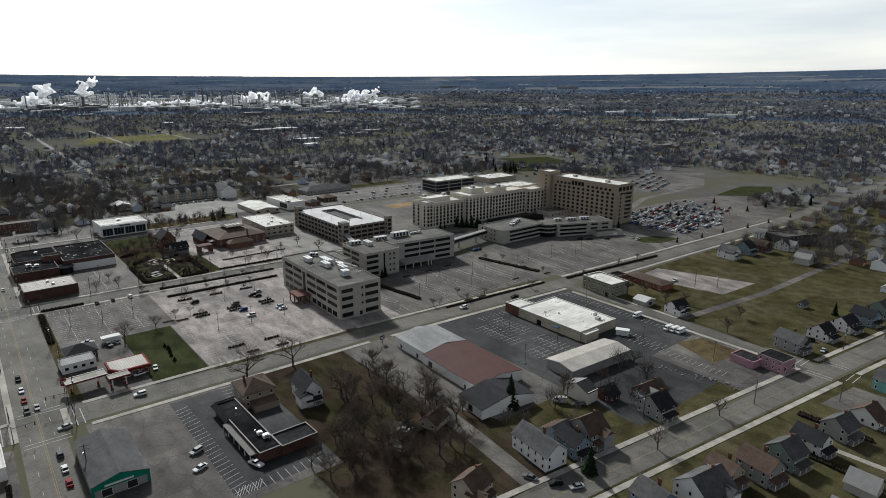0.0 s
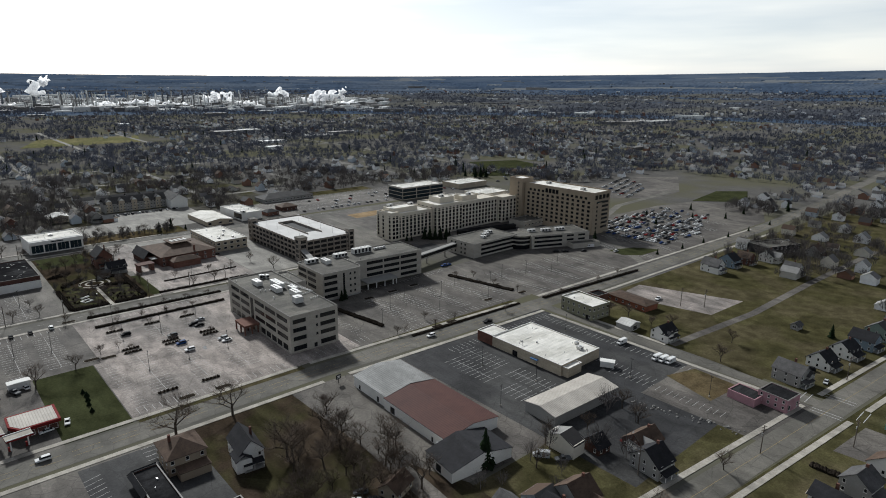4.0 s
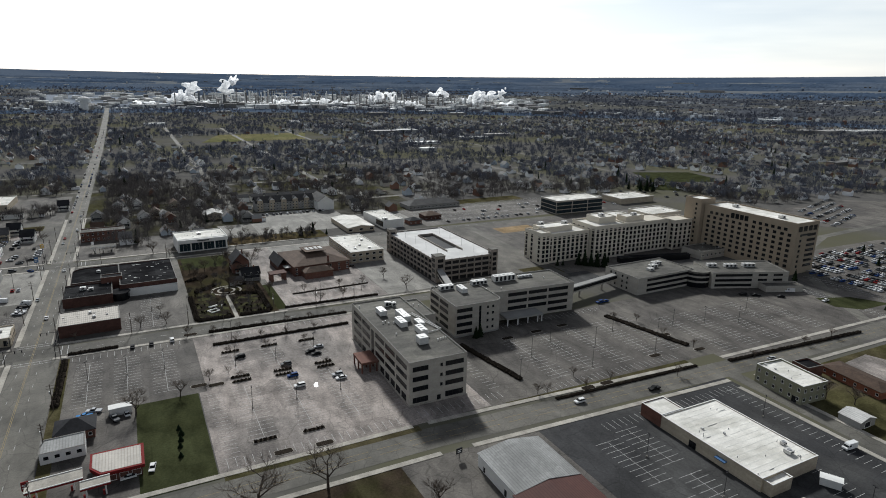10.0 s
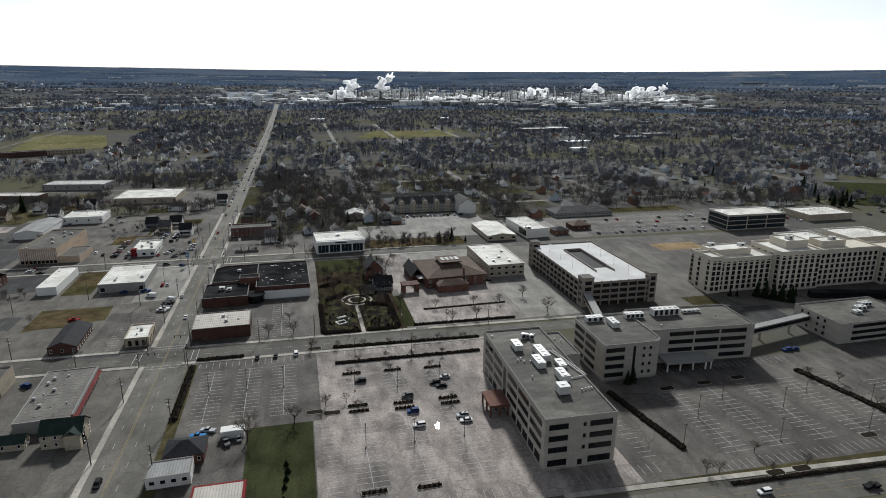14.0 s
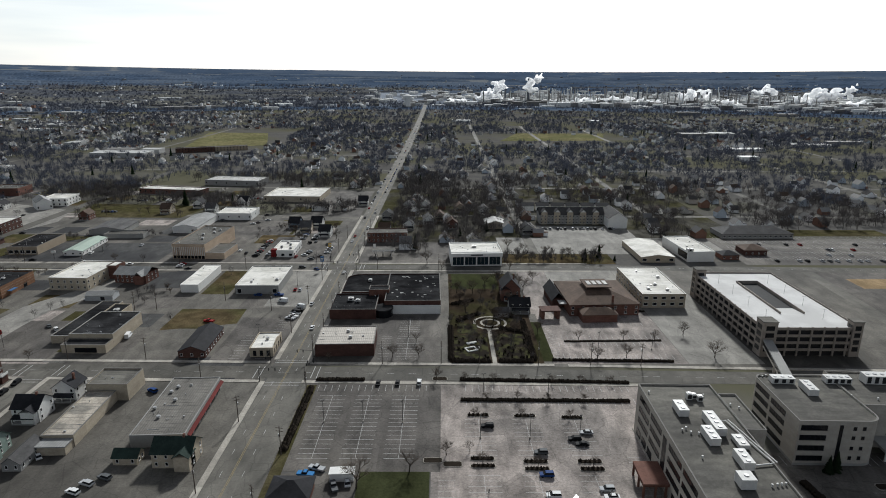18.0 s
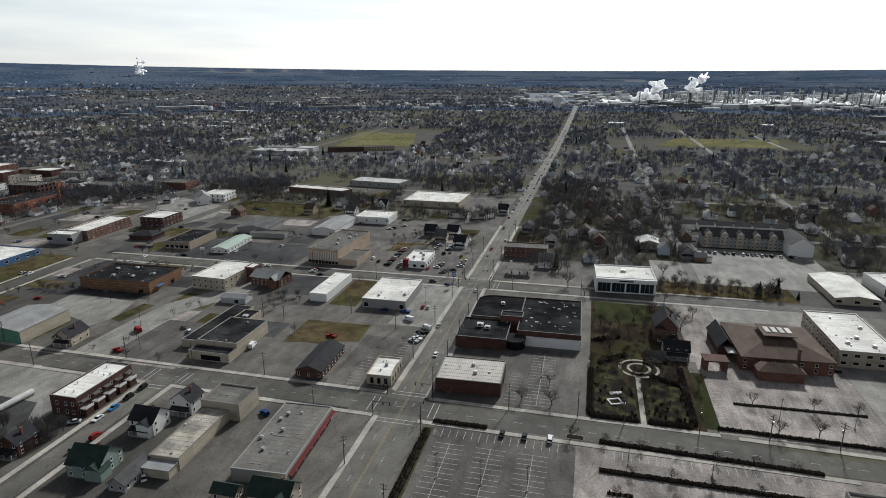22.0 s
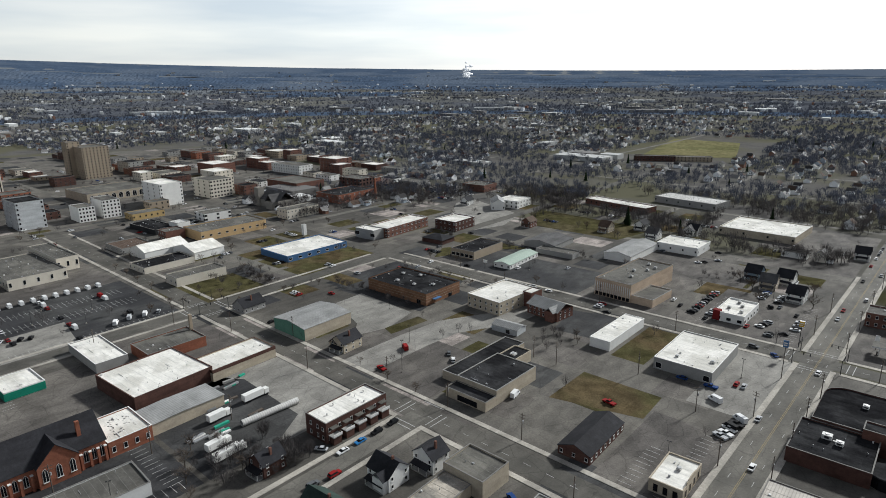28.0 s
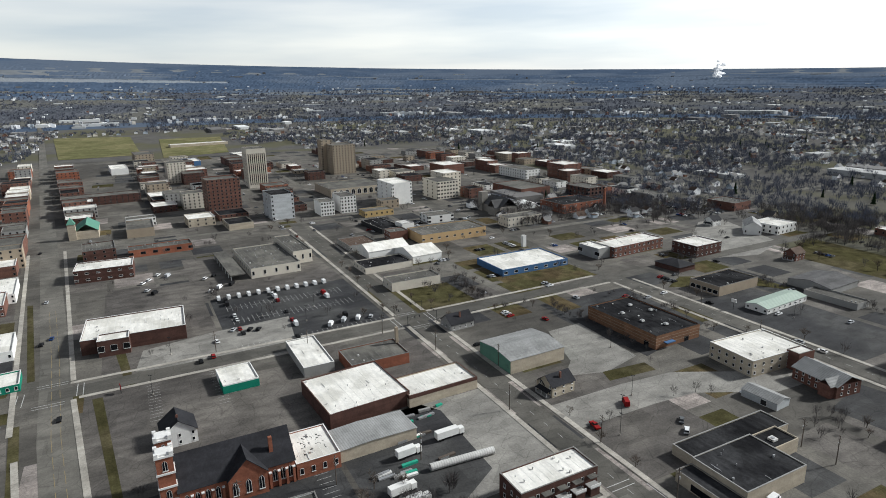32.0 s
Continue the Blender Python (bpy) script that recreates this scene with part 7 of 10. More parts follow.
# ---- downtown ----


def town(x, y, w, d, h, wall_m, roof_m, label, rot=0.0, floors=None, sn=0, en=0, name="town_building", ww=1.3, wh=1.6, parapet=0.6, coping=None):
    """A flat-roofed town block with rows of windows on its south and east walls."""
    e = flat(name, label, x, y, w, d, h, wall_m, roof_m, rot, parapet=parapet, coping=coping)
    n = floors or max(1, round(h / 3.6))
    zs = [h * (k + 0.5) / n for k in range(n)]
    if sn:
        windows(e, w, d, 'S', spread(sn, w, 1.4), zs, ww, wh, joined=x < -480 or y > 420)
    if en:
        windows(e, w, d, 'E', spread(en, d, 1.4), zs, ww, wh, joined=x < -480 or y > 420)
    return e


town(-335, -14, 32, 48, 7.6, M_BRICKDK, M_WHITEROOF, "dark brick building with a white stepped roof", -3, 1, 4, 0, ww=4, wh=1.2)
e = town(-318, -24, 10, 14, 8.4, M_BRICKDK, M_WHITEROOF, "dark glass entrance block of the brick building", -3, 1, 2, 3, ww=3, wh=3)
town(-464, -30, 22, 36, 9.0, M_BRICKDK, M_WHITEROOF, "brown brick building with a white roof", -3, 2, 4, 6, ww=2.4, wh=1.2)
e = town(-436, 74, 62, 34, 7.2, M_CREAM, M_GREYROOF, "low pale stone post office with a grey roof", 2, 1, 10, 5, ww=1.6, wh=3.0)
town(-452, 98, 54, 14, 9.6, M_CREAM, M_GREYROOF, "taller pale stone front of the post office", 2, 1, 8, 3, ww=1.6, wh=3.6)
e = thing("loading_canopy", "flat grey loading canopy of the post office", "canopy", -436, 48, 0, 2)
part("roof", Geo().box(-34, -5, 4.6, 34, 5, 5.2, bottom=True), M_GREYROOF, e)
for k in range(7):
    part("column", Geo().box(-32 + k * 10.6 - .25, -4.5, 0, -32 + k * 10.6 + .25, -4.0, 4.6), M_TRIM, e)
town(-516, 8, 16, 46, 6.0, M_ORANGE, M_GREYROOF, "low orange brick building with dark windows", 2, 1, 2, 6, ww=3.4, wh=2.0)
town(-600, -4, 40, 22, 8.0, M_TAN, M_GREYROOF, "tan brick box with a pale roof", 0, 2, 3, 0)
e = thing("stone_church", "stone church with a green copper roof", "church", -618, -46, 0, 0)
part("wall", Geo().box(-18, -9, 0, 18, 9, 7), M_TANPALE, e)
M_COPPER = mat("green_copper_roof", (0.10, 0.24, 0.18), (0.08, 0.19, 0.145), scale=0.3, fine=2.0)
part("roof", Geo().gable(-18, -9, 18, 9, 7.06, 13, 0.5, 'x'), M_COPPER, e)
part("tower", Geo().box(14, -14, 0, 20, -8, 14), M_TANPALE, e)
part("tower_roof", Geo().hip(14, -14, 20, -8, 14.2, 20, 0.4), M_COPPER, e)
town(-668, 78, 30, 33, 35, M_BRICK, M_GREYROOF, "ten-storey red brick tower", 3, 10, 8, 8, "brick_tower", 1.5, 1.7, 1.2)
e = town(-815, 141, 34, 24, 50, M_CREAM, M_GREYROOF, "tall cream tower with dark vertical window strips", 0, None, 0, 0, "office_tower")
for k in range(9):
    windows(e, 34, 24, 'E', [-10 + 20 * k / 8], [24], 1.3, 40, M_CREAM, M_GLASS, 1, "window_strip")
    windows(e, 34, 24, 'S', [-14 + 28 * k / 8], [24], 1.3, 40, M_CREAM, M_GLASS, 1, "window_strip")
town(-602, 122, 34, 22, 25, M_PALEWALL, M_BLACKROOF, "pale grey office block with few windows", 2, 6, 3, 2)
town(-590, 165, 24, 14, 14, M_WHITEWALL, M_GREYROOF, "white building with fire escapes", 0, 4, 0, 5)
town(-596, 188, 30, 16, 17, M_WHITEWALL, M_GREYROOF, "white five-storey building with fire escapes", 0, 5, 2, 5)
town(-875, 275, 42, 34, 42, M_TAN, M_GREYROOF, "tan twin-winged hotel tower", 2, 12, 8, 8, "hotel_tower", 1.4, 1.6)
town(-890, 258, 18, 16, 48, M_TAN, M_GREYROOF, "tan stair tower of the hotel", 2, 13, 3, 3, "hotel_tower", 1.4, 1.6)
e = town(-705, 232, 60, 70, 9.5, M_TANPALE, M_GREYROOF, "pale parking deck with round arches", 2, 1, 0, 0)
for k in range(9):
    part("arched_opening", arch_window(4.2, 6.0), None, e, at=(30.05, -30 + 7.5 * k, 4.6), rz=90)
town(-613, 252, 40, 24, 23, M_WHITEWALL, M_WHITEROOF, "white stepped apartment building", 2, 6, 4, 2, ww=1.2)
town(-612, 308, 36, 26, 20, M_CREAM, M_GREYROOF, "pale yellow five-storey building", 3, 5, 4, 7, ww=2.0)
town(-640, 330, 30, 24, 24, M_CREAM, M_WHITEROOF, "cream stepped building with a dark roof", 3, 6, 3, 5)
town(-770, 400, 40, 34, 15, M_BRICK, M_WHITEROOF, "red brick block with a pale roof", 3, None, 0, 0)
town(-572, 392, 56, 40, 11.5, M_BRICK, M_GREYROOF, "red painted brick warehouse", 2, 2, 6, 0)
e = thing("stone_church", "grey stone church with a square tower", "church", -500, 318, 0, 0)
M_STONE = mat("grey_rubble_stone", (0.27, 0.25, 0.22), (0.20, 0.185, 0.165), scale=0.3, fine=2.5)
part("wall", Geo().box(-16, -10, 0, 16, 10, 8), M_STONE, e)
part("roof", Geo().gable(-16, -10, 16, 10, 8.06, 16, 0.5, 'x'), M_SHINGLE, e)
part("gable_hall", Geo().box(2, -15, 0, 14, -10, 8), M_STONE, e)
part("gable_roof", Geo().gable(2, -15, 14, 0, 8.06, 15, 0.4, 'y'), M_SHINGLE, e)
part("tower", Geo().box(-22, -12, 0, -15, -5, 19), M_STONE, e)
town(-446, 305, 16, 36, 9.0, M_CREAM, M_GREYROOF, "cream two-storey building with arched windows", 0, 2, 4, 9, ww=1.4)
town(-478, 390, 36, 52, 9.0, M_ORANGE, M_BLACKROOF, "orange-red brick works with a chimney", 3, 2, 5, 8)
q = Geo().tube((0, 0, 0), (0, 0, 22), 1.4, 1.0, 10)
solid("chimney_stack", q, M_ORANGE, "tall orange brick chimney", "chimney", -450, 408, 0)
town(-505, 430, 34, 24, 16, M_BRICKDK, M_GREYROOF, "dark brick works with large windows", 3, 4, 6, 5, ww=2.6, wh=2.4)
town(-650, 516, 34, 30, 19, M_BRICK, M_WHITEROOF, "red brick block with a white roof", 3, 5, 6, 5)
town(-620, 500, 18, 22, 14, M_BRICKDK, M_WHITEROOF, "brick annex with a white roof", 3, 3, 3, 4)
town(-690, 470, 60, 24, 12, M_WHITEWALL, M_GREYROOF, "long white three-storey building", 4, 3, 12, 5)
e = town(-440, 226, 30, 60, 8.0, mat("pale_orange_stucco", (0.52, 0.36, 0.19), (0.44, 0.30, 0.16), scale=0.2, fine=2.0), M_GREYROOF, "long pale orange building with a grey roof", 0, 1, 0, 9, ww=2.4, wh=1.6)
town(-455, 186, 14, 16, 8.0, M_BRICK, M_GREYROOF, "red brick end of the orange building", 0, 2, 4, 0)
town(-500, 247, 20, 26, 7.2, M_WHITEWALL, M_GREYROOF, "white two-storey office with a dark roof", -2, 2, 3, 3, ww=2.4)
town(-557, 208, 18, 30, 6.0, mat("mustard_stucco", (0.5, 0.35, 0.16), (0.42, 0.3, 0.14), scale=0.2, fine=2.0), M_GREYROOF, "mustard yellow low building", 0, 1, 3, 6)
town(-585, 232, 14, 20, 9.0, M_TAN, M_GREYROOF, "yellow brick two-storey house block", 0, 2, 3, 4)
town(-498, 190, 44, 20, 4.6, M_DARKTRIM, M_BLACKROOF, "low black flat-roofed building", 4, 1, 0, 0)
town(-480, 205, 14, 12, 7.5, M_WHITEWALL, M_PALEMETAL, "small pale metal block", 4, None, 0, 0)
for x, y, w, d in ((-420, 160, 22, 34), (-395, 178, 30, 24)):
    gabled("metal_hall", "bright white metal hall with a rounded roof", x, y, w, d, 5.4, 4.0, M_WHITEWALL, M_WHITEROOF, 4, 'y')
e = flat("blue_building", "low blue-walled building with a pale roof", -338, 233, 34, 54, 4.6, M_BLUEWALL, M_WHITEROOF, 0, parapet=0.4, coping=M_BLUEWALL, wins=(('E', 7, [2.2], 3.0, 1.6),))
flat("white_tank_stand", "small white water stand", -378, 262, 3, 3, 9, M_WHITEWALL, M_WHITEROOF)
town(-338, 147, 15, 34, 5.8, M_CREAM, M_GREYROOF, "cream one-storey building with a dark roof", 0, 1, 3, 0)
town(-385, 146, 22, 36, 4.4, M_CREAM, M_BLACKROOF, "low pale shop with a dark roof", 2, 1, 4, 0)
town(-450, 150, 28, 24, 4.6, M_GREYWALL, M_SHINGLE_BR, "low grey shop with a brown roof", 2, 1, 4, 2)
town(-328, 324, 20, 52, 8.0, M_BRICK, M_WHITEROOF, "two-storey red brick building with a white roof", 4, 2, 5, 11, ww=1.6)
town(-330, 292, 20, 12, 8.0, M_GREYWALL, M_WHITEROOF, "grey front of the brick building", 4, 1, 2, 0, ww=5, wh=3)
town(-298, 362, 22, 27, 8.6, M_BRICKDK, M_WHITEROOF, "dark brick two-storey building with a pale roof", 2, 2, 5, 6)
hipped("small_house", "dark low house with a hipped roof", -278, 318, 20, 16, 3.4, 3.0, M_BRICKDK, M_SHINGLE_DK, 4)
town(-312, 470, 24, 26, 7.5, M_WHITEWALL, M_WHITEROOF, "white two-storey house block with windows", 4, 2, 5, 5)
town(-395, 520, 30, 26, 8.0, M_BRICK, M_GREYROOF, "brown brick hall with a flat roof", 4, 1, 3, 3)
town(-225, 527, 70, 18, 5.6, M_BRICK, M_WHITEROOF, "long low brick building with a white roof", -10, 1, 12, 3)
town(-176, 585, 64, 30, 6.4, M_GREYWALL, M_PALEMETAL, "long grey store with a pale metal roof", -8, 1, 6, 0)
town(-87, 505, 56, 50, 6.0, M_TANPALE, M_WHITEROOF, "wide store with a cream white roof", -2, 1, 4, 0)
town(-120, 415, 30, 26, 6.0, M_WHITEWALL, M_WHITEROOF, "white store with a pale roof", 0, 1, 4, 3)
town(20, 337, 30, 14, 7.6, M_BRICK, M_GREYROOF, "long dark red brick two-storey row", 2, 2, 9, 3)
e = thing("pump_canopy", "flat grey canopy over petrol pumps", "canopy", 21, 294, 0, 2)
part("roof", Geo().box(-8, -3.6, 4.4, 8, 3.6, 5.1, top=1, bottom=True), [M_TRIM, M_GREYROOF], e)
for u in (-5.2, 0.0, 5.2):
    part("column", Geo().box(u - 0.2, -0.2, 0, u + 0.2, 0.2, 4.4), M_TRIM, e)
    part("pump", Geo().box(u - 0.9, -0.3, 0, u - 0.35, 0.3, 1.7), M_DARKTRIM, e)
gabled("white_garage", "pale metal garage with a shallow roof", 106, 382, 18, 18, 4.2, 2.6, M_TANPALE, M_PALEMETAL, 2, 'y')
town(-52, 446, 16, 10, 4.0, M_WHITEWALL, M_GREYROOF, "small white garage with a grey roof", 0, 1, 2, 0)
town(-340, 880, 60, 14, 8, M_BRICKDK, M_GREYROOF, "long dark brick school beside a sports field", 24, 2, 14, 0)
town(-300, 905, 70, 16, 7, M_TAN, M_GREYROOF, "long tan school wing beside a sports field", 24, 2, 14, 0)
# street wall along the downtown avenue
rnd = random.Random(21)
walls = [M_BRICK, M_BRICKDK, M_BRICKDK, M_BRICK, M_TAN, M_CREAM, M_ORANGE, M_GREYWALL]
names = {M_WHITEWALL.name: "white painted", M_BRICK.name: "red brick", M_BRICKDK.name: "dark brick", M_TAN.name: "tan brick", M_CREAM.name: "cream stone", M_ORANGE.name: "orange brick", M_GREYWALL.name: "grey block", M_TANPALE.name: "pale tan"}
roofs = [M_GREYROOF, M_WHITEROOF, M_BLACKROOF, M_GREYROOF]
for row, (x0, x1, yy, slope) in enumerate(((-520, -1180, -100, 0.082), (-660, -1180, -52, 0.082), (-690, -1150, 20, 0.03), (-880, -1180, 75, 0.02), (-730, -1150, 330, 0.0), (-940, -1200, 180, 0.0), (-700, -1100, 150, 0.0), (-560, -900, 560, 0.05), (-700, -1000, 470, 0.05))):
    x = x0
    while x > x1:
        w, d, h = rnd.uniform(14, 34), rnd.uniform(18, 30), rnd.choice((7, 8, 8, 11, 12, 15))
        m = rnd.choice(walls)
        road_y = -50 + 0.0923 * (x - w / 2 + 320)
        y = road_y - 15 - d / 2 if row == 0 else road_y + 16 + d / 2 if row == 1 else yy + rnd.uniform(-6, 6)
        ok = all(math.hypot(x - w / 2 - a, y - b) > r for a, b, r in ((-668, 78, 40), (-815, 141, 40), (-875, 275, 45), (-600, -4, 45), (-618, -46, 45), (-464, -30, 40), (-705, 232, 60), (-602, 122, 40), (-596, 188, 40), (-770, 400, 45), (-690, 470, 50), (-640, 330, 40), (-650, 516, 40), (-505, 430, 40), (-572, 392, 50)))
        if ok:
            town(x - w / 2, y, w, d, h, m, rnd.choice(roofs), "%s town building with a flat roof" % names[m.name], rnd.uniform(2, 5), None, max(2, int(w / 4.5)), max(2, int(d / 4.5)))
        x -= w + rnd.choice((0.5, 0.5, 8, 16))
for x, y, w, d, h, m, r, l in ((-512, -98, 30, 22, 8, M_BRICK, M_WHITEROOF, "red brick shop with a white roof"), (-450, -88, 40, 16, 6, M_WHITEWALL, M_WHITEROOF, "white low shop beside the avenue"), (-345, -76, 28, 14, 5, M_WHITEWALL, M_WHITEROOF, "white shop with a white roof"), (-300, -66, 16, 9, 3.6, M_TEAL, M_WHITEROOF, "small pale green kiosk")):
    town(x, y, w, d, h, m, r, l, 4, None, 3, 3)
town(-1478, 142, 26, 122, 7, M_TANPALE, M_WHITEROOF, "long pale hall with a white roof behind downtown", 5, 1, 0, 0)
town(-2030, -40, 50, 190, 9, M_BRICK, M_WHITEROOF, "long low red school with a white roof", 3, 1, 0, 30)
town(-1990, -60, 30, 120, 6, M_BRICKDK, M_WHITEROOF, "low front wing of the red school", 3, 1, 0, 20)
town(-1880, 250, 50, 60, 10, M_BRICK, M_WHITEROOF, "dark red school hall with a white roof", 8, 2, 6, 8)
town(-1215, 20, 60, 30, 16, M_TAN, M_GREYROOF, "tan brick four-storey block", 4, 4, 12, 6)
town(-1080, -20, 60, 24, 9, M_WHITEWALL, M_WHITEROOF, "long white depot hall beside tracks", 4, 1, 0, 0)
town(-1120, 90, 50, 24, 8, M_BLUEWALL, M_WHITEROOF, "blue depot hall with a white roof", 4, 1, 0, 0)
town(-920, 52, 30, 24, 28, M_CREAM, M_GREYROOF, "cream stone eight-storey building with a flat roof", 3, 8, 6, 6)
town(-735, 38, 30, 26, 14, M_GREYWALL, M_GREYROOF, "grey stone four-storey building", 3, 4, 5, 6)
town(-705, 52, 22, 22, 17, M_CREAM, M_GREYROOF, "white ornate five-storey building", 3, 5, 4, 5)
town(-610, 48, 26, 24, 8, M_TANPALE, M_WHITEROOF, "pale two-storey building with a white roof", 3, 2, 4, 4)
town(-578, 78, 30, 22, 6, M_TANPALE, M_BLACKROOF, "low pale building with a black roof", 3, 1, 4, 0)
town(-790, -38, 26, 80, 10, M_BRICKDK, M_GREYROOF, "long dark red brick block", 3, 3, 5, 14)

# the rest of the dense downtown blocks
for ix in range(15):
    for iy in range(16):
        x, y = -470 - ix * 40 + rnd.uniform(-6, 6), -40 + iy * 38 + rnd.uniform(-6, 6)
        w, d, h = rnd.uniform(14, 30), rnd.uniform(14, 28), rnd.choice((5, 6, 7, 7, 8, 8, 11))
        road = min(abs(y - 124), abs(y - 275), abs(y - 400), abs(y - 190)) < d / 2 + 8 or min(abs(x + 420), abs(x + 560), abs(x + 700)) < w / 2 + 6 or y < -58 + (x + 700) * -0.079 + d / 2 + 12
        if road or rnd.random() < 0.25 or any(abs(x - a) < (w + c) / 2 + 3 and abs(y - b) < (d + f) / 2 + 3 for a, b, c, f in PLACED) or math.hypot(x + 618, y + 46) < 38 or math.hypot(x + 500, y - 318) < 34:
            continue
        m = rnd.choice(walls + [M_WHITEWALL])
        town(x, y, w, d, h, m, rnd.choice(roofs + [M_BLACKROOF]), "%s low town building with a flat roof" % names[m.name], rnd.uniform(1, 4), None, max(2, int(w / 4.5)), max(2, int(d / 4.5)))
town(-420, -92, 30, 20, 7, M_BRICK, M_WHITEROOF, "red brick shop with a white roof beside the avenue", 4, 2, 5, 4)
town(-338, -84, 24, 12, 4.5, M_WHITEWALL, M_GREYMETAL, "small pale shop with a metal roof", 4, 1, 4, 2)

# ---- refinery on the horizon ----


def polar(az, r):
    x, y = 20 + r * math.sin(radians(az)), -100 + r * math.cos(radians(az))
    return x, y, terrain(x, y)


rnd = random.Random(4)
q = Geo()
for k in range(760):
    az, r = rnd.uniform(-3, 38), rnd.uniform(2250, 2950)
    if az < 6 and rnd.random() < 0.6:
        continue
    x, y, z = polar(az, r)
    w, d, h = rnd.uniform(8, 50), rnd.uniform(8, 26), rnd.uniform(5, 16)
    q.box(x - w / 2, y - d / 2, z - 3, x + w / 2, y + d / 2, z + h)
solid("refinery_sheds", q, M_INDROOF, "pale sheds and pipe racks of a far refinery", "refinery", kind="stuff")
q = Geo()
for k in range(150):
    az, r = rnd.uniform(-6, 37), rnd.uniform(2350, 3100)
    x, y, z = polar(az, r)
    rr = rnd.uniform(8, 24)
    q.tube((x, y, z - 3), (x, y, z + rnd.uniform(9, 15)), rr, rr, 14)
solid("storage_tanks", q, M_WHITEWALL, "white storage tanks of a far refinery", "storage tank", kind="stuff")
q = Geo()
for k in range(230):
    az, r = rnd.gauss(rnd.choice((9, 12, 16, 22, 25, 30)), 1.4), rnd.uniform(2350, 2750)
    x, y, z = polar(az, r)
    q.tube((x, y, z - 2), (x, y, z + rnd.uniform(18, 52)), rnd.uniform(1.2, 3.0), rnd.uniform(1, 2.4), 7)
solid("refinery_columns", q, M_INDROOF, "slender columns of a far refinery", "refinery", kind="stuff")
for az, r, h, rr in ((8.7, 2500, 92, 5.5), (6.6, 2560, 60, 4), (18.2, 2600, 62, 4), (18.6, 2600, 48, 3), (19.8, 2600, 58, 3), (25.4, 2600, 60, 3)):
    x, y, z = polar(az, r)
    solid("chimney_stack", Geo().tube((0, 0, -2), (0, 0, h), rr, rr * 0.7, 10), M_STACK, "dark tall refinery chimney", "chimney", x, y, z, group="refinery chimneys")
x, y, z = polar(-2.2, 2230)
e = thing("water_tower", "white water tower on a broad stem", "water tower", x, y, z)
part("stem", Geo().tube((0, 0, 0), (0, 0, 30), 11, 11, 14), M_WHITEWALL, e)
part("bowl", Geo().tube((0, 0, 30), (0, 0, 38), 17, 17, 18).tube((0, 0, 38), (0, 0, 43), 17, 6, 18), M_WHITEWALL, e)


def plume(az, r, z0, puffs, label="white steam plume drifting from a chimney"):
    """Steam as a heap of rough puffs: (across, up, size)."""
    x, y, z = polar(az, r)
    bm = bmesh.new()
    rnd2 = random.Random(int(az * 100) + 7)
    for px, pz, s in puffs:
        for k in range(10):
            m4 = Matrix.Translation((px + rnd2.gauss(0, s * 0.6), rnd2.gauss(0, s * 0.3), pz + rnd2.gauss(0, s * 0.35))) @ Matrix.Diagonal((s * rnd2.uniform(.25, .7), s * 0.5, s * rnd2.uniform(.2, .5), 1))
            bmesh.ops.create_icosphere(bm, subdivisions=2, radius=1.0, matrix=m4)
    for v in bm.verts:
        v.co += noise.noise_vector(v.co * 0.045) * 9 + noise.noise_vector(v.co * 0.15) * 3
    me = bpy.data.meshes.new("steam_plume")
    bm.to_mesh(me)
    bm.free()
    me.materials.append(M_STEAM)
    ob = new("steam_plume", me)
    one = ob.modifiers.new("one_body", 'REMESH')
    one.mode = 'VOXEL'
    one.voxel_size = 3.0
    one.use_smooth_shade = True
    soft = ob.modifiers.new("soft", 'SMOOTH')
    soft.iterations = 4
    ob.matrix_basis = pose(x, y, z + z0, 0, 0, -az)
    return tagged(ob, label, "steam")


plume(5.6, 2480, 8, [(-52, 8, 20), (-24, 16, 24), (4, 34, 24), (18, 58, 20), (40, 50, 12), (30, 8, 12), (60, 4, 12)])
plume(8.9, 2500, 40, [(-4, 4, 10), (-10, 20, 18), (6, 34, 22), (24, 44, 16), (34, 62, 10)])
plume(17.0, 2450, 6, [(-60, 8, 14), (-30, 12, 16), (0, 10, 18), (30, 14, 14), (60, 8, 12)])
plume(22.9, 2520, 10, [(-40, 14, 18), (-10, 24, 20), (20, 34, 16), (46, 20, 12)])
plume(28.0, 2550, 30, [(-20, 18, 14), (10, 26, 16), (30, 16, 14)])
plume(32.0, 2550, 14, [(-70, 10, 16), (-30, 18, 22), (10, 22, 26), (50, 26, 24), (84, 44, 14)])
plume(2.5, 2450, 4, [(-30, 5, 9), (0, 7, 11), (26, 5, 9)])
plume(11.8, 2460, 3, [(-50, 5, 9), (-20, 7, 11), (10, 5, 10), (40, 6, 9)])
plume(19.6, 2440, 4, [(-50, 6, 10), (-16, 9, 12), (20, 7, 11), (52, 5, 9)])
plume(25.4, 2480, 6, [(-36, 7, 11), (-6, 10, 13), (24, 8, 11)])
plume(34.6, 2560, 4, [(-30, 6, 10), (0, 8, 12), (30, 5, 9)])
plume(14.0, 2500, 4, [(-30, 8, 12), (0, 10, 14), (28, 8, 12)])
plume(-38.4, 4100, 10, [(0, 14, 22), (-6, 45, 24), (4, 75, 18)], "far white steam plume on the horizon")

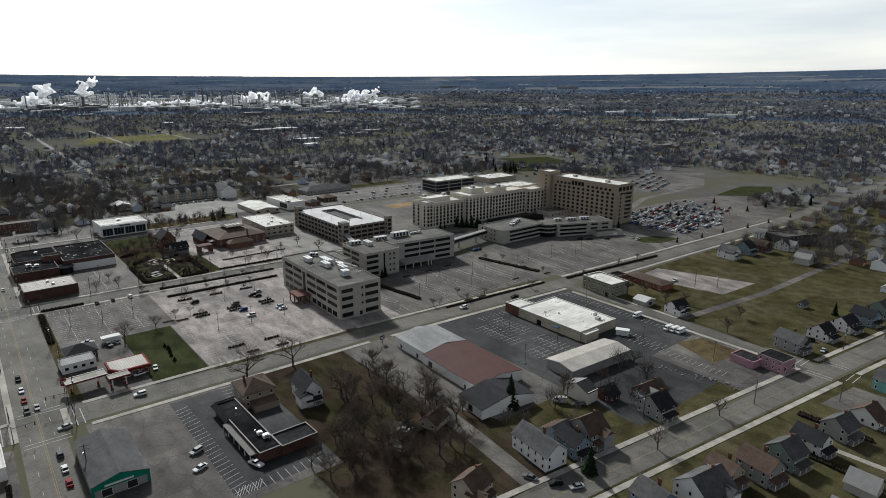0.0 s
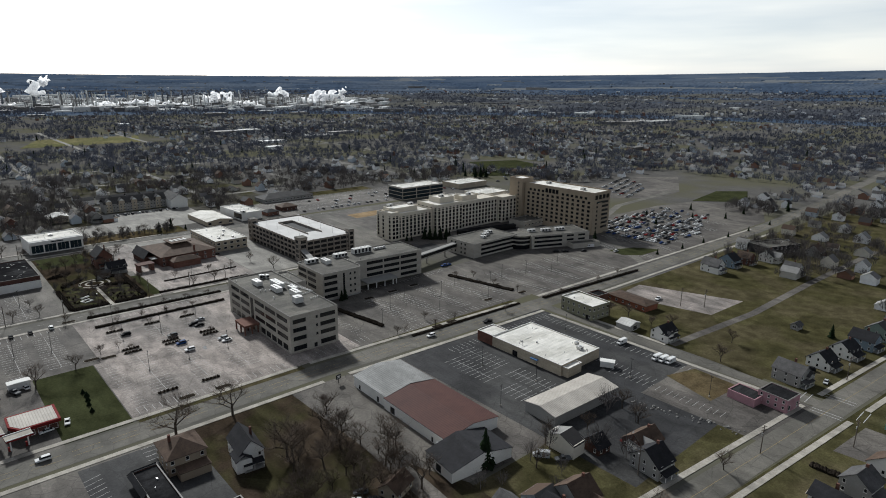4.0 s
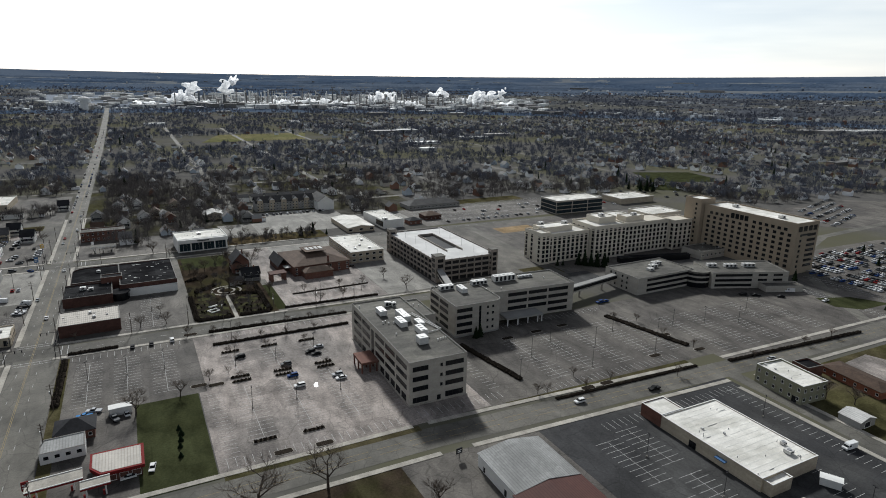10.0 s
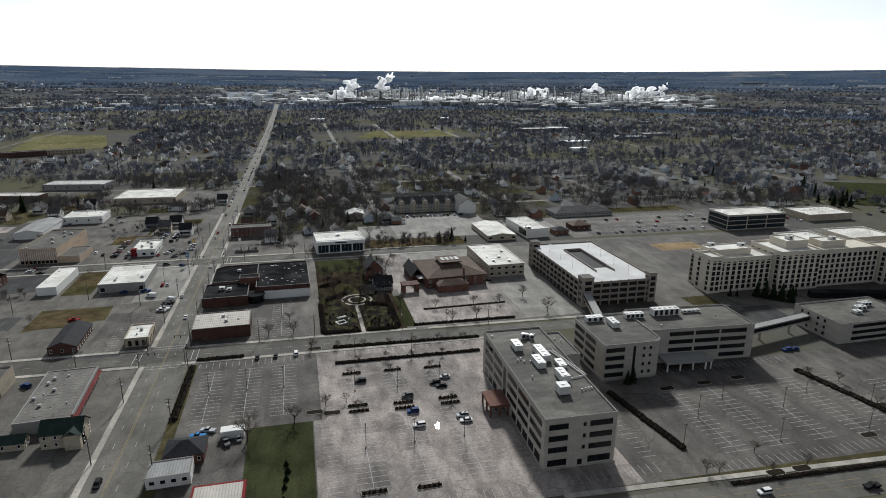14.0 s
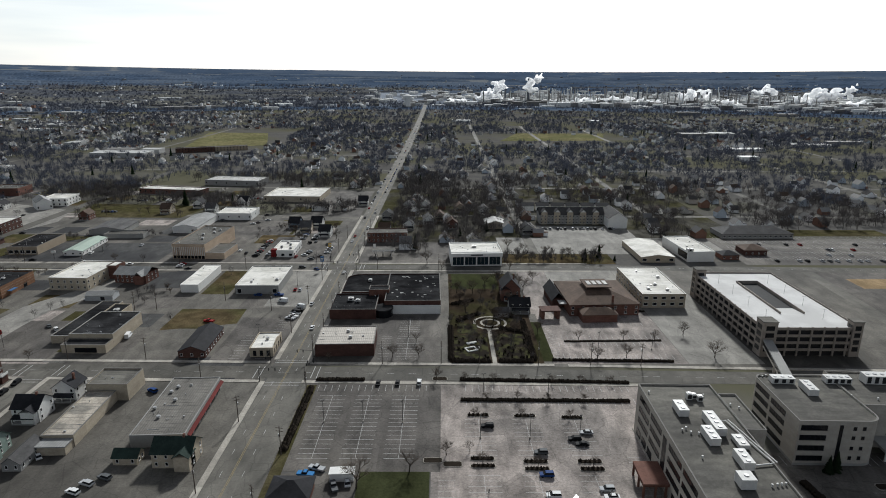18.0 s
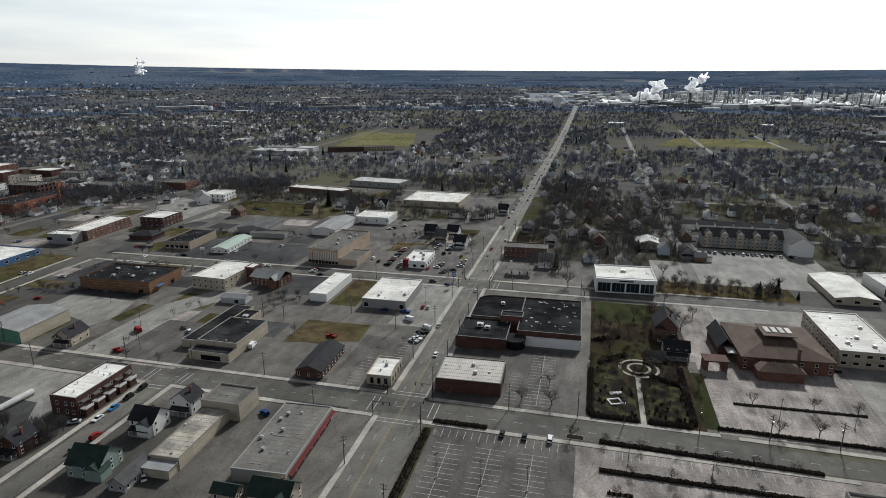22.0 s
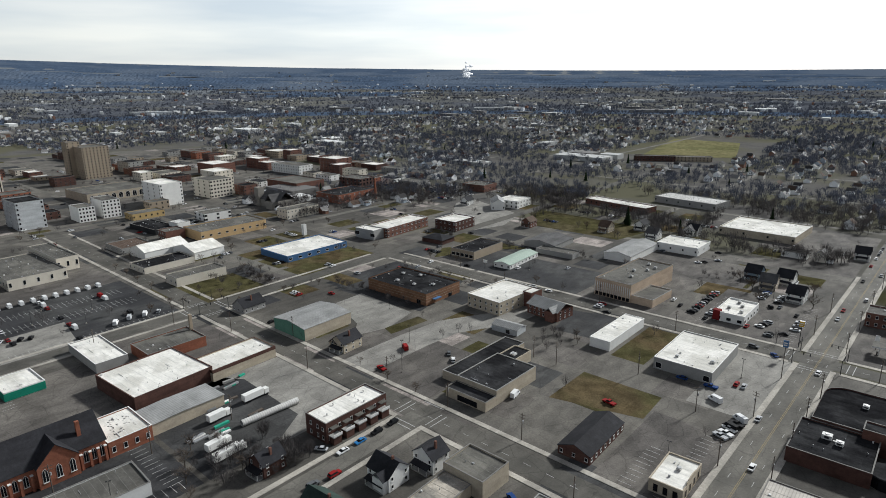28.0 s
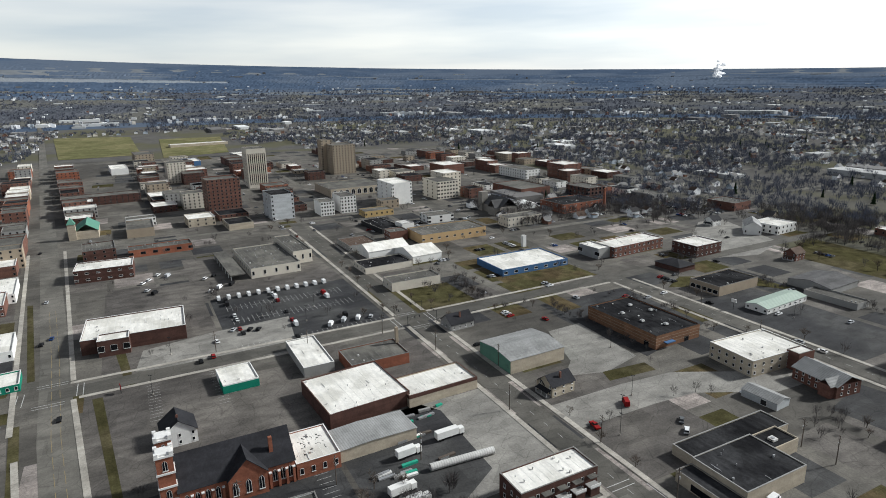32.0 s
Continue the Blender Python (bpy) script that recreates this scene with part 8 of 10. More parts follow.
# ---- houses ----
WALLS = {"white": M_WHITEWALL, "grey": M_GREYWALL, "tan": M_TANPALE, "brick": M_BRICK, "green": mat("sage_siding", (0.22, 0.28, 0.25), (0.18, 0.23, 0.2), scale=0.3, fine=3.0), "blue": mat("blue_grey_siding", (0.20, 0.26, 0.31), (0.17, 0.22, 0.26), scale=0.3, fine=3.0), "teal": mat("pale_teal_siding", (0.2, 0.42, 0.38), (0.16, 0.35, 0.32), scale=0.3, fine=3.0), "brown": M_BRICKDK}
ROOFS = {"green": M_SHINGLE_GN, "grey": M_SHINGLE, "dark": M_SHINGLE_DK, "brown": M_SHINGLE_BR, "pale": M_PALEMETAL}


def house(x, y, w, d, h, wall, roof, rot=0.0, along='x', porch=True, chimney=True, wing=None, rise=None, what="house"):
    e = thing("house", "%s%s %s with a %s gabled roof" % ("two-storey " if h > 4 else "small one-storey ", wall + " painted" if wall not in ("brick", "brown") else wall + " brick" if wall == "brick" else "dark brown", what, roof), "house", x, y, 0, rot, "houses")
    wm, rm = WALLS[wall], ROOFS[roof]
    rise = rise or (d if along == 'x' else w) * 0.38
    q = Geo().box(-w / 2, -d / 2, 0, w / 2, d / 2, h)
    for s in (-1, 1):
        if along == 'y':
            q.face([(-w / 2, s * d / 2, h), (w / 2, s * d / 2, h), (0, s * d / 2, h + rise)][::-s])
        else:
            q.face([(s * w / 2, -d / 2, h), (s * w / 2, d / 2, h), (s * w / 2, 0, h + rise)][::s])
    part("wall", q, wm, e)
    part("roof", Geo().gable(-w / 2, -d / 2, w / 2, d / 2, h + 0.05, h + rise + 0.06, 0.45, along, thick=0.18), rm, e)
    zs = [1.6] if h < 4 else [1.6, 4.3]
    for side in ('S', 'W', 'E'):
        L = w if side == 'S' else d
        windows(e, w, d, side, spread(max(2, int(L / 3.2)), L, 1.5), zs, 0.95, 1.35)
    if porch:
        part("porch_deck", Geo().box(-w * 0.4, -d / 2 - 2.2, 0, w * 0.4, -d / 2, 0.5), M_GREYWALL, e)
        q = Geo()
        q.slab([(-w * 0.42, -d / 2 - 2.4, 2.5), (w * 0.42, -d / 2 - 2.4, 2.5), (w * 0.42, -d / 2, 3.2), (-w * 0.42, -d / 2, 3.2)], 0.15)
        part("porch_roof", q, rm, e)
        for s in (-1, 0, 1):
            part("porch_post", Geo().box(s * w * 0.38 - .1, -d / 2 - 2.2, 0.5, s * w * 0.38 + .1, -d / 2 - 2.0, 2.5), M_TRIM, e)
    if chimney:
        part("chimney", Geo().box(w * 0.2, -0.4, h, w * 0.2 + 0.7, 0.4, h + rise + 0.9), M_BRICK, e)
    if wing:
        wx, wy, ww, wd, wh = wing
        part("wing_wall", Geo().box(wx - ww / 2, wy - wd / 2, 0, wx + ww / 2, wy + wd / 2, wh), wm, e)
        part("wing_roof", Geo().gable(wx - ww / 2, wy - wd / 2, wx + ww / 2, wy + wd / 2, wh + 0.05, wh + ww * 0.35, 0.4, 'y'), rm, e)
    return e


house(123.5, -141, 9, 17, 5.6, "white", "grey", -6, 'y', False)
house(134.5, -146, 7, 10, 5.2, "blue", "dark", -6, 'y')
house(144.5, -145, 9, 11, 5.6, "grey", "brown", -6, 'x', wing=(2.0, -5.5, 5, 5, 5.0))
house(174, -131, 6, 8, 2.8, "brown", "dark", -6, 'x', False, False, what="garage")
house(178.5, -150, 8.5, 11, 4.8, "grey", "dark", -6, 'x')
house(188, -141, 11, 9, 3.4, "brown", "brown", -6, 'x', False)
house(92, -143, 9, 9, 5.4, "tan", "brown", 12, 'x', wing=(-3, -4, 4, 5, 4.6))
house(108, -104, 9, 7, 2.8, "tan", "brown", 20, 'x', False, False, what="shed")
house(80.5, -57.5, 8, 13, 5.8, "white", "dark", -6, 'y', wing=(-3, -5, 5, 6, 4.6), rise=4.2)
house(146, -187, 13, 12, 5.4, "white", "grey", -8, 'x', wing=(3, -5, 6, 6, 5.0))
house(160, -186, 8, 9, 4.8, "tan", "brown", -8, 'y')
house(171, -192, 9, 11, 5.4, "grey", "brown", -8, 'y', wing=(4, 3, 5, 6, 4))
house(185, -194, 9, 10, 5.2, "green", "grey", -8, 'x')
house(200, -196, 8, 10, 5.0, "white", "dark", -8, 'y')
house(217, -199, 9, 9, 5.0, "grey", "grey", -8, 'x')
house(236, -202, 8, 10, 3.4, "white", "brown", -8, 'x')
house(130, -180, 9, 10, 5.2, "blue", "grey", -8, 'y')
house(281, -97, 10, 8.5, 4.4, "white", "dark", -6, 'x', wing=(-2.5, -3.5, 4.5, 4, 4.0))
house(281, -156, 9, 12, 5.4, "grey", "grey", -8, 'y', wing=(3, -4, 5, 6, 4.6))
house(307, -160, 9, 10, 4.0, "white", "dark", -8, 'x')
house(328, -163, 10, 10, 4.0, "white", "dark", -8, 'x')
house(346, -166, 9, 11, 5.2, "blue", "dark", -8, 'y')
house(364, -168, 9, 11, 5.2, "green", "grey", -8, 'x')
house(384, -171, 10, 10, 5.0, "white", "grey", -8, 'y')
house(270, -199, 9, 9, 5.0, "teal", "grey", -8, 'y')
house(292, -202, 9, 10, 5.0, "white", "brown", -8, 'x')
house(312, -205, 9, 10, 5.0, "tan", "grey", -8, 'y')
house(334, -207, 9, 10, 5.2, "grey", "dark", -8, 'x')
house(358, -210, 9, 10, 5.0, "white", "grey", -8, 'y')
house(380, -213, 9, 10, 4.8, "brick", "brown", -8, 'x')
house(411, -60, 10, 12, 5.4, "white", "grey", -4, 'y', wing=(-3, -4, 5, 6, 4.6))
house(432, -62, 9, 11, 5.4, "blue", "dark", -4, 'x')
house(448, -66, 9, 10, 5.0, "brick", "brown", -4, 'y')
house(466, -75, 9, 10, 5.0, "white", "grey", -4, 'x')
house(446, -98, 9, 10, 5.0, "white", "grey", -4, 'y')
house(508, -92, 9, 10, 5.0, "grey", "brown", -4, 'x')
house(345, -136, 5, 4, 2.6, "grey", "grey", -6, 'x', False, False, what="shed")
town(498, -66, 34, 18, 6.4, M_DARKTRIM, M_GREYROOF, "dark low apartment block", -20, 2, 8, 0)
house(-90, 84, 10, 9, 5.6, "white", "dark", 0, 'x', wing=(2, -4.5, 5, 4, 5.0))
house(-85, 99, 9, 8, 5.6, "white", "dark", 0, 'y')
house(-91, 59, 12, 11, 5.0, "green", "green", 4, 'x', False, wing=(4, -4, 6, 5, 4))
house(-76, 57, 6, 13, 3.0, "grey", "grey", 2, 'y', False, False, what="garage")
house(-25, 57, 13, 9, 5.6, "tan", "green", 0, 'x', False, wing=(4, -4, 5, 5, 5.4))
house(-41, 56.5, 8, 5, 3.0, "tan", "green", 0, 'x', False, False, what="garage")
house(-179, 141, 9, 12, 5.0, "tan", "dark", 4, 'y', wing=(-3, -3, 5, 6, 4))
house(-262, 139, 11, 14, 3.6, "grey", "dark", 4, 'y', False)
house(-218, -3, 11, 12, 5.6, "white", "dark", 2, 'x', False)
house(-125, 62, 8, 9, 4.8, "brown", "dark", 4, 'y')
house(101, 214, 10, 14, 7.4, "brick", "dark", 2, 'y', wing=(-3, -5.5, 5, 5, 6.4), rise=5.2)
house(104, 192, 11, 9, 4.0, "grey", "dark", 2, 'x')
house(94, 184, 7, 5, 3.0, "grey", "grey", 2, 'x', False, False, what="shed")
for x, y, wl, rf in ((-60, 376, "blue", "dark"), (-42, 378, "white", "dark"), (-30, 349, "white", "dark"), (-48, 362, "tan", "grey"), (16, 356, "grey", "brown"), (34, 374, "white", "dark"), (70, 378, "brick", "brown"), (50, 392, "white", "grey"), (60, 404, "tan", "brown"), (14, 408, "grey", "dark"), (30, 446, "white", "dark"), (46, 452, "white", "grey"), (78, 440, "tan", "brown"), (100, 430, "white", "grey"), (130, 360, "grey", "dark"), (-150, 432, "white", "grey"), (-170, 455, "white", "dark"), (-190, 430, "tan", "brown"), (-132, 370 + 90, "white", "grey"), (-250, 405, "brick", "brown"), (-130, 128 + 336, "grey", "dark"), (-352, 445, "white", "dark"), (-336, 500, "tan", "grey"), (-15, 378 + 90, "white", "dark")):
    house(x, y, 9, 11, 5.2, wl, rf, random.Random(int(x * 3 + y)).choice((-2, 0, 3, 5)), random.Random(int(x + y)).choice('xy'), chimney=False)

# ---- trees ----


def bare_tree(seed, h=12.0):
    """Trunk with limbs, and a crown of fine bare twigs, as two meshes."""
    rnd = random.Random(seed)
    wood, twig = Geo(), Geo()

    def grow(p, d, length, r, level):
        q = p + d * length
        wood.tube(p, q, r, r * 0.68, 5 if level < 2 else 3, cap=False)
        if level >= 2:
            for k in range(15):
                s = p + d * length * rnd.uniform(0.1, 1.0)
                v = (d * 0.8 + Vector((rnd.gauss(0, .6), rnd.gauss(0, .6), rnd.uniform(-0.1, .7)))).normalized()
                L = rnd.uniform(0.07, 0.17) * h
                w = v.cross(Vector((rnd.random(), rnd.random(), rnd.random()))).normalized() * 0.0017 * h
                twig.face([s - w, s + w, s + v * L])
                s2 = s + v * L * 0.5
                v2 = (v + Vector((rnd.gauss(0, .6), rnd.gauss(0, .6), rnd.uniform(-.1, .4)))).normalized()
                twig.face([s2 - w * .7, s2 + w * .7, s2 + v2 * L * 0.8])
        if level == 3:
            return
        n = (4, 3, 3)[level]
        for k in range(n):
            a = 2 * math.pi * (k + rnd.random() * 0.7) / n
            side = Vector((math.cos(a), math.sin(a), 0))
            v = (d * rnd.uniform(0.6, 1.0) + side * rnd.uniform(0.45, 0.95) + Vector((0, 0, 0.3))).normalized()
            grow(p + d * length * rnd.uniform(0.55, 1.0), v, length * rnd.uniform(0.62, 0.9), r * 0.52, level + 1)

    grow(Vector((0, 0, 0)), Vector((rnd.gauss(0, .05), rnd.gauss(0, .05), 1)).normalized(), h * 0.30, h * 0.02, 0)
    return wood.mesh("trunk", M_BARK), twig.mesh("crown", M_TWIG)


TREES = [bare_tree(s) for s in (3, 8, 15, 23, 42)]
PROTO = {}


def tree(x, y, h, k=None, wide=1.2, group="bare trees", label="bare grey-brown tree with fine twigs"):
    rnd = random.Random(int(x * 31 + y * 17))
    k = rnd.randrange(5) if k is None else k
    turn = rnd.uniform(0, 360)
    if k in PROTO:
        return tagged(copy_thing(PROTO[k], pose(x, y, 0, 0, 0, turn) @ Matrix.Diagonal((h / 12.0 * wide / PROTO[k].scale.x, h / 12.0 * wide / PROTO[k].scale.y, h / 12.0 / PROTO[k].scale.z, 1))), label)
    e = thing("tree", label, "tree", 0, 0, 0, 0, group)
    part("trunk", TREES[k][0], None, e)
    part("crown", TREES[k][1], None, e)
    e.matrix_basis = pose(x, y, 0, 0, 0, turn) @ Matrix.Diagonal((h / 12.0 * wide, h / 12.0 * wide, h / 12.0, 1))
    PROTO[k] = e
    return e


def conifer_mesh(seed):
    rnd = random.Random(seed)
    q = Geo()
    q.tube((0, 0, 0), (0, 0, 11.5), 0.2, 0.03, 6, 1)
    for k in range(16):
        z = 0.9 + 10.6 * k / 16
        r = 2.9 * (1 - k / 16.5) ** 0.9
        for a in range(11):
            c = 2 * math.pi * (a + rnd.random()) / 11
            rr, dz, ww = r * rnd.uniform(0.75, 1.15), rnd.uniform(0.3, 0.9), 0.32
            ex, ey = rr * math.cos(c), rr * math.sin(c)
            q.face([(0, 0, z + 0.7), (ex * .8 - math.sin(c) * rr * ww, ey * .8 + math.cos(c) * rr * ww, z - dz * .5), (ex, ey, z - dz), (ex * .8 + math.sin(c) * rr * ww, ey * .8 - math.cos(c) * rr * ww, z - dz * .5)])
    return q.mesh("conifer", [M_CONIFER, M_BARK])


CONIFER = [conifer_mesh(s) for s in (1, 2)]


def conifer(x, y, h, wide=1.0):
    ob = new("conifer", CONIFER[int(x + y) % 2])
    wide = 1.9 if h < 3 else wide
    ob.matrix_basis = pose(x, y, 0, 0, 0, (x * 37) % 360) @ Matrix.Diagonal((h / 12 * wide, h / 12 * wide, h / 12, 1))
    return tagged(ob, "dark green conifer standing on a lawn", "tree", "conifers")


# street and yard trees
for x, y, h in ((67, -30, 19), (88, -29, 17), (91, -66, 17), (108, -70, 15), (84, -91, 16), (97, -102, 15), (36, 43, 14), (52, 51, 10), (60, 112, 7), (64, 60, 7), (44, 27, 0), (109, -58, 13), (115, -51, 12), (97, -80, 15), (75, -95, 14), (102, -90, 14), (88, -112, 15), (113, -92, 13), (79, -118, 13), (104, -118, 14), (120, -84, 10), (70, -108, 13), (150, -125, 12), (163, -118, 11), (205, -122, 11), (200, -132, 10), (182, -122, 9), (158, -164, 12), (196, -166, 9), (286, -62, 11), (292, -70, 10), (288, -86, 9), (298, -92, 9), (276, -128, 11), (301, -122, 9),
                (182, -8, 6), (186, -9, 6), (205, -2, 6), (203, -13, 6), (217, -12, 6), (247, -21, 7), (277, -3, 6), (276, 34, 6), (274, 14, 6), (266, 40, 6), (293, -24, 6), (330, -24, 6), (352, -24, 6), (75, 84, 5), (92, 84, 5), (110, 83, 5), (76, 56, 5), (94, 54, 5), (112, 54, 5), (72, 62, 5), (72, 112, 5), (84, 111, 5), (96, 111, 5), (108, 110, 5), (120, 110, 5), (132, 110, 5), (80, 96, 5), (92, 96, 5), (104, 95, 5), (118, 95, 5),
                (132, 131, 9), (146, 134, 9), (181, 159, 9), (186, 134, 11), (128, 152, 7), (150, 153, 7), (165, 153, 7), (75, 188, 9), (80, 218, 10), (88, 232, 9), (72, 205, 8), (95, 240, 9), (92, 170, 10), (98, 160, 9), (104, 150, 9), (99, 200, 11), (110, 222, 11), (118, 240, 9), (62, 262, 9), (106, 262, 9), (120, 300, 10), (135, 296, 10), (150, 290, 10), (161, 288, 9), (174, 300, 10), (110, 310, 11), (65, 328, 12), (52, 276, 12), (45, 300, 9), (40, 134, 8), (52, 134, 8), (50, 150, 7), (12, 130, 5), (-123, 131, 6), (-140, 131, 6), (-160, 133, 5), (-100, 222, 6), (-96, 216, 5), (-155, 50, 8), (-147, 44, 9), (-138, 40, 9), (-150, 58, 8), (-131, 56, 8), (-128, 36, 8), (-300, 100, 7), (-302, 112, 7), (-298, 118, 6), (-310, 134, 7), (-296, 140, 6), (-300, 170, 7), (-330, 176, 7), (-318, 182, 7), (-274, 140, 6), (-270, 168, 6), (-265, 190, 6), (-250, 200, 6), (-262, 202, 6), (-240, 205, 5), (-190, 250, 6), (-180, 262, 5), (-160, 278, 7), (-230, 284, 6), (-250, 278, 7), (-300, 270, 6), (-262, 428, 10), (-240, 418, 9), (-205, 425, 10), (-175, 415, 9), (-132, 345, 8), (-45, 330, 9), (-24, 362, 11), (-20, 340, 10), (-54, 350, 11), (-64, 362, 10), (30, 352, 11), (44, 360, 10), (58, 372, 10), (90, 345, 9), (-352, 160, 7), (-372, 168, 7), (-400, 120, 6), (-360, 118, 6), (-340, 118, 6), (-382, 120, 6), (-420, 138, 7), (-475, 112, 7), (-495, 112, 7), (-540, 100, 8), (-560, 120, 8), (-590, 90, 8), (-400, 205, 8), (-380, 196, 8), (-420, 270, 8), (-395, 300, 8)):
    if h:
        tree(x, y, h, wide=1.5 if h > 16 else 1.2)
rnd = random.Random(19)
for k in range(20):
    tree(rnd.uniform(66, 112), rnd.uniform(134, 250), rnd.uniform(5, 11))
rnd = random.Random(12)
for k in range(95):
    x, y = rnd.uniform(60, 128), rnd.uniform(-140, -30)
    if math.hypot(x - 92, y + 95) > 34 or math.hypot(x - 80, y + 60) < 12 or math.hypot(x - 64, y + 60) < 16 or 52 < x < 78 and y > -92:
        continue
    tree(x, y, rnd.uniform(8, 15), None)
for x, y, h in ((138, -113, 15), (271, -126, 0), (346, -152, 8), (382, -96, 0), (129, -158, 11), (49, 14, 2.2), (49.5, 18, 2.4), (50, 22, 2.6), (48.8, 8, 2.2), (49.4, 26, 2.2), (161, 287, 9), (172, 292, 10), (181, 284, 5), (318, 126, 7), (323, 127, 7), (328, 126, 7), (333, 125, 7), (338, 126, 6), (190, 52, 8), (187, 51, 7), (315, 130, 11), (318, 127, 12), (321, 124, 11), (324, 121, 12), (328, 118, 11), (578, 340, 14), (584, 336, 15), (589, 331, 14), (574, 355, 11), (300, 134, 6), (304, 133, 5), (76, 350, 8), (66, 356, 8), (-190, 470, 16), (-186, 462, 13), (98, 366, 10), (415, 38, 9), (424, 44, 8), (602, 354, 13), (612, 358, 13), (595, 360, 12), (512, 40, 7), (560, 30, 7), (585, 10, 7), (620, 8, 7), (655, -6, 7), (671, 25, 10), (676, 30, 9), (669, -15, 9), (682, -10, 9), (540, 66, 7), (600, 52, 7), (345, -26, 0), (420, -14, 5), (450, -18, 5), (480, -20, 5), (515, -24, 5), (550, -26, 5), (590, -28, 5)):
    if h:
        conifer(x, y, h)

# ---- far woods, houses and sheds, beyond the built blocks ----
CLEAR = [(-64, -122, 12, -20), (-16, -420, 4, -20), (-1320, -200, -560, -60), (-1420, -160, -1180, 330), (-640, -30, 300, 300), (120, -30, 620, 345), (-1200, -110, -560, 560), (4, -104, 70, 0), (110, -120, 268, -28), (262, -120, 430, -30), (610, 30, 840, 220), (-20, 260, 20, 560), (-430, 300, -150, 410), (-160, 260, -10, 430), (-130, 455, -12, 545), (140, 340, 225, 460), (268, 270, 480, 372), (-262, 410, -160, 468), (60, -160, 128, -28), (120, -200, 400, -145), (205, -150, 445, -116), (-270, 500, -140, 605), (-372, 400, -270, 480), (100, 296, 140, 345), (-640, -150, -150, -30)]
FIELDS = [(-440, 830, -240, 1300), (90, 1000, 420, 1190), (640, 340, 780, 470), (690, 50, 840, 180), (-1860, -175, -1180, 225), (-2080, -160, -1930, 60)]


def clear(x, y, lot=True):
    return any(a < x < c and b < y < d for a, b, c, d in CLEAR) or any(a < x < c and b < y < d for a, b, c, d in FIELDS) or abs(x + 3) < 11 and y > -60 or (x < -200 and abs(y + 82 - (x + 700) * -0.079) < 12) or (x > 400 and abs(y + 29 - max(0, x - 590) * 0.06) < 13)


rng = np.random.default_rng(7)


def seen_from_path(x, y):
    az = math.degrees(math.atan2(x - 40, y + 120))
    return -101 < az < 78 or az < 108 and math.hypot(x - 40, y + 120) < 1400 or math.hypot(x - 40, y + 120) < 330


# houses along the residential streets
wallq, roofq = Geo(), Geo()
spots = []
for sx in list(range(-2000, 2400, 50)):
    y = -420.0
    while y < 2000:
        y += rng.uniform(13, 25)
        x = sx + (14 if rng.random() < 0.5 else -14) + rng.uniform(-3, 3)
        r = math.hypot(x - 20, y + 100)
        if r > 2050 or clear(x, y) or not seen_from_path(x, y) or rng.random() < (0.06 + max(0, r - 700) / 3000):
            continue
        # the sparse wooded tracts
        if noise.noise(Vector((x * 0.0022, y * 0.0022, 3.0))) < -0.22:
            continue
        spots.append((x, y))
for x, y in spots:
    z = terrain(x, y)
    w, d, h = rng.uniform(6, 8.5), rng.uniform(7, 11.5), rng.choice((2.9, 3.4, 4.8, 5.2))
    rise = min(w, d) * rng.uniform(0.32, 0.5)
    along_x = rng.random() < 0.5
    wallq.box(x - w / 2, y - d / 2, z - 1, x + w / 2, y + d / 2, z + h)
    b = len(wallq.v) - 4
    if along_x:
        for s in (-1, 1):
            wallq.v.append((x + s * w / 2, y, z + h + rise))
            k = len(wallq.v) - 1
            wallq.f.append((b + (0 if s < 0 else 1), b + (3 if s < 0 else 2), k))
            wallq.m.append(0)
        o = 0.5
        for s in (-1, 1):
            roofq.face([(x - w / 2 - o, y + s * (d / 2 + o), z + h - 0.3), (x + w / 2 + o, y + s * (d / 2 + o), z + h - 0.3), (x + w / 2 + o, y, z + h + rise + .1), (x - w / 2 - o, y, z + h + rise + .1)])
    else:
        for s in (-1, 1):
            wallq.v.append((x, y + s * d / 2, z + h + rise))
            k = len(wallq.v) - 1
            wallq.f.append((b + (0 if s < 0 else 3), b + (1 if s < 0 else 2), k))
            wallq.m.append(0)
        o = 0.5
        for s in (-1, 1):
            roofq.face([(x + s * (w / 2 + o), y - d / 2 - o, z + h - 0.3), (x + s * (w / 2 + o), y + d / 2 + o, z + h - 0.3), (x, y + d / 2 + o, z + h + rise + .1), (x, y - d / 2 - o, z + h + rise + .1)])
    if rng.random() < 0.5:
        wallq.box(x + w / 2, y - d / 2 + 1, z - 1, x + w / 2 + 3.5, y + 1, z + 2.8)
        roofq.box(x + w / 2, y - d / 2 + 0.8, z + 2.8, x + w / 2 + 3.8, y + 1.2, z + 3.1)
solid("far_house_walls", wallq, M_HOUSEWALL, "walls of many small houses between bare trees", "houses", kind="stuff")
solid("far_house_roofs", roofq, M_HOUSEROOF, "roofs of many small houses between bare trees", "houses", kind="stuff")

# larger sheds and stores scattered through the far town
q = Geo()
n = 0
while n < 190:
    r, az = math.sqrt(rng.uniform(600 ** 2, 3600 ** 2)), rng.uniform(-98, 76)
    if az > -25 and rng.random() < 0.65:
        continue
    x, y = 20 + r * math.sin(math.radians(az)), -100 + r * math.cos(math.radians(az))
    if clear(x, y):
        continue
    z = terrain(x, y)
    w, d, h = rng.uniform(16, 70), rng.uniform(14, 40), rng.uniform(4, 9)
    q.box(x - w / 2, y - d / 2, z - 2, x + w / 2, y + d / 2, z + h)
    n += 1
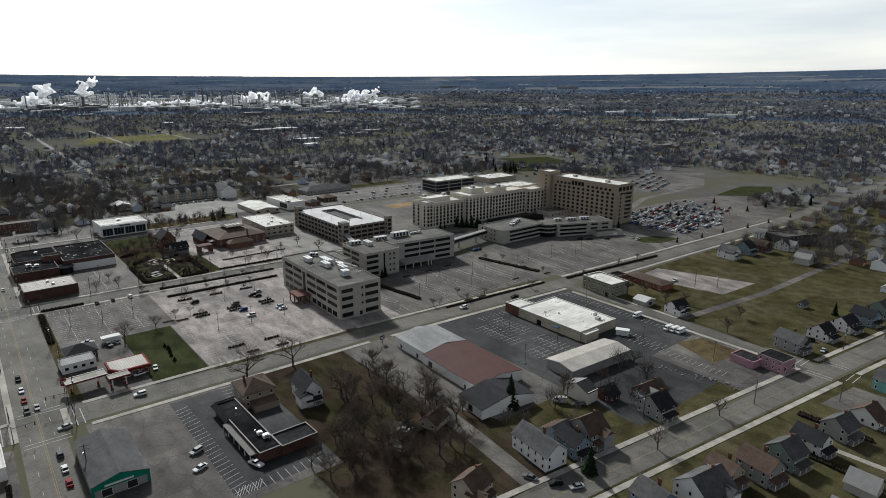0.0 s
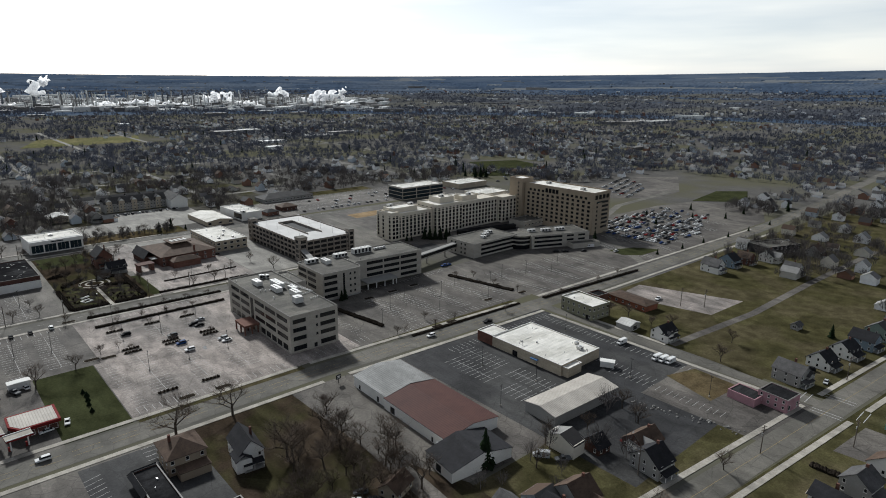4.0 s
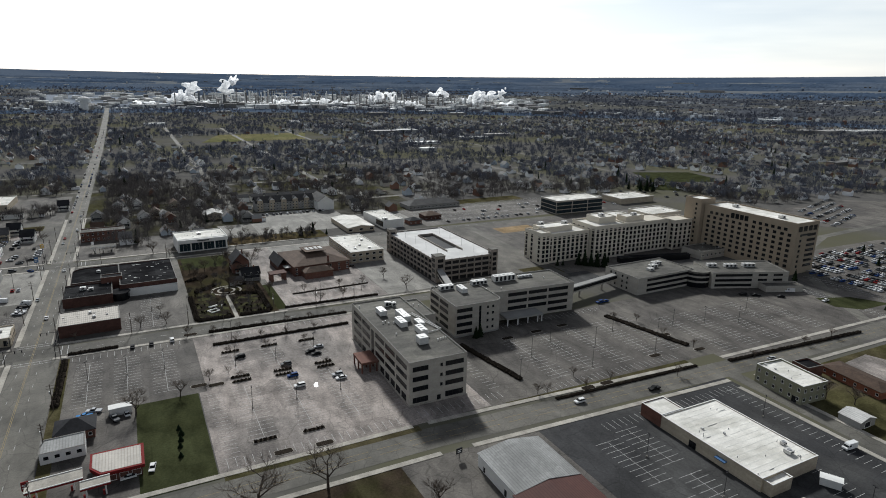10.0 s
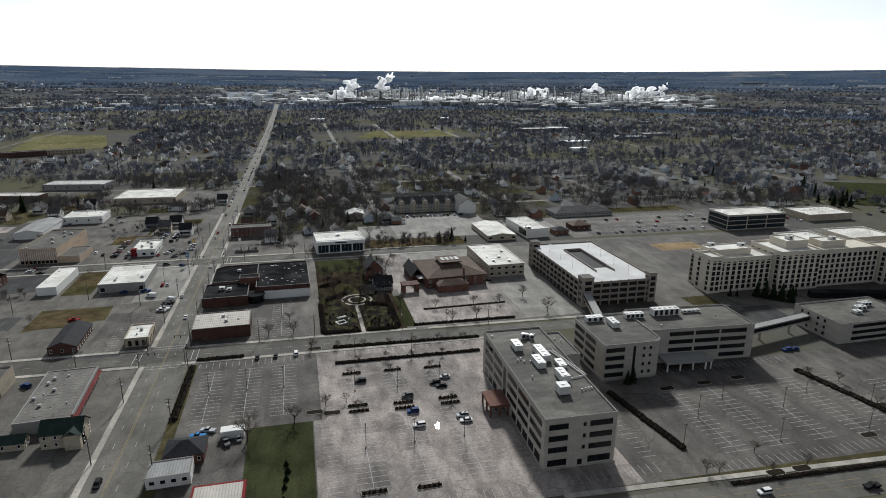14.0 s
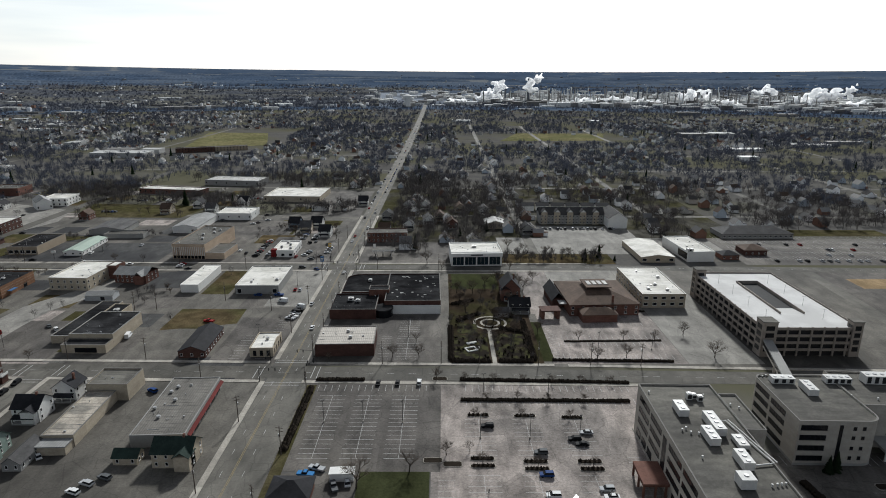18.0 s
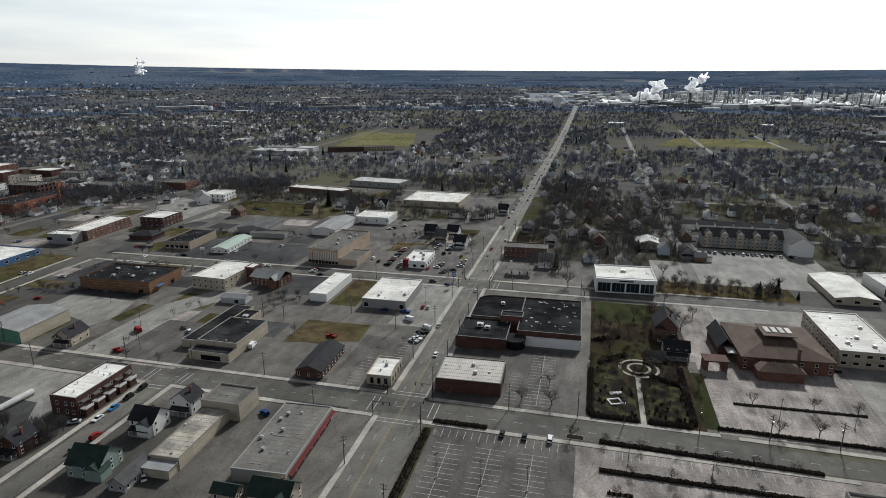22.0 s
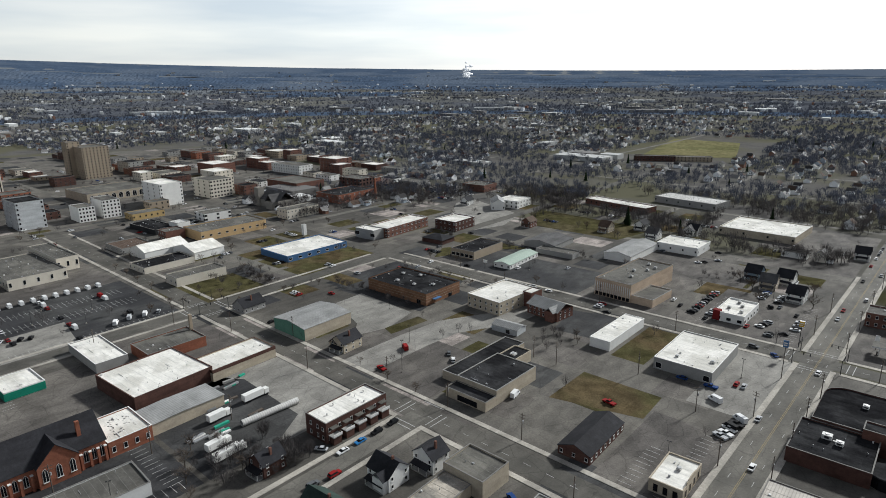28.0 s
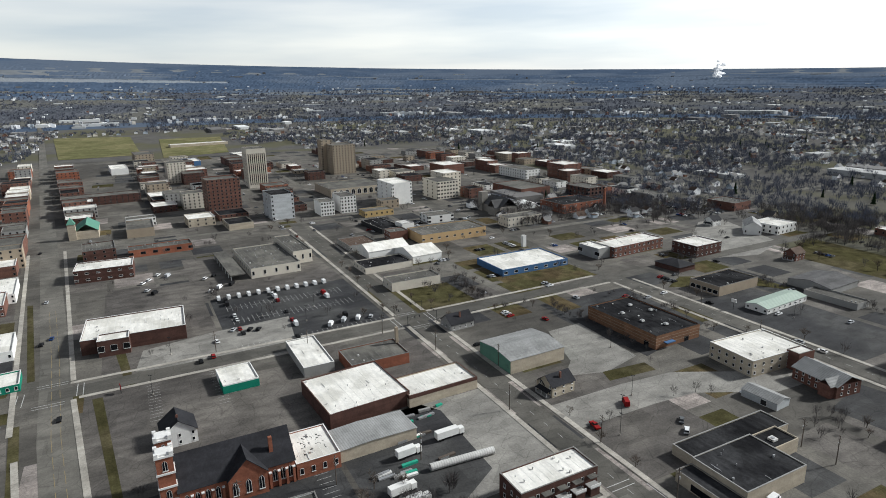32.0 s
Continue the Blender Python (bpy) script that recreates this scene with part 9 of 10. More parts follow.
for az, r, w, d in ((62, 1900, 120, 40), (64, 1950, 160, 40), (60, 1850, 60, 40), (24, 1380, 60, 30), (26, 1420, 50, 34), (-80, 1900, 120, 40), (-78, 1950, 90, 30), (-76, 1850, 60, 30), (-60, 2300, 90, 40), (-57, 2350, 60, 30), (-49, 1280, 60, 26)):
    x, y, z = polar(az, r)
    q.box(x - w / 2, y - d / 2, z - 2, x + w / 2, y + d / 2, z + 7)
for x, y, w, d in ((-432, 826, 84, 34), (-452, 866, 44, 30), (-404, 868, 30, 22)):
    q.box(x - w / 2, y - d / 2, 0, x + w / 2, y + d / 2, 7)
for k in range(430):
    az, r = rng.uniform(-100, 84), 2150 + 2300 * rng.random() ** 1.5
    if -5 < az < 38 and r < 3050:
        continue
    x, y, z = polar(az, r)
    w, d = (rng.uniform(40, 130), rng.uniform(15, 30)) if rng.random() < 0.1 else (rng.uniform(9, 26), rng.uniform(9, 16))
    c, n2 = math.cos(math.radians(az)), math.sin(math.radians(az))
    q.prism([(x + a * c + b * n2, y - a * n2 + b * c) for a, b in ((-w / 2, -d / 2), (w / 2, -d / 2), (w / 2, d / 2), (-w / 2, d / 2))], z - 2, z + rng.uniform(8, 12))
solid("far_sheds", q, M_INDROOF, "pale flat roofs of far sheds and stores", "sheds", kind="stuff")


def twig_field(name, pts, hs, n, label, thin, m=None):
    """Bare crowns as bundles of thin upward blades, one joined mesh."""
    N = len(pts)
    P = np.repeat(np.asarray(pts, np.float64), n, 0)
    H = np.repeat(np.asarray(hs, np.float64), n)[:, None]
    az = rng.uniform(0, 2 * np.pi, N * n)
    up = rng.uniform(-0.25, 1.0, N * n)
    rad = np.sqrt(np.clip(1 - up * up, 0, 1))
    D = np.stack([np.cos(az) * rad, np.sin(az) * rad, up], 1)
    end = P + np.array([0, 0, 0.56]) * H + D * np.array([0.42, 0.42, 0.44]) * H * rng.uniform(0.6, 1.08, (N * n, 1))
    root = P + np.array([0, 0, 1.0]) * H * rng.uniform(0.2, 0.6, (N * n, 1)) + D * np.array([.16, .16, 0]) * H
    side = np.cross(D, rng.normal(size=(N * n, 3)))
    side /= np.linalg.norm(side, axis=1)[:, None] + 1e-9
    side *= H * thin * rng.uniform(0.6, 1.5, (N * n, 1))
    V = np.stack([root + side, end, root - side], 1).reshape(-1, 3)
    trunk = np.zeros((N, 3, 3))
    P0, H0 = np.asarray(pts, np.float64), np.asarray(hs, np.float64)
    trunk[:, 0] = P0 + np.stack([H0 * .025, H0 * 0, H0 * 0 - .5], 1)
    trunk[:, 1] = P0 + np.stack([-H0 * .025, H0 * 0, H0 * 0 - .5], 1)
    trunk[:, 2] = P0 + np.stack([H0 * 0, H0 * 0, H0 * .6], 1)
    V = np.concatenate([V, trunk.reshape(-1, 3)])
    me = bpy.data.meshes.new(name)
    nq, nt = N * n, N
    me.vertices.add(len(V))
    me.vertices.foreach_set("co", V.ravel().astype(np.float32))
    me.loops.add(nq * 3 + nt * 3)
    me.loops.foreach_set("vertex_index", np.arange(nq * 3 + nt * 3, dtype=np.int32))
    me.polygons.add(nq + nt)
    me.polygons.foreach_set("loop_start", (np.arange(nq + nt) * 3).astype(np.int32))
    me.materials.append(m or M_HAZEWOODS)
    me.update(calc_edges=True)
    me.validate()
    return solid(name, me, None, label, "woods", kind="stuff")


def scatter(r0, r1, count, keep, hi=79):
    out, hs = [], []
    while len(out) < count:
        r, az = math.sqrt(rng.uniform(r0 * r0, r1 * r1)), rng.uniform(-101, hi)
        x, y = 20 + r * math.sin(math.radians(az)), -100 + r * math.cos(math.radians(az))
        if clear(x, y) or not keep(x, y):
            continue
        out.append((x, y, terrain(x, y)))
        hs.append(rng.uniform(7, 16))
    return out, hs


dens = lambda x, y: noise.noise(Vector((x * 0.015, y * 0.015, 7.0))) + 0.5 * noise.noise(Vector((x * 0.003, y * 0.003, 2.0))) + rng.uniform(-0.45, 0.45) > 0.0
a, b = scatter(60, 750, 3900, lambda x, y: y > -330 and dens(x, y), 112)
twig_field("near_woods", a, [h * 0.9 for h in b], 92, "many bare trees among the nearer houses", 0.0075, M_WOODSNEAR)
# small street trees and scrub between the downtown lots
a = []
for x0, y0, x1, y1, n in ((-331, 170, -290, 178, 46), (-330, 150, -296, 166, 10), (-262, 197, -240, 204, 9), (-262, 240, -190, 256, 22), (-240, 196, -186, 203, 12), (-272, 136, -270, 190, 7),
                          (-114, 199, -98, 224, 9), (-232, 332, -212, 346, 12), (-300, 330, -268, 346, 14), (-96, 352, -70, 384, 10), (-170, 345, -158, 352, 6), (-404, 28, -376, 34, 8), (-190, -22, -136, -16, 8)):
    a += [(rng.uniform(x0, x1), rng.uniform(y0, y1), 0.0) for k in range(n)]
twig_field("street_trees", a, rng.uniform(3.0, 6.5, len(a)), 90, "small bare street trees and scrub between lots", 0.0085, M_WOODSNEAR)
# from here outwards the trees carry painted blue haze in their colour
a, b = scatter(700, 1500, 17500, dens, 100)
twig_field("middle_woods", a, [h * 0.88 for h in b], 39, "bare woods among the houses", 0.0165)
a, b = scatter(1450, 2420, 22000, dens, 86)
twig_field("far_woods", a, [h * 0.95 for h in b], 15, "bare woods towards the horizon, tinted blue-grey for haze", 0.045)

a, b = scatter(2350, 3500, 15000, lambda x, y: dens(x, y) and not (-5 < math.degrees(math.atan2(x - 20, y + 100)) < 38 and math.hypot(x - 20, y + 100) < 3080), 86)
twig_field("horizon_trees", a, [h * 1.25 for h in b], 9, "bare woods below the horizon, tinted blue-grey for haze", 0.075, M_HAZEWOODS)
q = Geo()
for k in range(1500):
    az, r = rng.uniform(-101, 84), 2200 + 1500 * rng.random() ** 1.5
    if -5 < az < 38 and r < 3050 or noise.noise(Vector((az * 0.15, r * 0.003, 9.0))) < -0.05:
        continue
    x, y, z = polar(az, r)
    w, d = rng.uniform(6, 11), rng.uniform(6, 11)
    q.box(x - w / 2, y - d / 2, z, x + w / 2, y + d / 2, z + rng.uniform(8.5, 12))
solid("horizon_houses", q, M_HOUSEWALL, "pale specks of far houses among woods", "houses", kind="stuff")

# the closed canopy of the last woods, broken by pale fields, with haze put into their blue tones
AZS = np.radians(np.arange(-106, 92, 0.15))
RS = 2250.0 * np.exp(np.arange(0, math.log(4850 / 2250.0), 0.008))
V, mask = [], []
for r in RS:
    for az in AZS:
        x, y = 20 + r * math.sin(az), -100 + r * math.cos(az)
        deg = math.degrees(az)
        f = noise.noise(Vector((deg * 0.05, r * 0.010, 1.7))) + 0.6 * noise.noise(Vector((deg * 0.14, r * 0.024, 5.0)))
        works = -5 < deg < 38 and r < 3050
        open_land = works or f > (0.46 if r < 2900 else 0.20)
        lake = deg < -80 and 3850 < r < 4180 - (deg + 106) * 8
        open_land = open_land or lake
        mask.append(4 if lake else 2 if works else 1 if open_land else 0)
        V.append((x, y, terrain(x, y) + (0.6 if open_land else 7 + 3 * noise.noise(Vector((x * 0.01, y * 0.01, 2.0))) + rng.uniform(-1.6, 1.6)) * min(1.0, (r - 2240) / 260) * min(1.0, max(0.2, (4700 - r) / 500)))) 
na, nr = len(AZS), len(RS)
F, MI = [], []
for i in range(nr - 1):
    for j in range(na - 1):
        k = i * na + j
        F.append((k, k + na, k + na + 1, k + 1))
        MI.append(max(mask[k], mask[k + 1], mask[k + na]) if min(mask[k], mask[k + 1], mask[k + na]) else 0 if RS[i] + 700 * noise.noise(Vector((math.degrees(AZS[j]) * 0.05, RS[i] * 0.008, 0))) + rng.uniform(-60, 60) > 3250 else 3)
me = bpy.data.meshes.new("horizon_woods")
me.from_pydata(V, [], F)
for m in (M_HAZEHORIZON, M_HAZEFIELD, M_HAZEWORKS, M_HAZECANOPY, M_WATER):
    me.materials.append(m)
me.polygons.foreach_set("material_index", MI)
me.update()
solid("horizon_woods", me, None, "dark woods and pale fields along the horizon, tinted blue-grey for haze", "woods", kind="stuff")
a, b = scatter(300, 1500, 180, lambda x, y: True)
q = Geo()
for (x, y, z), h in zip(a, b):
    for k in range(4):
        q.tube((x, y, z + h * (.08 + .2 * k)), (x, y, z + h * (.42 + .19 * k)), h * .2 * (1 - k * .2), 0.05, 7, cap=False)
solid("far_conifers", q, M_CONIFER, "scattered dark conifers among the houses", "trees", kind="stuff")

# street and yard trees between the downtown blocks
a, b = [], []
while len(a) < 420:
    x, y = rng.uniform(-1000, -14), rng.uniform(-30, 560)
    if x > -300 and y < 126 or abs(y - 268) < 8 or abs(y - 122) < 8 or abs(x + 284) < 8 or any(abs(x - c) < w / 2 + 2 and abs(y - e) < d / 2 + 2 for c, e, w, d in PLACED):
        continue
    if x > -300 and rng.random() < 0.55:
        continue
    a.append((x, y, 0.0))
    b.append(rng.uniform(4, 9))
c2, d2 = [], []
for k in range(70):
    x, y = rng.uniform(66, 108), rng.uniform(132, 252)
    if not (70 < x < 96 and y > 226) and rng.random() < 0.9:
        c2.append((x, y, 0.0))
        d2.append(rng.uniform(2.5, 7.5))
for k in range(60):
    c2.append((rng.uniform(100, 172), rng.uniform(277, 300), 0.0))
    d2.append(rng.uniform(4, 9))
for k in range(46):
    c2.append((rng.uniform(-146, -117), rng.uniform(46, 76), 0.0))
    d2.append(rng.uniform(3, 9))
twig_field("garden_thicket", c2, d2, 120, "dark bare thicket of small garden trees", 0.008, M_WOODSNEAR)
twig_field("street_trees", a, b, 60, "small bare trees along the downtown streets", 0.009, M_WOODSNEAR)

# ---- cars, vans and trucks ----
PAINTS = {"white": (0.72, 0.72, 0.71), "silver": (0.42, 0.43, 0.44), "black": (0.012, 0.012, 0.013), "grey": (0.11, 0.115, 0.12), "blue": (0.015, 0.05, 0.17), "red": (0.25, 0.012, 0.012), "sky_blue": (0.03, 0.18, 0.42), "orange": (0.42, 0.09, 0.02)}
CAR_PAINT = {k: mat("car_paint_" + k, v, tuple(c * 0.85 for c in v), rough=0.7, scale=0.5, fine=2.0) for k, v in PAINTS.items()}
CARS = {}


def profile(q, pts, w, mi=0, w_top=None):
    """A side outline (length, height) drawn out to a width; the top may be narrower."""
    zmax = max(p[1] for p in pts)
    zmin = min(p[1] for p in pts)
    wt = w_top or w

    def half(z):
        return (w + (wt - w) * (z - zmin) / (zmax - zmin)) / 2

    n, k = len(pts), len(q.v)
    q.v += [(-half(z), y, z) for y, z in pts] + [(half(z), y, z) for y, z in pts]
    q.f += [tuple(range(k, k + n)), tuple(range(k + 2 * n - 1, k + n - 1, -1))]
    q.m += [mi, mi]
    for a in range(n):
        b = (a + 1) % n
        q.f.append((k + b, k + a, k + n + a, k + n + b))
        q.m.append(mi)


def car_parts(kind):
    body, cabin, roof = Geo(), Geo(), Geo()
    if kind == "van":
        profile(body, [(-2.9, .35), (2.6, .35), (2.9, .6), (2.85, 1.05), (2.2, 1.25), (1.55, 2.35), (1.2, 2.5), (-2.9, 2.5)], 2.0, w_top=1.8)
        profile(cabin, [(2.22, 1.27), (1.56, 2.3), (1.5, 2.3), (1.5, 1.27)], 1.86, w_top=1.7)
        cabin.box(-1.0, 0.55, 1.35, 1.0, 1.45, 1.95)
        wheel = (1.85, -1.9, 0.36, 0.92)
    elif kind == "pickup":
        profile(body, [(-2.8, .45), (2.5, .45), (2.8, .65), (2.75, 1.0), (1.2, 1.1), (-.6, 1.1), (-2.8, 1.1)], 1.95)
        profile(cabin, [(1.3, 1.1), (.5, 1.75), (-.55, 1.75), (-.7, 1.1)], 1.8, w_top=1.45)
        profile(roof, [(.55, 1.75), (.5, 1.82), (-.55, 1.82), (-.6, 1.75)], 1.5)
        wheel = (1.75, -1.7, 0.4, 0.9)
    elif kind == "suv":
        profile(body, [(-2.3, .4), (2.2, .4), (2.35, .65), (2.3, .95), (1.1, 1.08), (-2.3, 1.08), (-2.4, .7)], 1.9, w_top=1.84)
        profile(cabin, [(1.15, 1.08), (.45, 1.66), (-2.0, 1.66), (-2.28, 1.08)], 1.76, w_top=1.4)
        profile(roof, [(.5, 1.66), (.4, 1.73), (-1.95, 1.73), (-2.05, 1.66)], 1.44)
        wheel = (1.45, -1.45, 0.36, 0.86)
    else:
        profile(body, [(-2.3, .35), (2.2, .35), (2.35, .55), (2.3, .78), (1.05, .92), (-1.6, .95), (-2.35, .9), (-2.4, .55)], 1.8, w_top=1.74)
        profile(cabin, [(1.15, .92), (.35, 1.4), (-1.05, 1.42), (-1.85, .94)], 1.66, w_top=1.25)
        profile(roof, [(.4, 1.4), (.3, 1.46), (-1.0, 1.47), (-1.1, 1.41)], 1.3)
        wheel = (1.4, -1.4, 0.32, 0.8)
    wh = Geo().tube((-0.11, 0, 0), (0.11, 0, 0), wheel[2], wheel[2], 10)
    return body, cabin, roof, wh, wheel


def car(x, y, rot, colour="white", kind="sedan", state="parked", group="cars"):
    """rot 0 points the bonnet to +y."""
    key = (kind, colour)
    at = pose(x, y, 0.04, 0, 0, rot)
    if key in CARS:
        return copy_thing(CARS[key], at)
    body, cabin, roof, wh, (fr, rr, r, half) = car_parts(kind)
    word = {"van": "cargo van", "pickup": "pickup truck", "suv": "sport utility car", "sedan": "saloon car"}[kind]
    e = thing(kind if kind in ("van", "pickup") else "car", "%s %s standing on the asphalt" % (colour.replace("_", " "), word), "van" if kind == "van" else "car", 0, 0, 0, 0, group)
    part("body", body, CAR_PAINT[colour], e)
    part("cabin", cabin, M_CARGLASS, e)
    if roof.v:
        part("roof", roof, CAR_PAINT[colour], e)
    wm = wh.mesh("wheel", M_TYRE)
    for sx in (-1, 1):
        for yy in (fr, rr):
            part("wheel", wm, None, e, at=(sx * half, yy, r))
    e.matrix_basis = at
    CARS[key] = e
    return e


K = "sedan"
for x, y, r, c, k in ((79, 77, 90, "black", "suv"), (109, 69, 90, "black", "suv"), (96, 61, 90, "grey", "suv"), (114, 73, 90, "silver", K), (111, 66, 90, "black", K), (96, 49, 90, "blue", "suv"), (96.5, 39, 90, "white", "suv"), (113.5, 42, 90, "silver", "suv"), (114, 38.5, 90, "white", K), (36, 109, 0, "black", K), (44, 109, 0, "black", K), (53, 109.5, 0, "white", "suv"), (33, 45, 10, "white", K), (29, 43, 20, "grey", "pickup"), (19, 49, 80, "sky_blue", "pickup"), (22, 52, 70, "silver", "pickup"), (40, 5, 170, "white", K), (33, 3, 95, "white", K),
                      (-7.5, 28, 180, "black", "suv"), (-7.5, 16, 180, "white", K), (-7.5, 6, 180, "red", K), (-7.5, -4, 180, "grey", "suv"), (-4.2, -3, 180, "silver", K), (29, -16, 90, "white", "suv"), (2, -25, 100, "silver", K), (-2, -43, 0, "grey", "suv"), (-2, -53, 0, "white", K), (-2, -62, 0, "red", K), (34, -69, 110, "silver", "suv"), (32, -79, 110, "white", K), (47, -88, 20, "white", "pickup"), (88, -110, 30, "silver", "suv"), (96, -101, 40, "white", K), (100, -104, 30, "black", "suv"), (99, -98, 60, "grey", K), (134, -96, 80, "white", "van"), (116, -155, 60, "black", "suv"), (120, -160, 70, "silver", K), (112, -148, 20, "grey", K), (186, -136, 70, "red", K), (156, -122, 40, "silver", "van"), (160, -128, 60, "grey", "pickup"),
                      (258.6, -87.4, 85, "white", "van"), (255.6, -107.7, 85, "white", "van"), (256.2, -110.7, 85, "white", "van"), (256.9, -113.7, 85, "white", "van"), (330, -66, 100, "white", "pickup"), (290, -167, 100, "silver", K), (298, -158, 20, "black", "suv"),
                      (193, -21, 90, "white", "suv"), (228, -26, 90, "black", "pickup"), (292, -33, 90, "white", K), (300, -28, 270, "silver", K), (372, 34, 60, "black", "pickup"), (366, 38, 60, "black", "suv"), (384, 26, 60, "black", K), (398, 30, 60, "white", "van"), (277, 64, 90, "blue", "suv"), (281, 64, 90, "blue", K), (402, 10, 90, "white", K),
                      (-3, 166, 0, "white", K), (-1, 255, 0, "white", K), (-6.5, 330, 180, "silver", K), (-6.5, 346, 180, "red", K), (0.5, 372, 0, "white", "suv"), (-6.5, 410, 180, "black", K), (0.5, 430, 0, "silver", K), (-10, 199, 0, "silver", K), (-16, 181, 70, "white", "pickup"), (-16, 185, 70, "white", "pickup"), (-15, 190, 70, "black", "pickup"), (-15, 194, 60, "white", "van"), (-32, 213, 90, "blue", "pickup"), (-44, 213, 90, "blue", K), (-90, 155, 10, "white", "van"), (-58, 174, 80, "red", "pickup"),
                      (-113, 92, 180, "sky_blue", K), (-113, 84, 180, "white", K), (-113, 100, 180, "black", "suv"), (-113, 108, 180, "black", "suv"), (-120, 80, 120, "silver", K), (-106, 66, 0, "grey", "suv"), (-105, 74, 0, "red", "suv"), (-156, 158, 60, "red", "van"), (-149, 136, 80, "red", "pickup"), (-136, 167, 40, "grey", K), (-130, 163, 40, "white", "suv"), (-72, 58, 40, "white", K), (-66, 62, 40, "grey", "suv"), (-54, 102, 60, "blue", "suv"), (-50, 40, 70, "white", "suv"), (-48, 44, 70, "silver", "suv"), (-44, 47, 70, "grey", "suv"),
                      (-118, 172, 60, "white", K), (-117, 175.5, 60, "white", K), (-116, 179, 60, "silver", K), (-115, 182.5, 60, "white", K), (-104, 262, 90, "black", K), (-30, 266, 270, "grey", "suv"), (-20, 262, 40, "blue", K),
                      (-290, 60, 90, "black", "suv"), (-304, 22, 100, "white", K), (-312, 40, 60, "black", "suv"), (-310, 44, 60, "black", "suv"), (-316, 32, 60, "silver", K), (-283, 12, 90, "black", "suv"), (-286, 18, 90, "red", "suv"), (-255, -44, 90, "black", K), (-345, -58, 85, "black", "suv"), (-352, -54, 85, "blue", K), (-560, -78, 85, "black", K), (-420, -62, 85, "silver", K),
                      (-60, 288, 0, "black", K), (-60, 295, 90, "silver", "suv"), (-60, 302, 90, "white", K), (-20, 300, 90, "white", K), (-20, 306, 90, "silver", K), (-20, 312, 90, "white", "suv"), (-24, 322, 0, "black", K), (-34, 330, 0, "grey", K), (-40, 290, 0, "red", K)):
    car(x, y, r, c, k)
for k in range(11):
    car(-69 + (k % 2) * 0.3, 292 + k * 3.9, 90, ("black", "grey", "black", "red", "silver", "black")[k % 6], ("suv", K)[k % 2])
for x, y, r, c, k in ((-38, 327, 30, "black", "suv"), (-23, 291, 90, "black", K), (-35, 294, 80, "white", K), (-34, 298, 80, "black", K), (-33, 302, 80, "silver", "suv"), (-99, 387, 90, "white", K), (-96, 391, 90, "black", K), (-90, 400, 90, "silver", K), (-27, 203, 70, "white", "van"), (-16, 186, 70, "black", "van"), (-17, 178, 70, "silver", "pickup"),
                      (-240, -68, 5, "black", "suv"), (-240, -74, 5, "silver", K), (-240, -79, 5, "black", K), (-240, -84, 5, "black", "suv"), (-252, -78, 5, "white", K)):
    car(x, y, r, c, k)
rnd = random.Random(31)
for k in range(9):
    for row, yy in enumerate((36, 64, 92)):
        if rnd.random() < 0.62:
            car(-366 + k * 7.2 + row, yy + rnd.uniform(-1, 1), 90 + rnd.uniform(-4, 4), rnd.choice(("white", "white", "silver", "white", "red", "black")), rnd.choice(("van", "suv", "sedan", "van")), group="vehicles of the van lot")
for k in range(12):
    car(-371, 32 + k * 6.0, 90, "white", "van", group="vehicles of the van lot")
for x, y in ((-395, 36), (-398, 44), (-390, 30), (-420, 30), (-424, 36), (-440, 8), (-446, 2), (-430, -8), (-436, -4), (-412, -6), (-404, -2), (-298, 96), (-297, 103), (-299, 88), (-297, 80)):
    car(x, y, 60, rnd.choice(("white", "white", "black", "silver")), rnd.choice(("van", "suv")), group="vehicles of the van lot")
for k in range(7):
    car(-238 - k * 3.4, -66 + (k % 2) * 0.4, 5, rnd.choice(("black", "silver", "white", "grey")), rnd.choice(("suv", "sedan")))
for k in range(20):
    car(145 + k * 3.1, 372 + (k % 2), 0, rnd.choice(("white", "silver", "black", "grey", "red")), rnd.choice(("suv", "sedan"))) if rnd.random() < 0.75 else None
# the many cars of the far hospital lots
q = Geo()
cols = [CAR_PAINT[c] for c in ("white", "silver", "black", "grey", "blue", "red")]
rng2 = random.Random(77)


def far_car(x, y, turn):
    mi = rng2.choice((0, 0, 0, 1, 1, 1, 1, 2, 2, 2, 3, 3, 3, 0, 1, 2, 3, 4, 5))
    c, s = math.cos(turn), math.sin(turn)
    for (a0, b0, z0, a1, b1, z1, m) in ((-.9, -2.2, .3, .9, 2.2, .95, mi), (-.75, -1.6, .95, .75, 0.9, 1.5, 6)):
        p = [(a0, b0), (a1, b0), (a1, b1), (a0, b1)]
        t = 0.8 if m == 6 else 1.0
        k = len(q.v)
        q.v += [(x + c * u - s * v, y + s * u + c * v, z0) for u, v in p] + [(x + (c * u - s * v) * t, y + (s * u + c * v) * t, z1) for u, v in p]
        for f in ((0, 1, 5, 4), (1, 2, 6, 5), (2, 3, 7, 6), (3, 0, 4, 7)):
            q.f.append(tuple(k + i for i in f))
            q.m.append(m)
        q.f.append((k + 4, k + 5, k + 6, k + 7))
        q.m.append(mi)


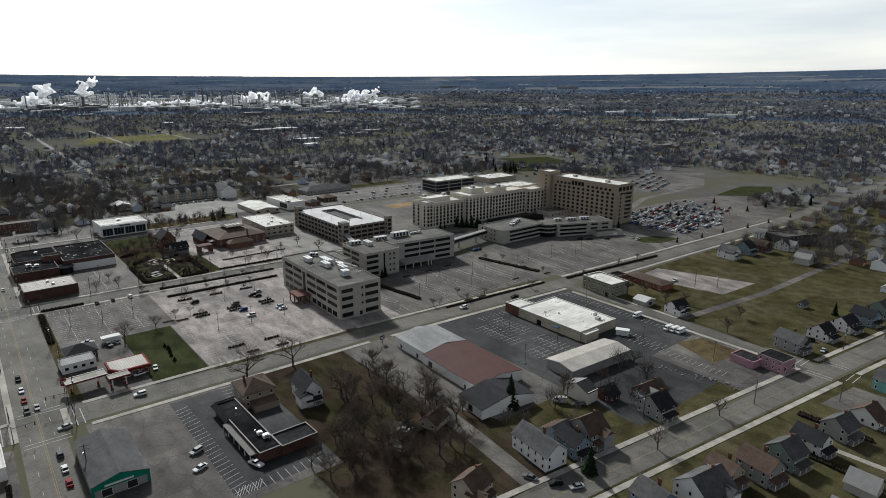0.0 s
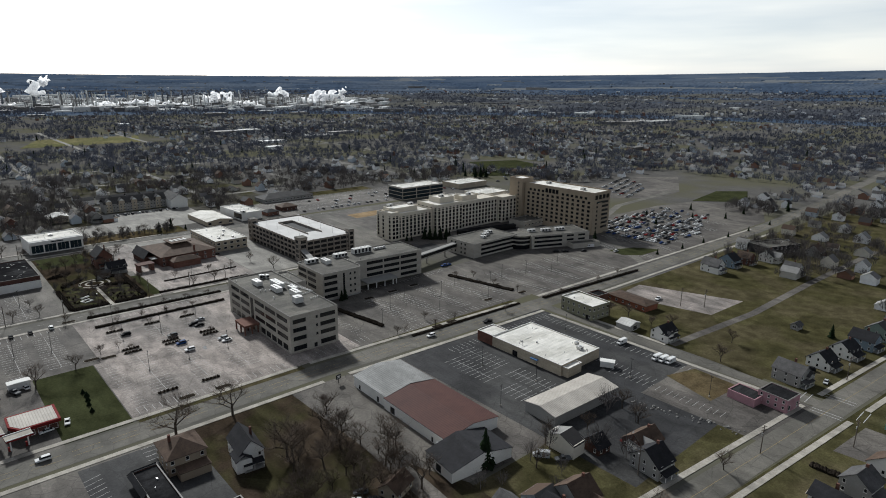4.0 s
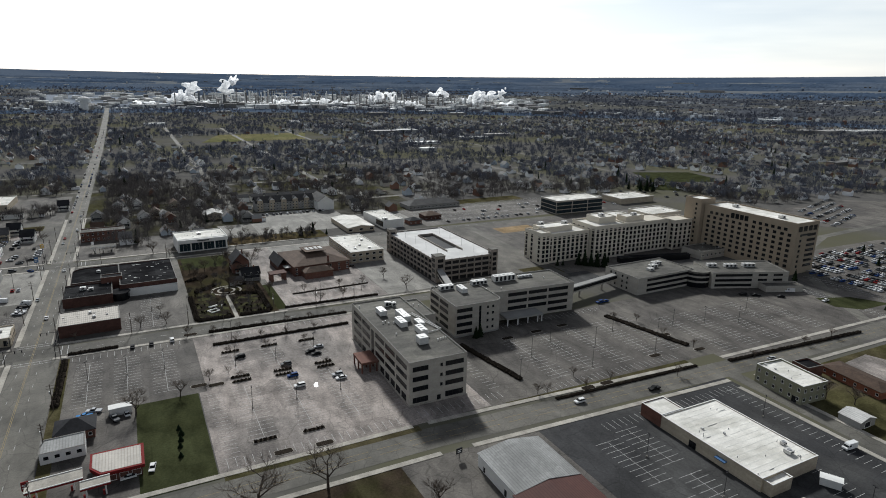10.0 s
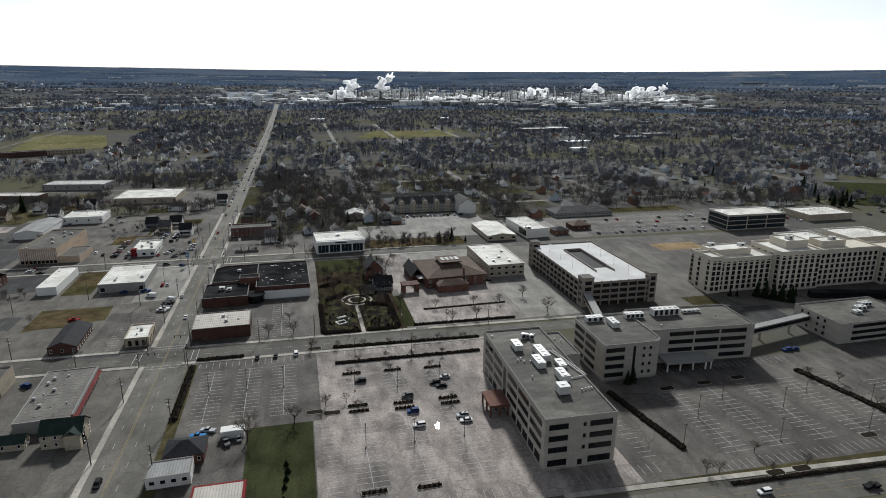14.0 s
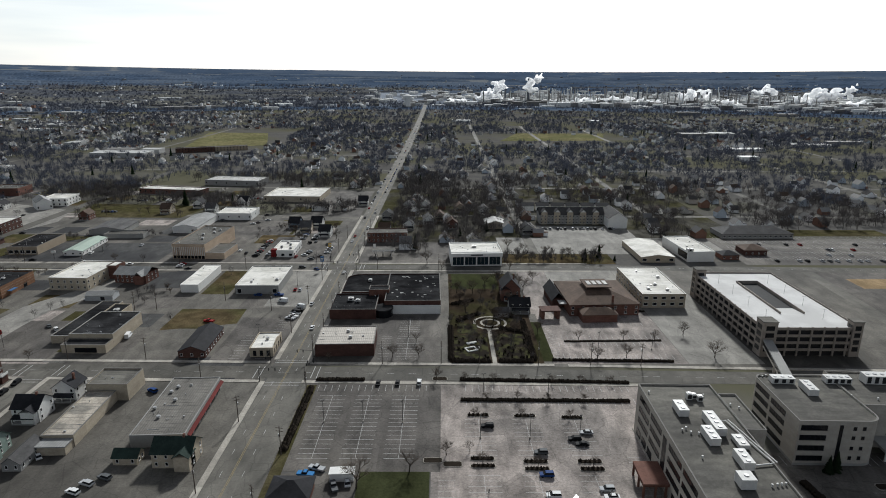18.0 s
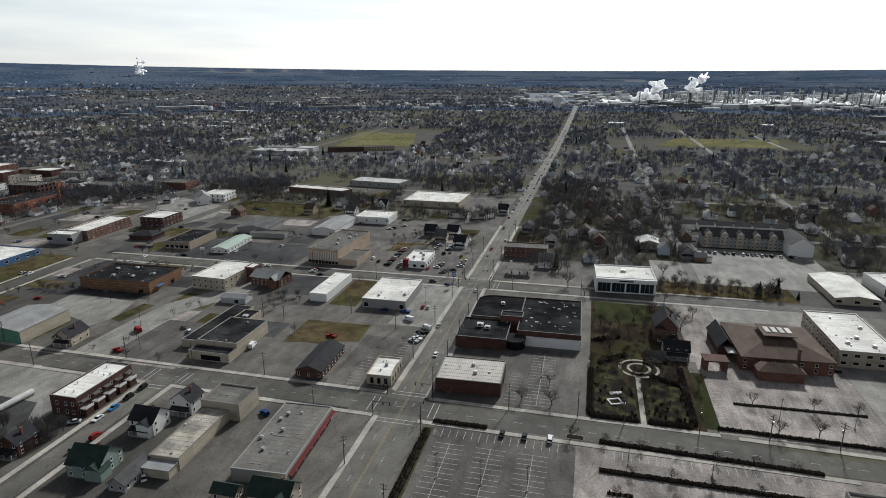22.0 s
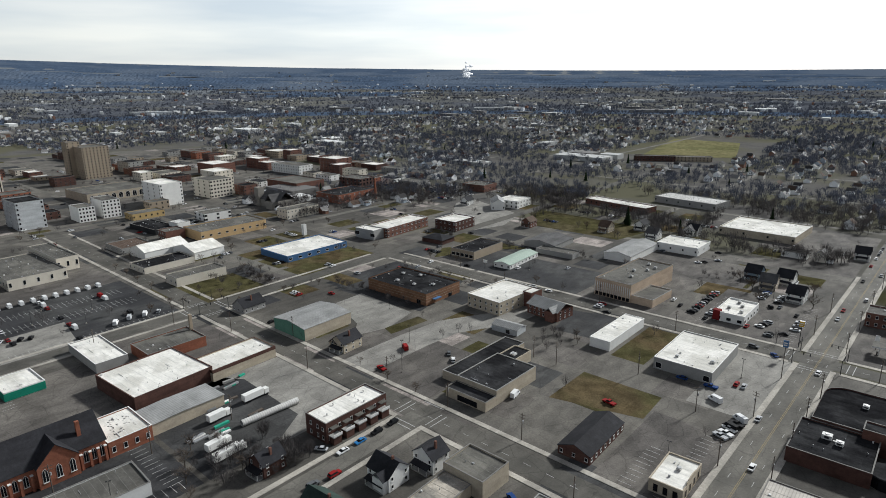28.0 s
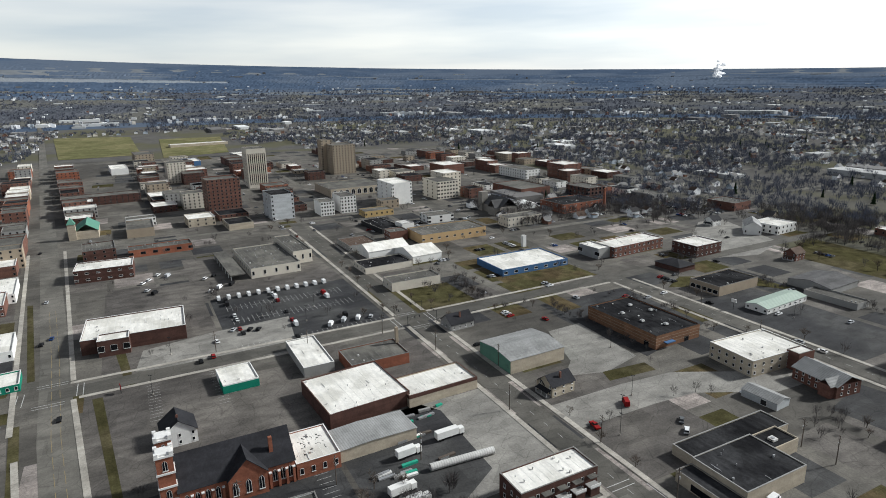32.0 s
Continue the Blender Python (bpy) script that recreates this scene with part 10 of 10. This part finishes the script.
for row in range(17):
    x0 = 452 + (row // 2) * 17.0 + (row % 2) * 5.6
    lo = -2 if row < 8 else 4 + (row - 8) * 3.0
    for k in range(30):
        y = lo + k * 2.75
        if y < 76 and not 34 < y < 40 and rng2.random() < (0.86 if row < 13 else 0.4):
            far_car(x0 - 0.08 * y, y, 1.57 + rng2.gauss(0.0, 0.03))
for row in range(5):
    for k in range(32):
        if rng2.random() < 0.55:
            far_car(600 + k * 2.9 + row * 10, 128 + row * 14 + k * 0.9, 0.3)
for k in range(70):
    if rng2.random() < 0.6:
        far_car(290 + k * 2.6, rng2.choice((283, 297, 311, 325)), 0.0)
for k in range(140):
    far_car(rng2.uniform(-980, -480), rng2.choice((-44, 60, 112, 136, 178, 204, 262, 288, 350, 412, 440)) + rng2.uniform(-3, 3), rng2.choice((0.05, 1.6)))
for k in range(40):
    far_car(rng2.uniform(470, 640), rng2.uniform(280, 345), rng2.choice((0, 1.57)))
for k in range(60):
    far_car(rng2.uniform(-480, -380), rng2.uniform(450, 500), rng2.choice((0.4, 1.9)))
for k in range(90):
    far_car(-3 + rng2.choice((-4.5, 3.5)), rng2.uniform(440, 1500), 0)
n = 0
while n < 210:
    x, y = rng2.uniform(-620, -20), rng2.uniform(130, 520)
    if x > -180 and y < 200 or abs(x + 282) < 9 or abs(x + 3) < 12 or any(abs(x - c) < w / 2 + 3 and abs(y - e) < d / 2 + 3 for c, e, w, d in PLACED):
        continue
    turn = rng2.choice((0.05, 1.6))
    for k in range(rng2.choice((1, 1, 2, 3, 5))):
        far_car(x + (k * 2.9 if turn < 1 else 0), y + (k * 2.9 if turn > 1 else 0), turn)
        n += 1
solid("parked_cars", q, cols + [M_CARGLASS], "many parked cars of mixed colours on the far lots", "cars", kind="stuff")

# trailers in the yard
for x, y, r, L in ((-169.5, 84, 2, 9), (-166, 66, 4, 7), (-148.5, 56, 6, 7), (-141, 56, 4, 10)):
    e = thing("box_truck", "white box truck parked in the yard", "truck", x, y, 0, r, "trucks in the yard")
    part("box", Geo().box(-1.25, -L / 2, 1.1, 1.25, L / 2, 3.7, bottom=True), M_WHITEWALL, e)
    part("chassis", Geo().box(-1.0, -L / 2, 0.6, 1.0, L / 2 + 2.4, 1.1, bottom=True), M_DARKTRIM, e)
    part("cab", Geo().box(-1.15, L / 2 + 0.4, 0.8, 1.15, L / 2 + 2.4, 2.9, bottom=True), M_WHITEWALL, e)
    part("windscreen", Geo().box(-1.0, L / 2 + 2.4, 1.8, 1.0, L / 2 + 2.44, 2.7, bottom=True), M_GLASS, e)
    for yy in (-L / 2 + 1.2, -L / 2 + 2.4, L / 2 + 1.5):
        for sx in (-1, 1):
            part("wheel", Geo().tube((sx * 0.85, yy, 0.5), (sx * 1.15, yy, 0.5), 0.5, 0.5, 10), M_TYRE, e)
solid("culvert_pipe", Geo().tube((-12, 0, 1.3), (12, 0, 1.3), 1.3, 1.3, 16), M_PALEMETAL, "long pale steel pipe lying in the yard", "pipe", -154, 82, 0, 86)
rnd = random.Random(6)
M_TARP = mat("green_tarpaulin", (0.02, 0.33, 0.22), (0.016, 0.26, 0.17), scale=0.5, fine=3.0, rough=0.5)
for k in range(24):
    y = rnd.uniform(52, 92)
    x = rnd.choice((-189, -185, -181, -178, -175, -162, -160, -158)) - (y - 70) * 0.12 if y > 66 else rnd.uniform(-162, -154)
    green = k % 4 == 0
    q = Geo()
    w = rnd.uniform(2, 7)
    hh = rnd.uniform(0.4, 1.0)
    q.prism([(-w / 2, -0.6), (w / 2, -0.5), (w / 2 - 0.1, 0.6), (-w / 2 + 0.1, 0.55)], 0, hh)
    solid("material_stack", q, M_TARP if green else rnd.choice((M_WHITEWALL, M_GREYWALL, M_POLE, M_STEEL)), "low stack of building material%s" % (" under a green tarpaulin" if green else " on the ground"), "material stack", x, y, 0.03, 92 + rnd.uniform(-6, 6), group="stacks in the yard")

# ---- poles, lamps, signals, signs ----
POLES = {}


def utility_pole(x, y, rot=0.0, h=11.0):
    if "u" in POLES:
        return copy_thing(POLES["u"], pose(x, y, 0, 0, 0, rot))
    e = thing("utility_pole", "weathered wooden utility pole with crossarms", "utility pole", x, y, 0, rot, "utility poles")
    part("pole", Geo().tube((0, 0, 0), (0, 0, h), 0.19, 0.13, 8), M_POLE, e)
    for z in (h - 0.8, h - 2.0):
        part("crossarm", Geo().box(-1.3, -0.08, z, 1.3, 0.08, z + 0.16, bottom=True), M_POLE, e)
    part("transformer", Geo().tube((0.35, 0, h - 4), (0.35, 0, h - 3), 0.28, 0.28, 8), M_STEEL, e)
    POLES["u"] = e
    return e


for x, y in ((3.4, -60), (8.2, -4), (8.2, 30), (8.4, 60), (8.6, 99), (-12.6, 40), (-12.4, 80), (4, 134), (4, 160), (4, 185), (4, 207), (4.2, 232), (-12, 160), (-12, 200), (-12, 240), (4.5, 285), (4.5, 320), (-11.5, 300), (-11.5, 340), (4.5, 360), (4.5, 400), (36, 127), (62, 127.5), (79, 127.5), (105, 127), (128, 126.5), (150, 126), (-38, 111), (-70, 130.5), (-105, 130.5), (-140, 131), (-175, 115), (-210, 132), (-240, 115), (-165, 10), (-163, 40), (-162, 70), (-270, 60), (-272, 100), (-292, 20), (172, -149), (215, -170), (300, -172), (244, -190), (330, -180), (330, -80), (338, -90), (-60, 205), (-92, 190), (-30, 190), (-104, 190), (-115, 275), (-170, 258), (-220, 276), (-66, 262), (20, 262), (60, 262)):
    utility_pole(x, y, (x * 13 + y * 7) % 180)


def lot_lamp(x, y, rot=0.0, h=9.0):
    if "l" in POLES:
        return copy_thing(POLES["l"], pose(x, y, 0, 0, 0, rot))
    e = thing("lamp_post", "thin dark parking lot lamp post with two heads", "lamp post", x, y, 0, rot, "parking lot lamps")
    part("pole", Geo().tube((0, 0, 0.7), (0, 0, h), 0.1, 0.07, 6), M_DARKTRIM, e)
    part("footing", Geo().tube((0, 0, 0), (0, 0, 0.7), 0.3, 0.3, 8), M_WALK, e)
    for s in (-1, 1):
        part("head", Geo().box(s * 0.2 - (0.6 if s < 0 else 0), -0.18, h - 0.1, s * 0.2 + (0.6 if s > 0 else 0), 0.18, h + 0.1, bottom=True), M_DARKTRIM, e)
    POLES["l"] = e
    return e


for x, y in ((183, 6), (219, 2), (218, 32), (255, 29), (255, 0), (272, 15), (289, 21), (308, 17), (326, 10), (345, 20), (200, 22), (236, 20), (76, 30), (93, 30), (111, 30), (76, 70), (93.5, 70), (111, 70), (79, 101), (105, 101), (33.5, 80), (48, 80), (19, 80), (190, -60), (196, -86), (230, -110), (250, -60), (170, -90), (240, -140), (135, 142), (160, 142), (46, 156), (-330, 50), (-330, 80), (-350, 60), (-310, 70), (-150, 150), (-160, 165), (-140, 140), (-25, 150), (-25, 230), (-40, 340), (-180, 300), (-200, 190), (-145, 20), (-300, 0), (-260, -10), (430, 20), (470, 30), (510, 20), (550, 10)):
    lot_lamp(x, y, (x * 7) % 90)


def signal(x, y, rot, reach=7.0):
    e = thing("traffic_signal", "dark mast-arm traffic signal over the crossing", "traffic light", x, y, 0, rot, "traffic signals")
    part("pole", Geo().tube((0, 0, 0), (0, 0, 7.0), 0.16, 0.11, 8), M_DARKTRIM, e)
    part("arm", Geo().tube((0, 0, 6.2), (reach, 0, 6.6), 0.09, 0.06, 6), M_DARKTRIM, e)
    for u in (reach * 0.6, reach * 0.97):
        part("signal_head", Geo().box(u - 0.18, -0.2, 5.3, u + 0.18, 0.2, 6.4, bottom=True), M_DARKTRIM, e)


for cx, cy in ((-4, -18), (-4, 119), (-3, 268), (-281, 123)):
    for sx, sy, r in ((9.4, 8.6, 180), (-9.4, -8.6, 0), (9.4, -8.6, 90), (-9.4, 8.6, 270)):
        signal(cx + sx, cy + sy, r)


def pylon(x, y, w, h, m, label, plate=2.4):
    e = thing("pylon_sign", label, "sign", x, y, 0, 8)
    part("post", Geo().tube((0, 0, 0), (0, 0, h), 0.14, 0.12, 8), M_DARKTRIM, e)
    p = part("panel", Geo().box(-w / 2, -0.15, h - plate, w / 2, 0.15, h, bottom=True), m, e)
    for k in range(2):
        part("letter_bar", Geo().box(-w * 0.35, -0.19, h - plate * (0.45 + 0.3 * k), w * (0.35 - 0.1 * k), -0.152, h - plate * (0.3 + 0.3 * k), bottom=True), M_TRIM, p)


pylon(-16, 262, 2.2, 9, M_BLUEWALL, "tall blue pylon sign with unreadable letters", 3.4)
pylon(-14, 280, 2.0, 13, mat("yellow_plastic_sign", (0.6, 0.36, 0.02), (0.5, 0.3, 0.02), rough=0.4), "tall yellow pylon sign of the restaurant", 2.6)
pylon(6, 5, 2.0, 6, M_RED, "red petrol station pylon with unreadable prices", 3.0)
pylon(132, -33, 2.4, 4, M_DARKTRIM, "dark roadside sign with unreadable letters", 2.0)
pylon(-268, -22, 2.4, 4.2, M_RED, "round red and green roadside sign", 2.2)
pylon(14, 300, 1.8, 7, M_WHITEWALL, "white petrol price sign with unreadable figures", 3.0)
pylon(-205, 284, 3.0, 6, M_WHITEWALL, "white roadside sign beside the empty lot", 1.8)

# garden behind the cross street: paths, beds, pergola, arch
M_BED = mat("garden_soil", (0.03, 0.025, 0.021), (0.018, 0.016, 0.014), scale=0.4, fine=3.0, world_space=True, c3=(0.06, 0.06, 0.03), s3=0.2, rough=1.0)
for poly in (rect(67, 129, 84, 158), rect(88, 129, 103, 160), rect(70, 160, 80, 172)):
    patch("flower_bed", poly, M_BED, 0.12, "dark winter flower bed with low dead plants", "planting bed", h=0.12)
q = Geo()
for r0, r1 in ((4.0, 5.2), (7.6, 8.8)):
    for k in range(24):
        a, b = 2 * math.pi * k / 24, 2 * math.pi * (k + 1) / 24
        q.face([(r0 * math.cos(a), r0 * math.sin(a), 0), (r1 * math.cos(a), r1 * math.sin(a), 0), (r1 * math.cos(b), r1 * math.sin(b), 0), (r0 * math.cos(b), r0 * math.sin(b), 0)])
solid("garden_path", q, M_WALK, "pale round garden paths", "path", 87, 174, 0.07, kind="structure")
ribbon("garden_path", [(86, 128), (86, 166)], 2.0, M_WALK, 0.07, "pale straight garden path", "path")
rnd = random.Random(8)
for k in range(60):
    x, y = rnd.choice(((rnd.uniform(67, 84), rnd.uniform(129, 158)), (rnd.uniform(88, 103), rnd.uniform(129, 160)), (rnd.uniform(66, 106), rnd.uniform(160, 200))))
    q = Geo()
    for a in range(9):
        t1, t2, t3 = rnd.uniform(0, 6.28), rnd.uniform(0.2, 0.8), rnd.uniform(0.4, 1.3)
        q.tube((0, 0, 0), (math.cos(t1) * t2, math.sin(t1) * t2, t3), 0.12, 0.2, 3)
    solid("garden_shrub", q, M_HEDGE, "dark bare garden shrub", "shrub", x, y, 0.1, group="garden shrubs")
for x0, y0, x1, y1 in ((67, 129.5, 84, 129.5), (88, 129.5, 103, 129.5), (66.6, 131, 66.6, 168), (104, 131, 104, 176), (70, 176, 82, 186), (92, 186, 104, 180), (68, 200, 80, 206), (92, 166, 103, 162)):
    hedge(x0, y0, x1, y1, 2.2, 1.7, "dark overgrown garden hedge")
e = thing("planter_frame", "white square planter frame in the dark bed", "planter", 76, 142, 0.12, 24)
for bx in ((-2.6, -2.2, 2.6, -1.7), (-2.6, 1.7, 2.6, 2.2), (-2.6, -1.7, -2.1, 1.7), (2.1, -1.7, 2.6, 1.7)):
    part("edging", Geo().box(bx[0], bx[1], 0, bx[2], bx[3], 0.45), M_WHITEWALL, e)
rnd = random.Random(3)
q = Geo()
for k in range(54):
    u = rnd.random()
    x, y, r = 212 + u * 11 + rnd.gauss(0, 1.2), -120 - u * 40 + rnd.gauss(0, 1.4), rnd.uniform(0.2, 0.65)
    q.tube((x, y, 0), (x + rnd.uniform(-.2, .2), y, r * 0.9), r, r * 0.6, 6)
solid("rubble_pile", q, mat("pale_rubble", (0.34, 0.33, 0.31), (0.07, 0.065, 0.06), scale=0.6, fine=3.0), "row of dumped rubble and pale bags beside the lot", "rubble", kind="stuff")
e = thing("garden_ornament", "white stepped stone ornament in the flower bed", "ornament", 77, 149, 0.1, 20)
for k in range(4):
    part("slab", Geo().box(-3 + k * 1.3, -0.9 + 0.4 * (k % 2), 0, -1.9 + k * 1.3, 0.9, 0.5), M_WHITEWALL, e)
e = thing("brick_gateway", "brick gateway with a tiled roof at the drive", "gateway", 119, 182, 0, 4)
for s in (-1, 1):
    part("pier", Geo().box(s * 4 - 0.8, -3, 0, s * 4 + 0.8, 3, 4.4), M_BRICK, e)
part("roof", Geo().box(-5.2, -3.6, 4.4, 5.2, 3.6, 5.0, bottom=True), M_BRICKDK, e)
q = Geo()
q.face([(103 + a * 0.55, 38 + b * 0.7, 0.046) for a, b in ((-1.6, -3.0), (0.6, -3.4), (1.2, -0.6), (2.2, 1.6), (0.8, 3.2), (-0.6, 1.4), (-1.8, 0.8))])
solid("puddle", q, M_WATER, "small bright puddle on the bleached asphalt", "puddle", kind="structure")
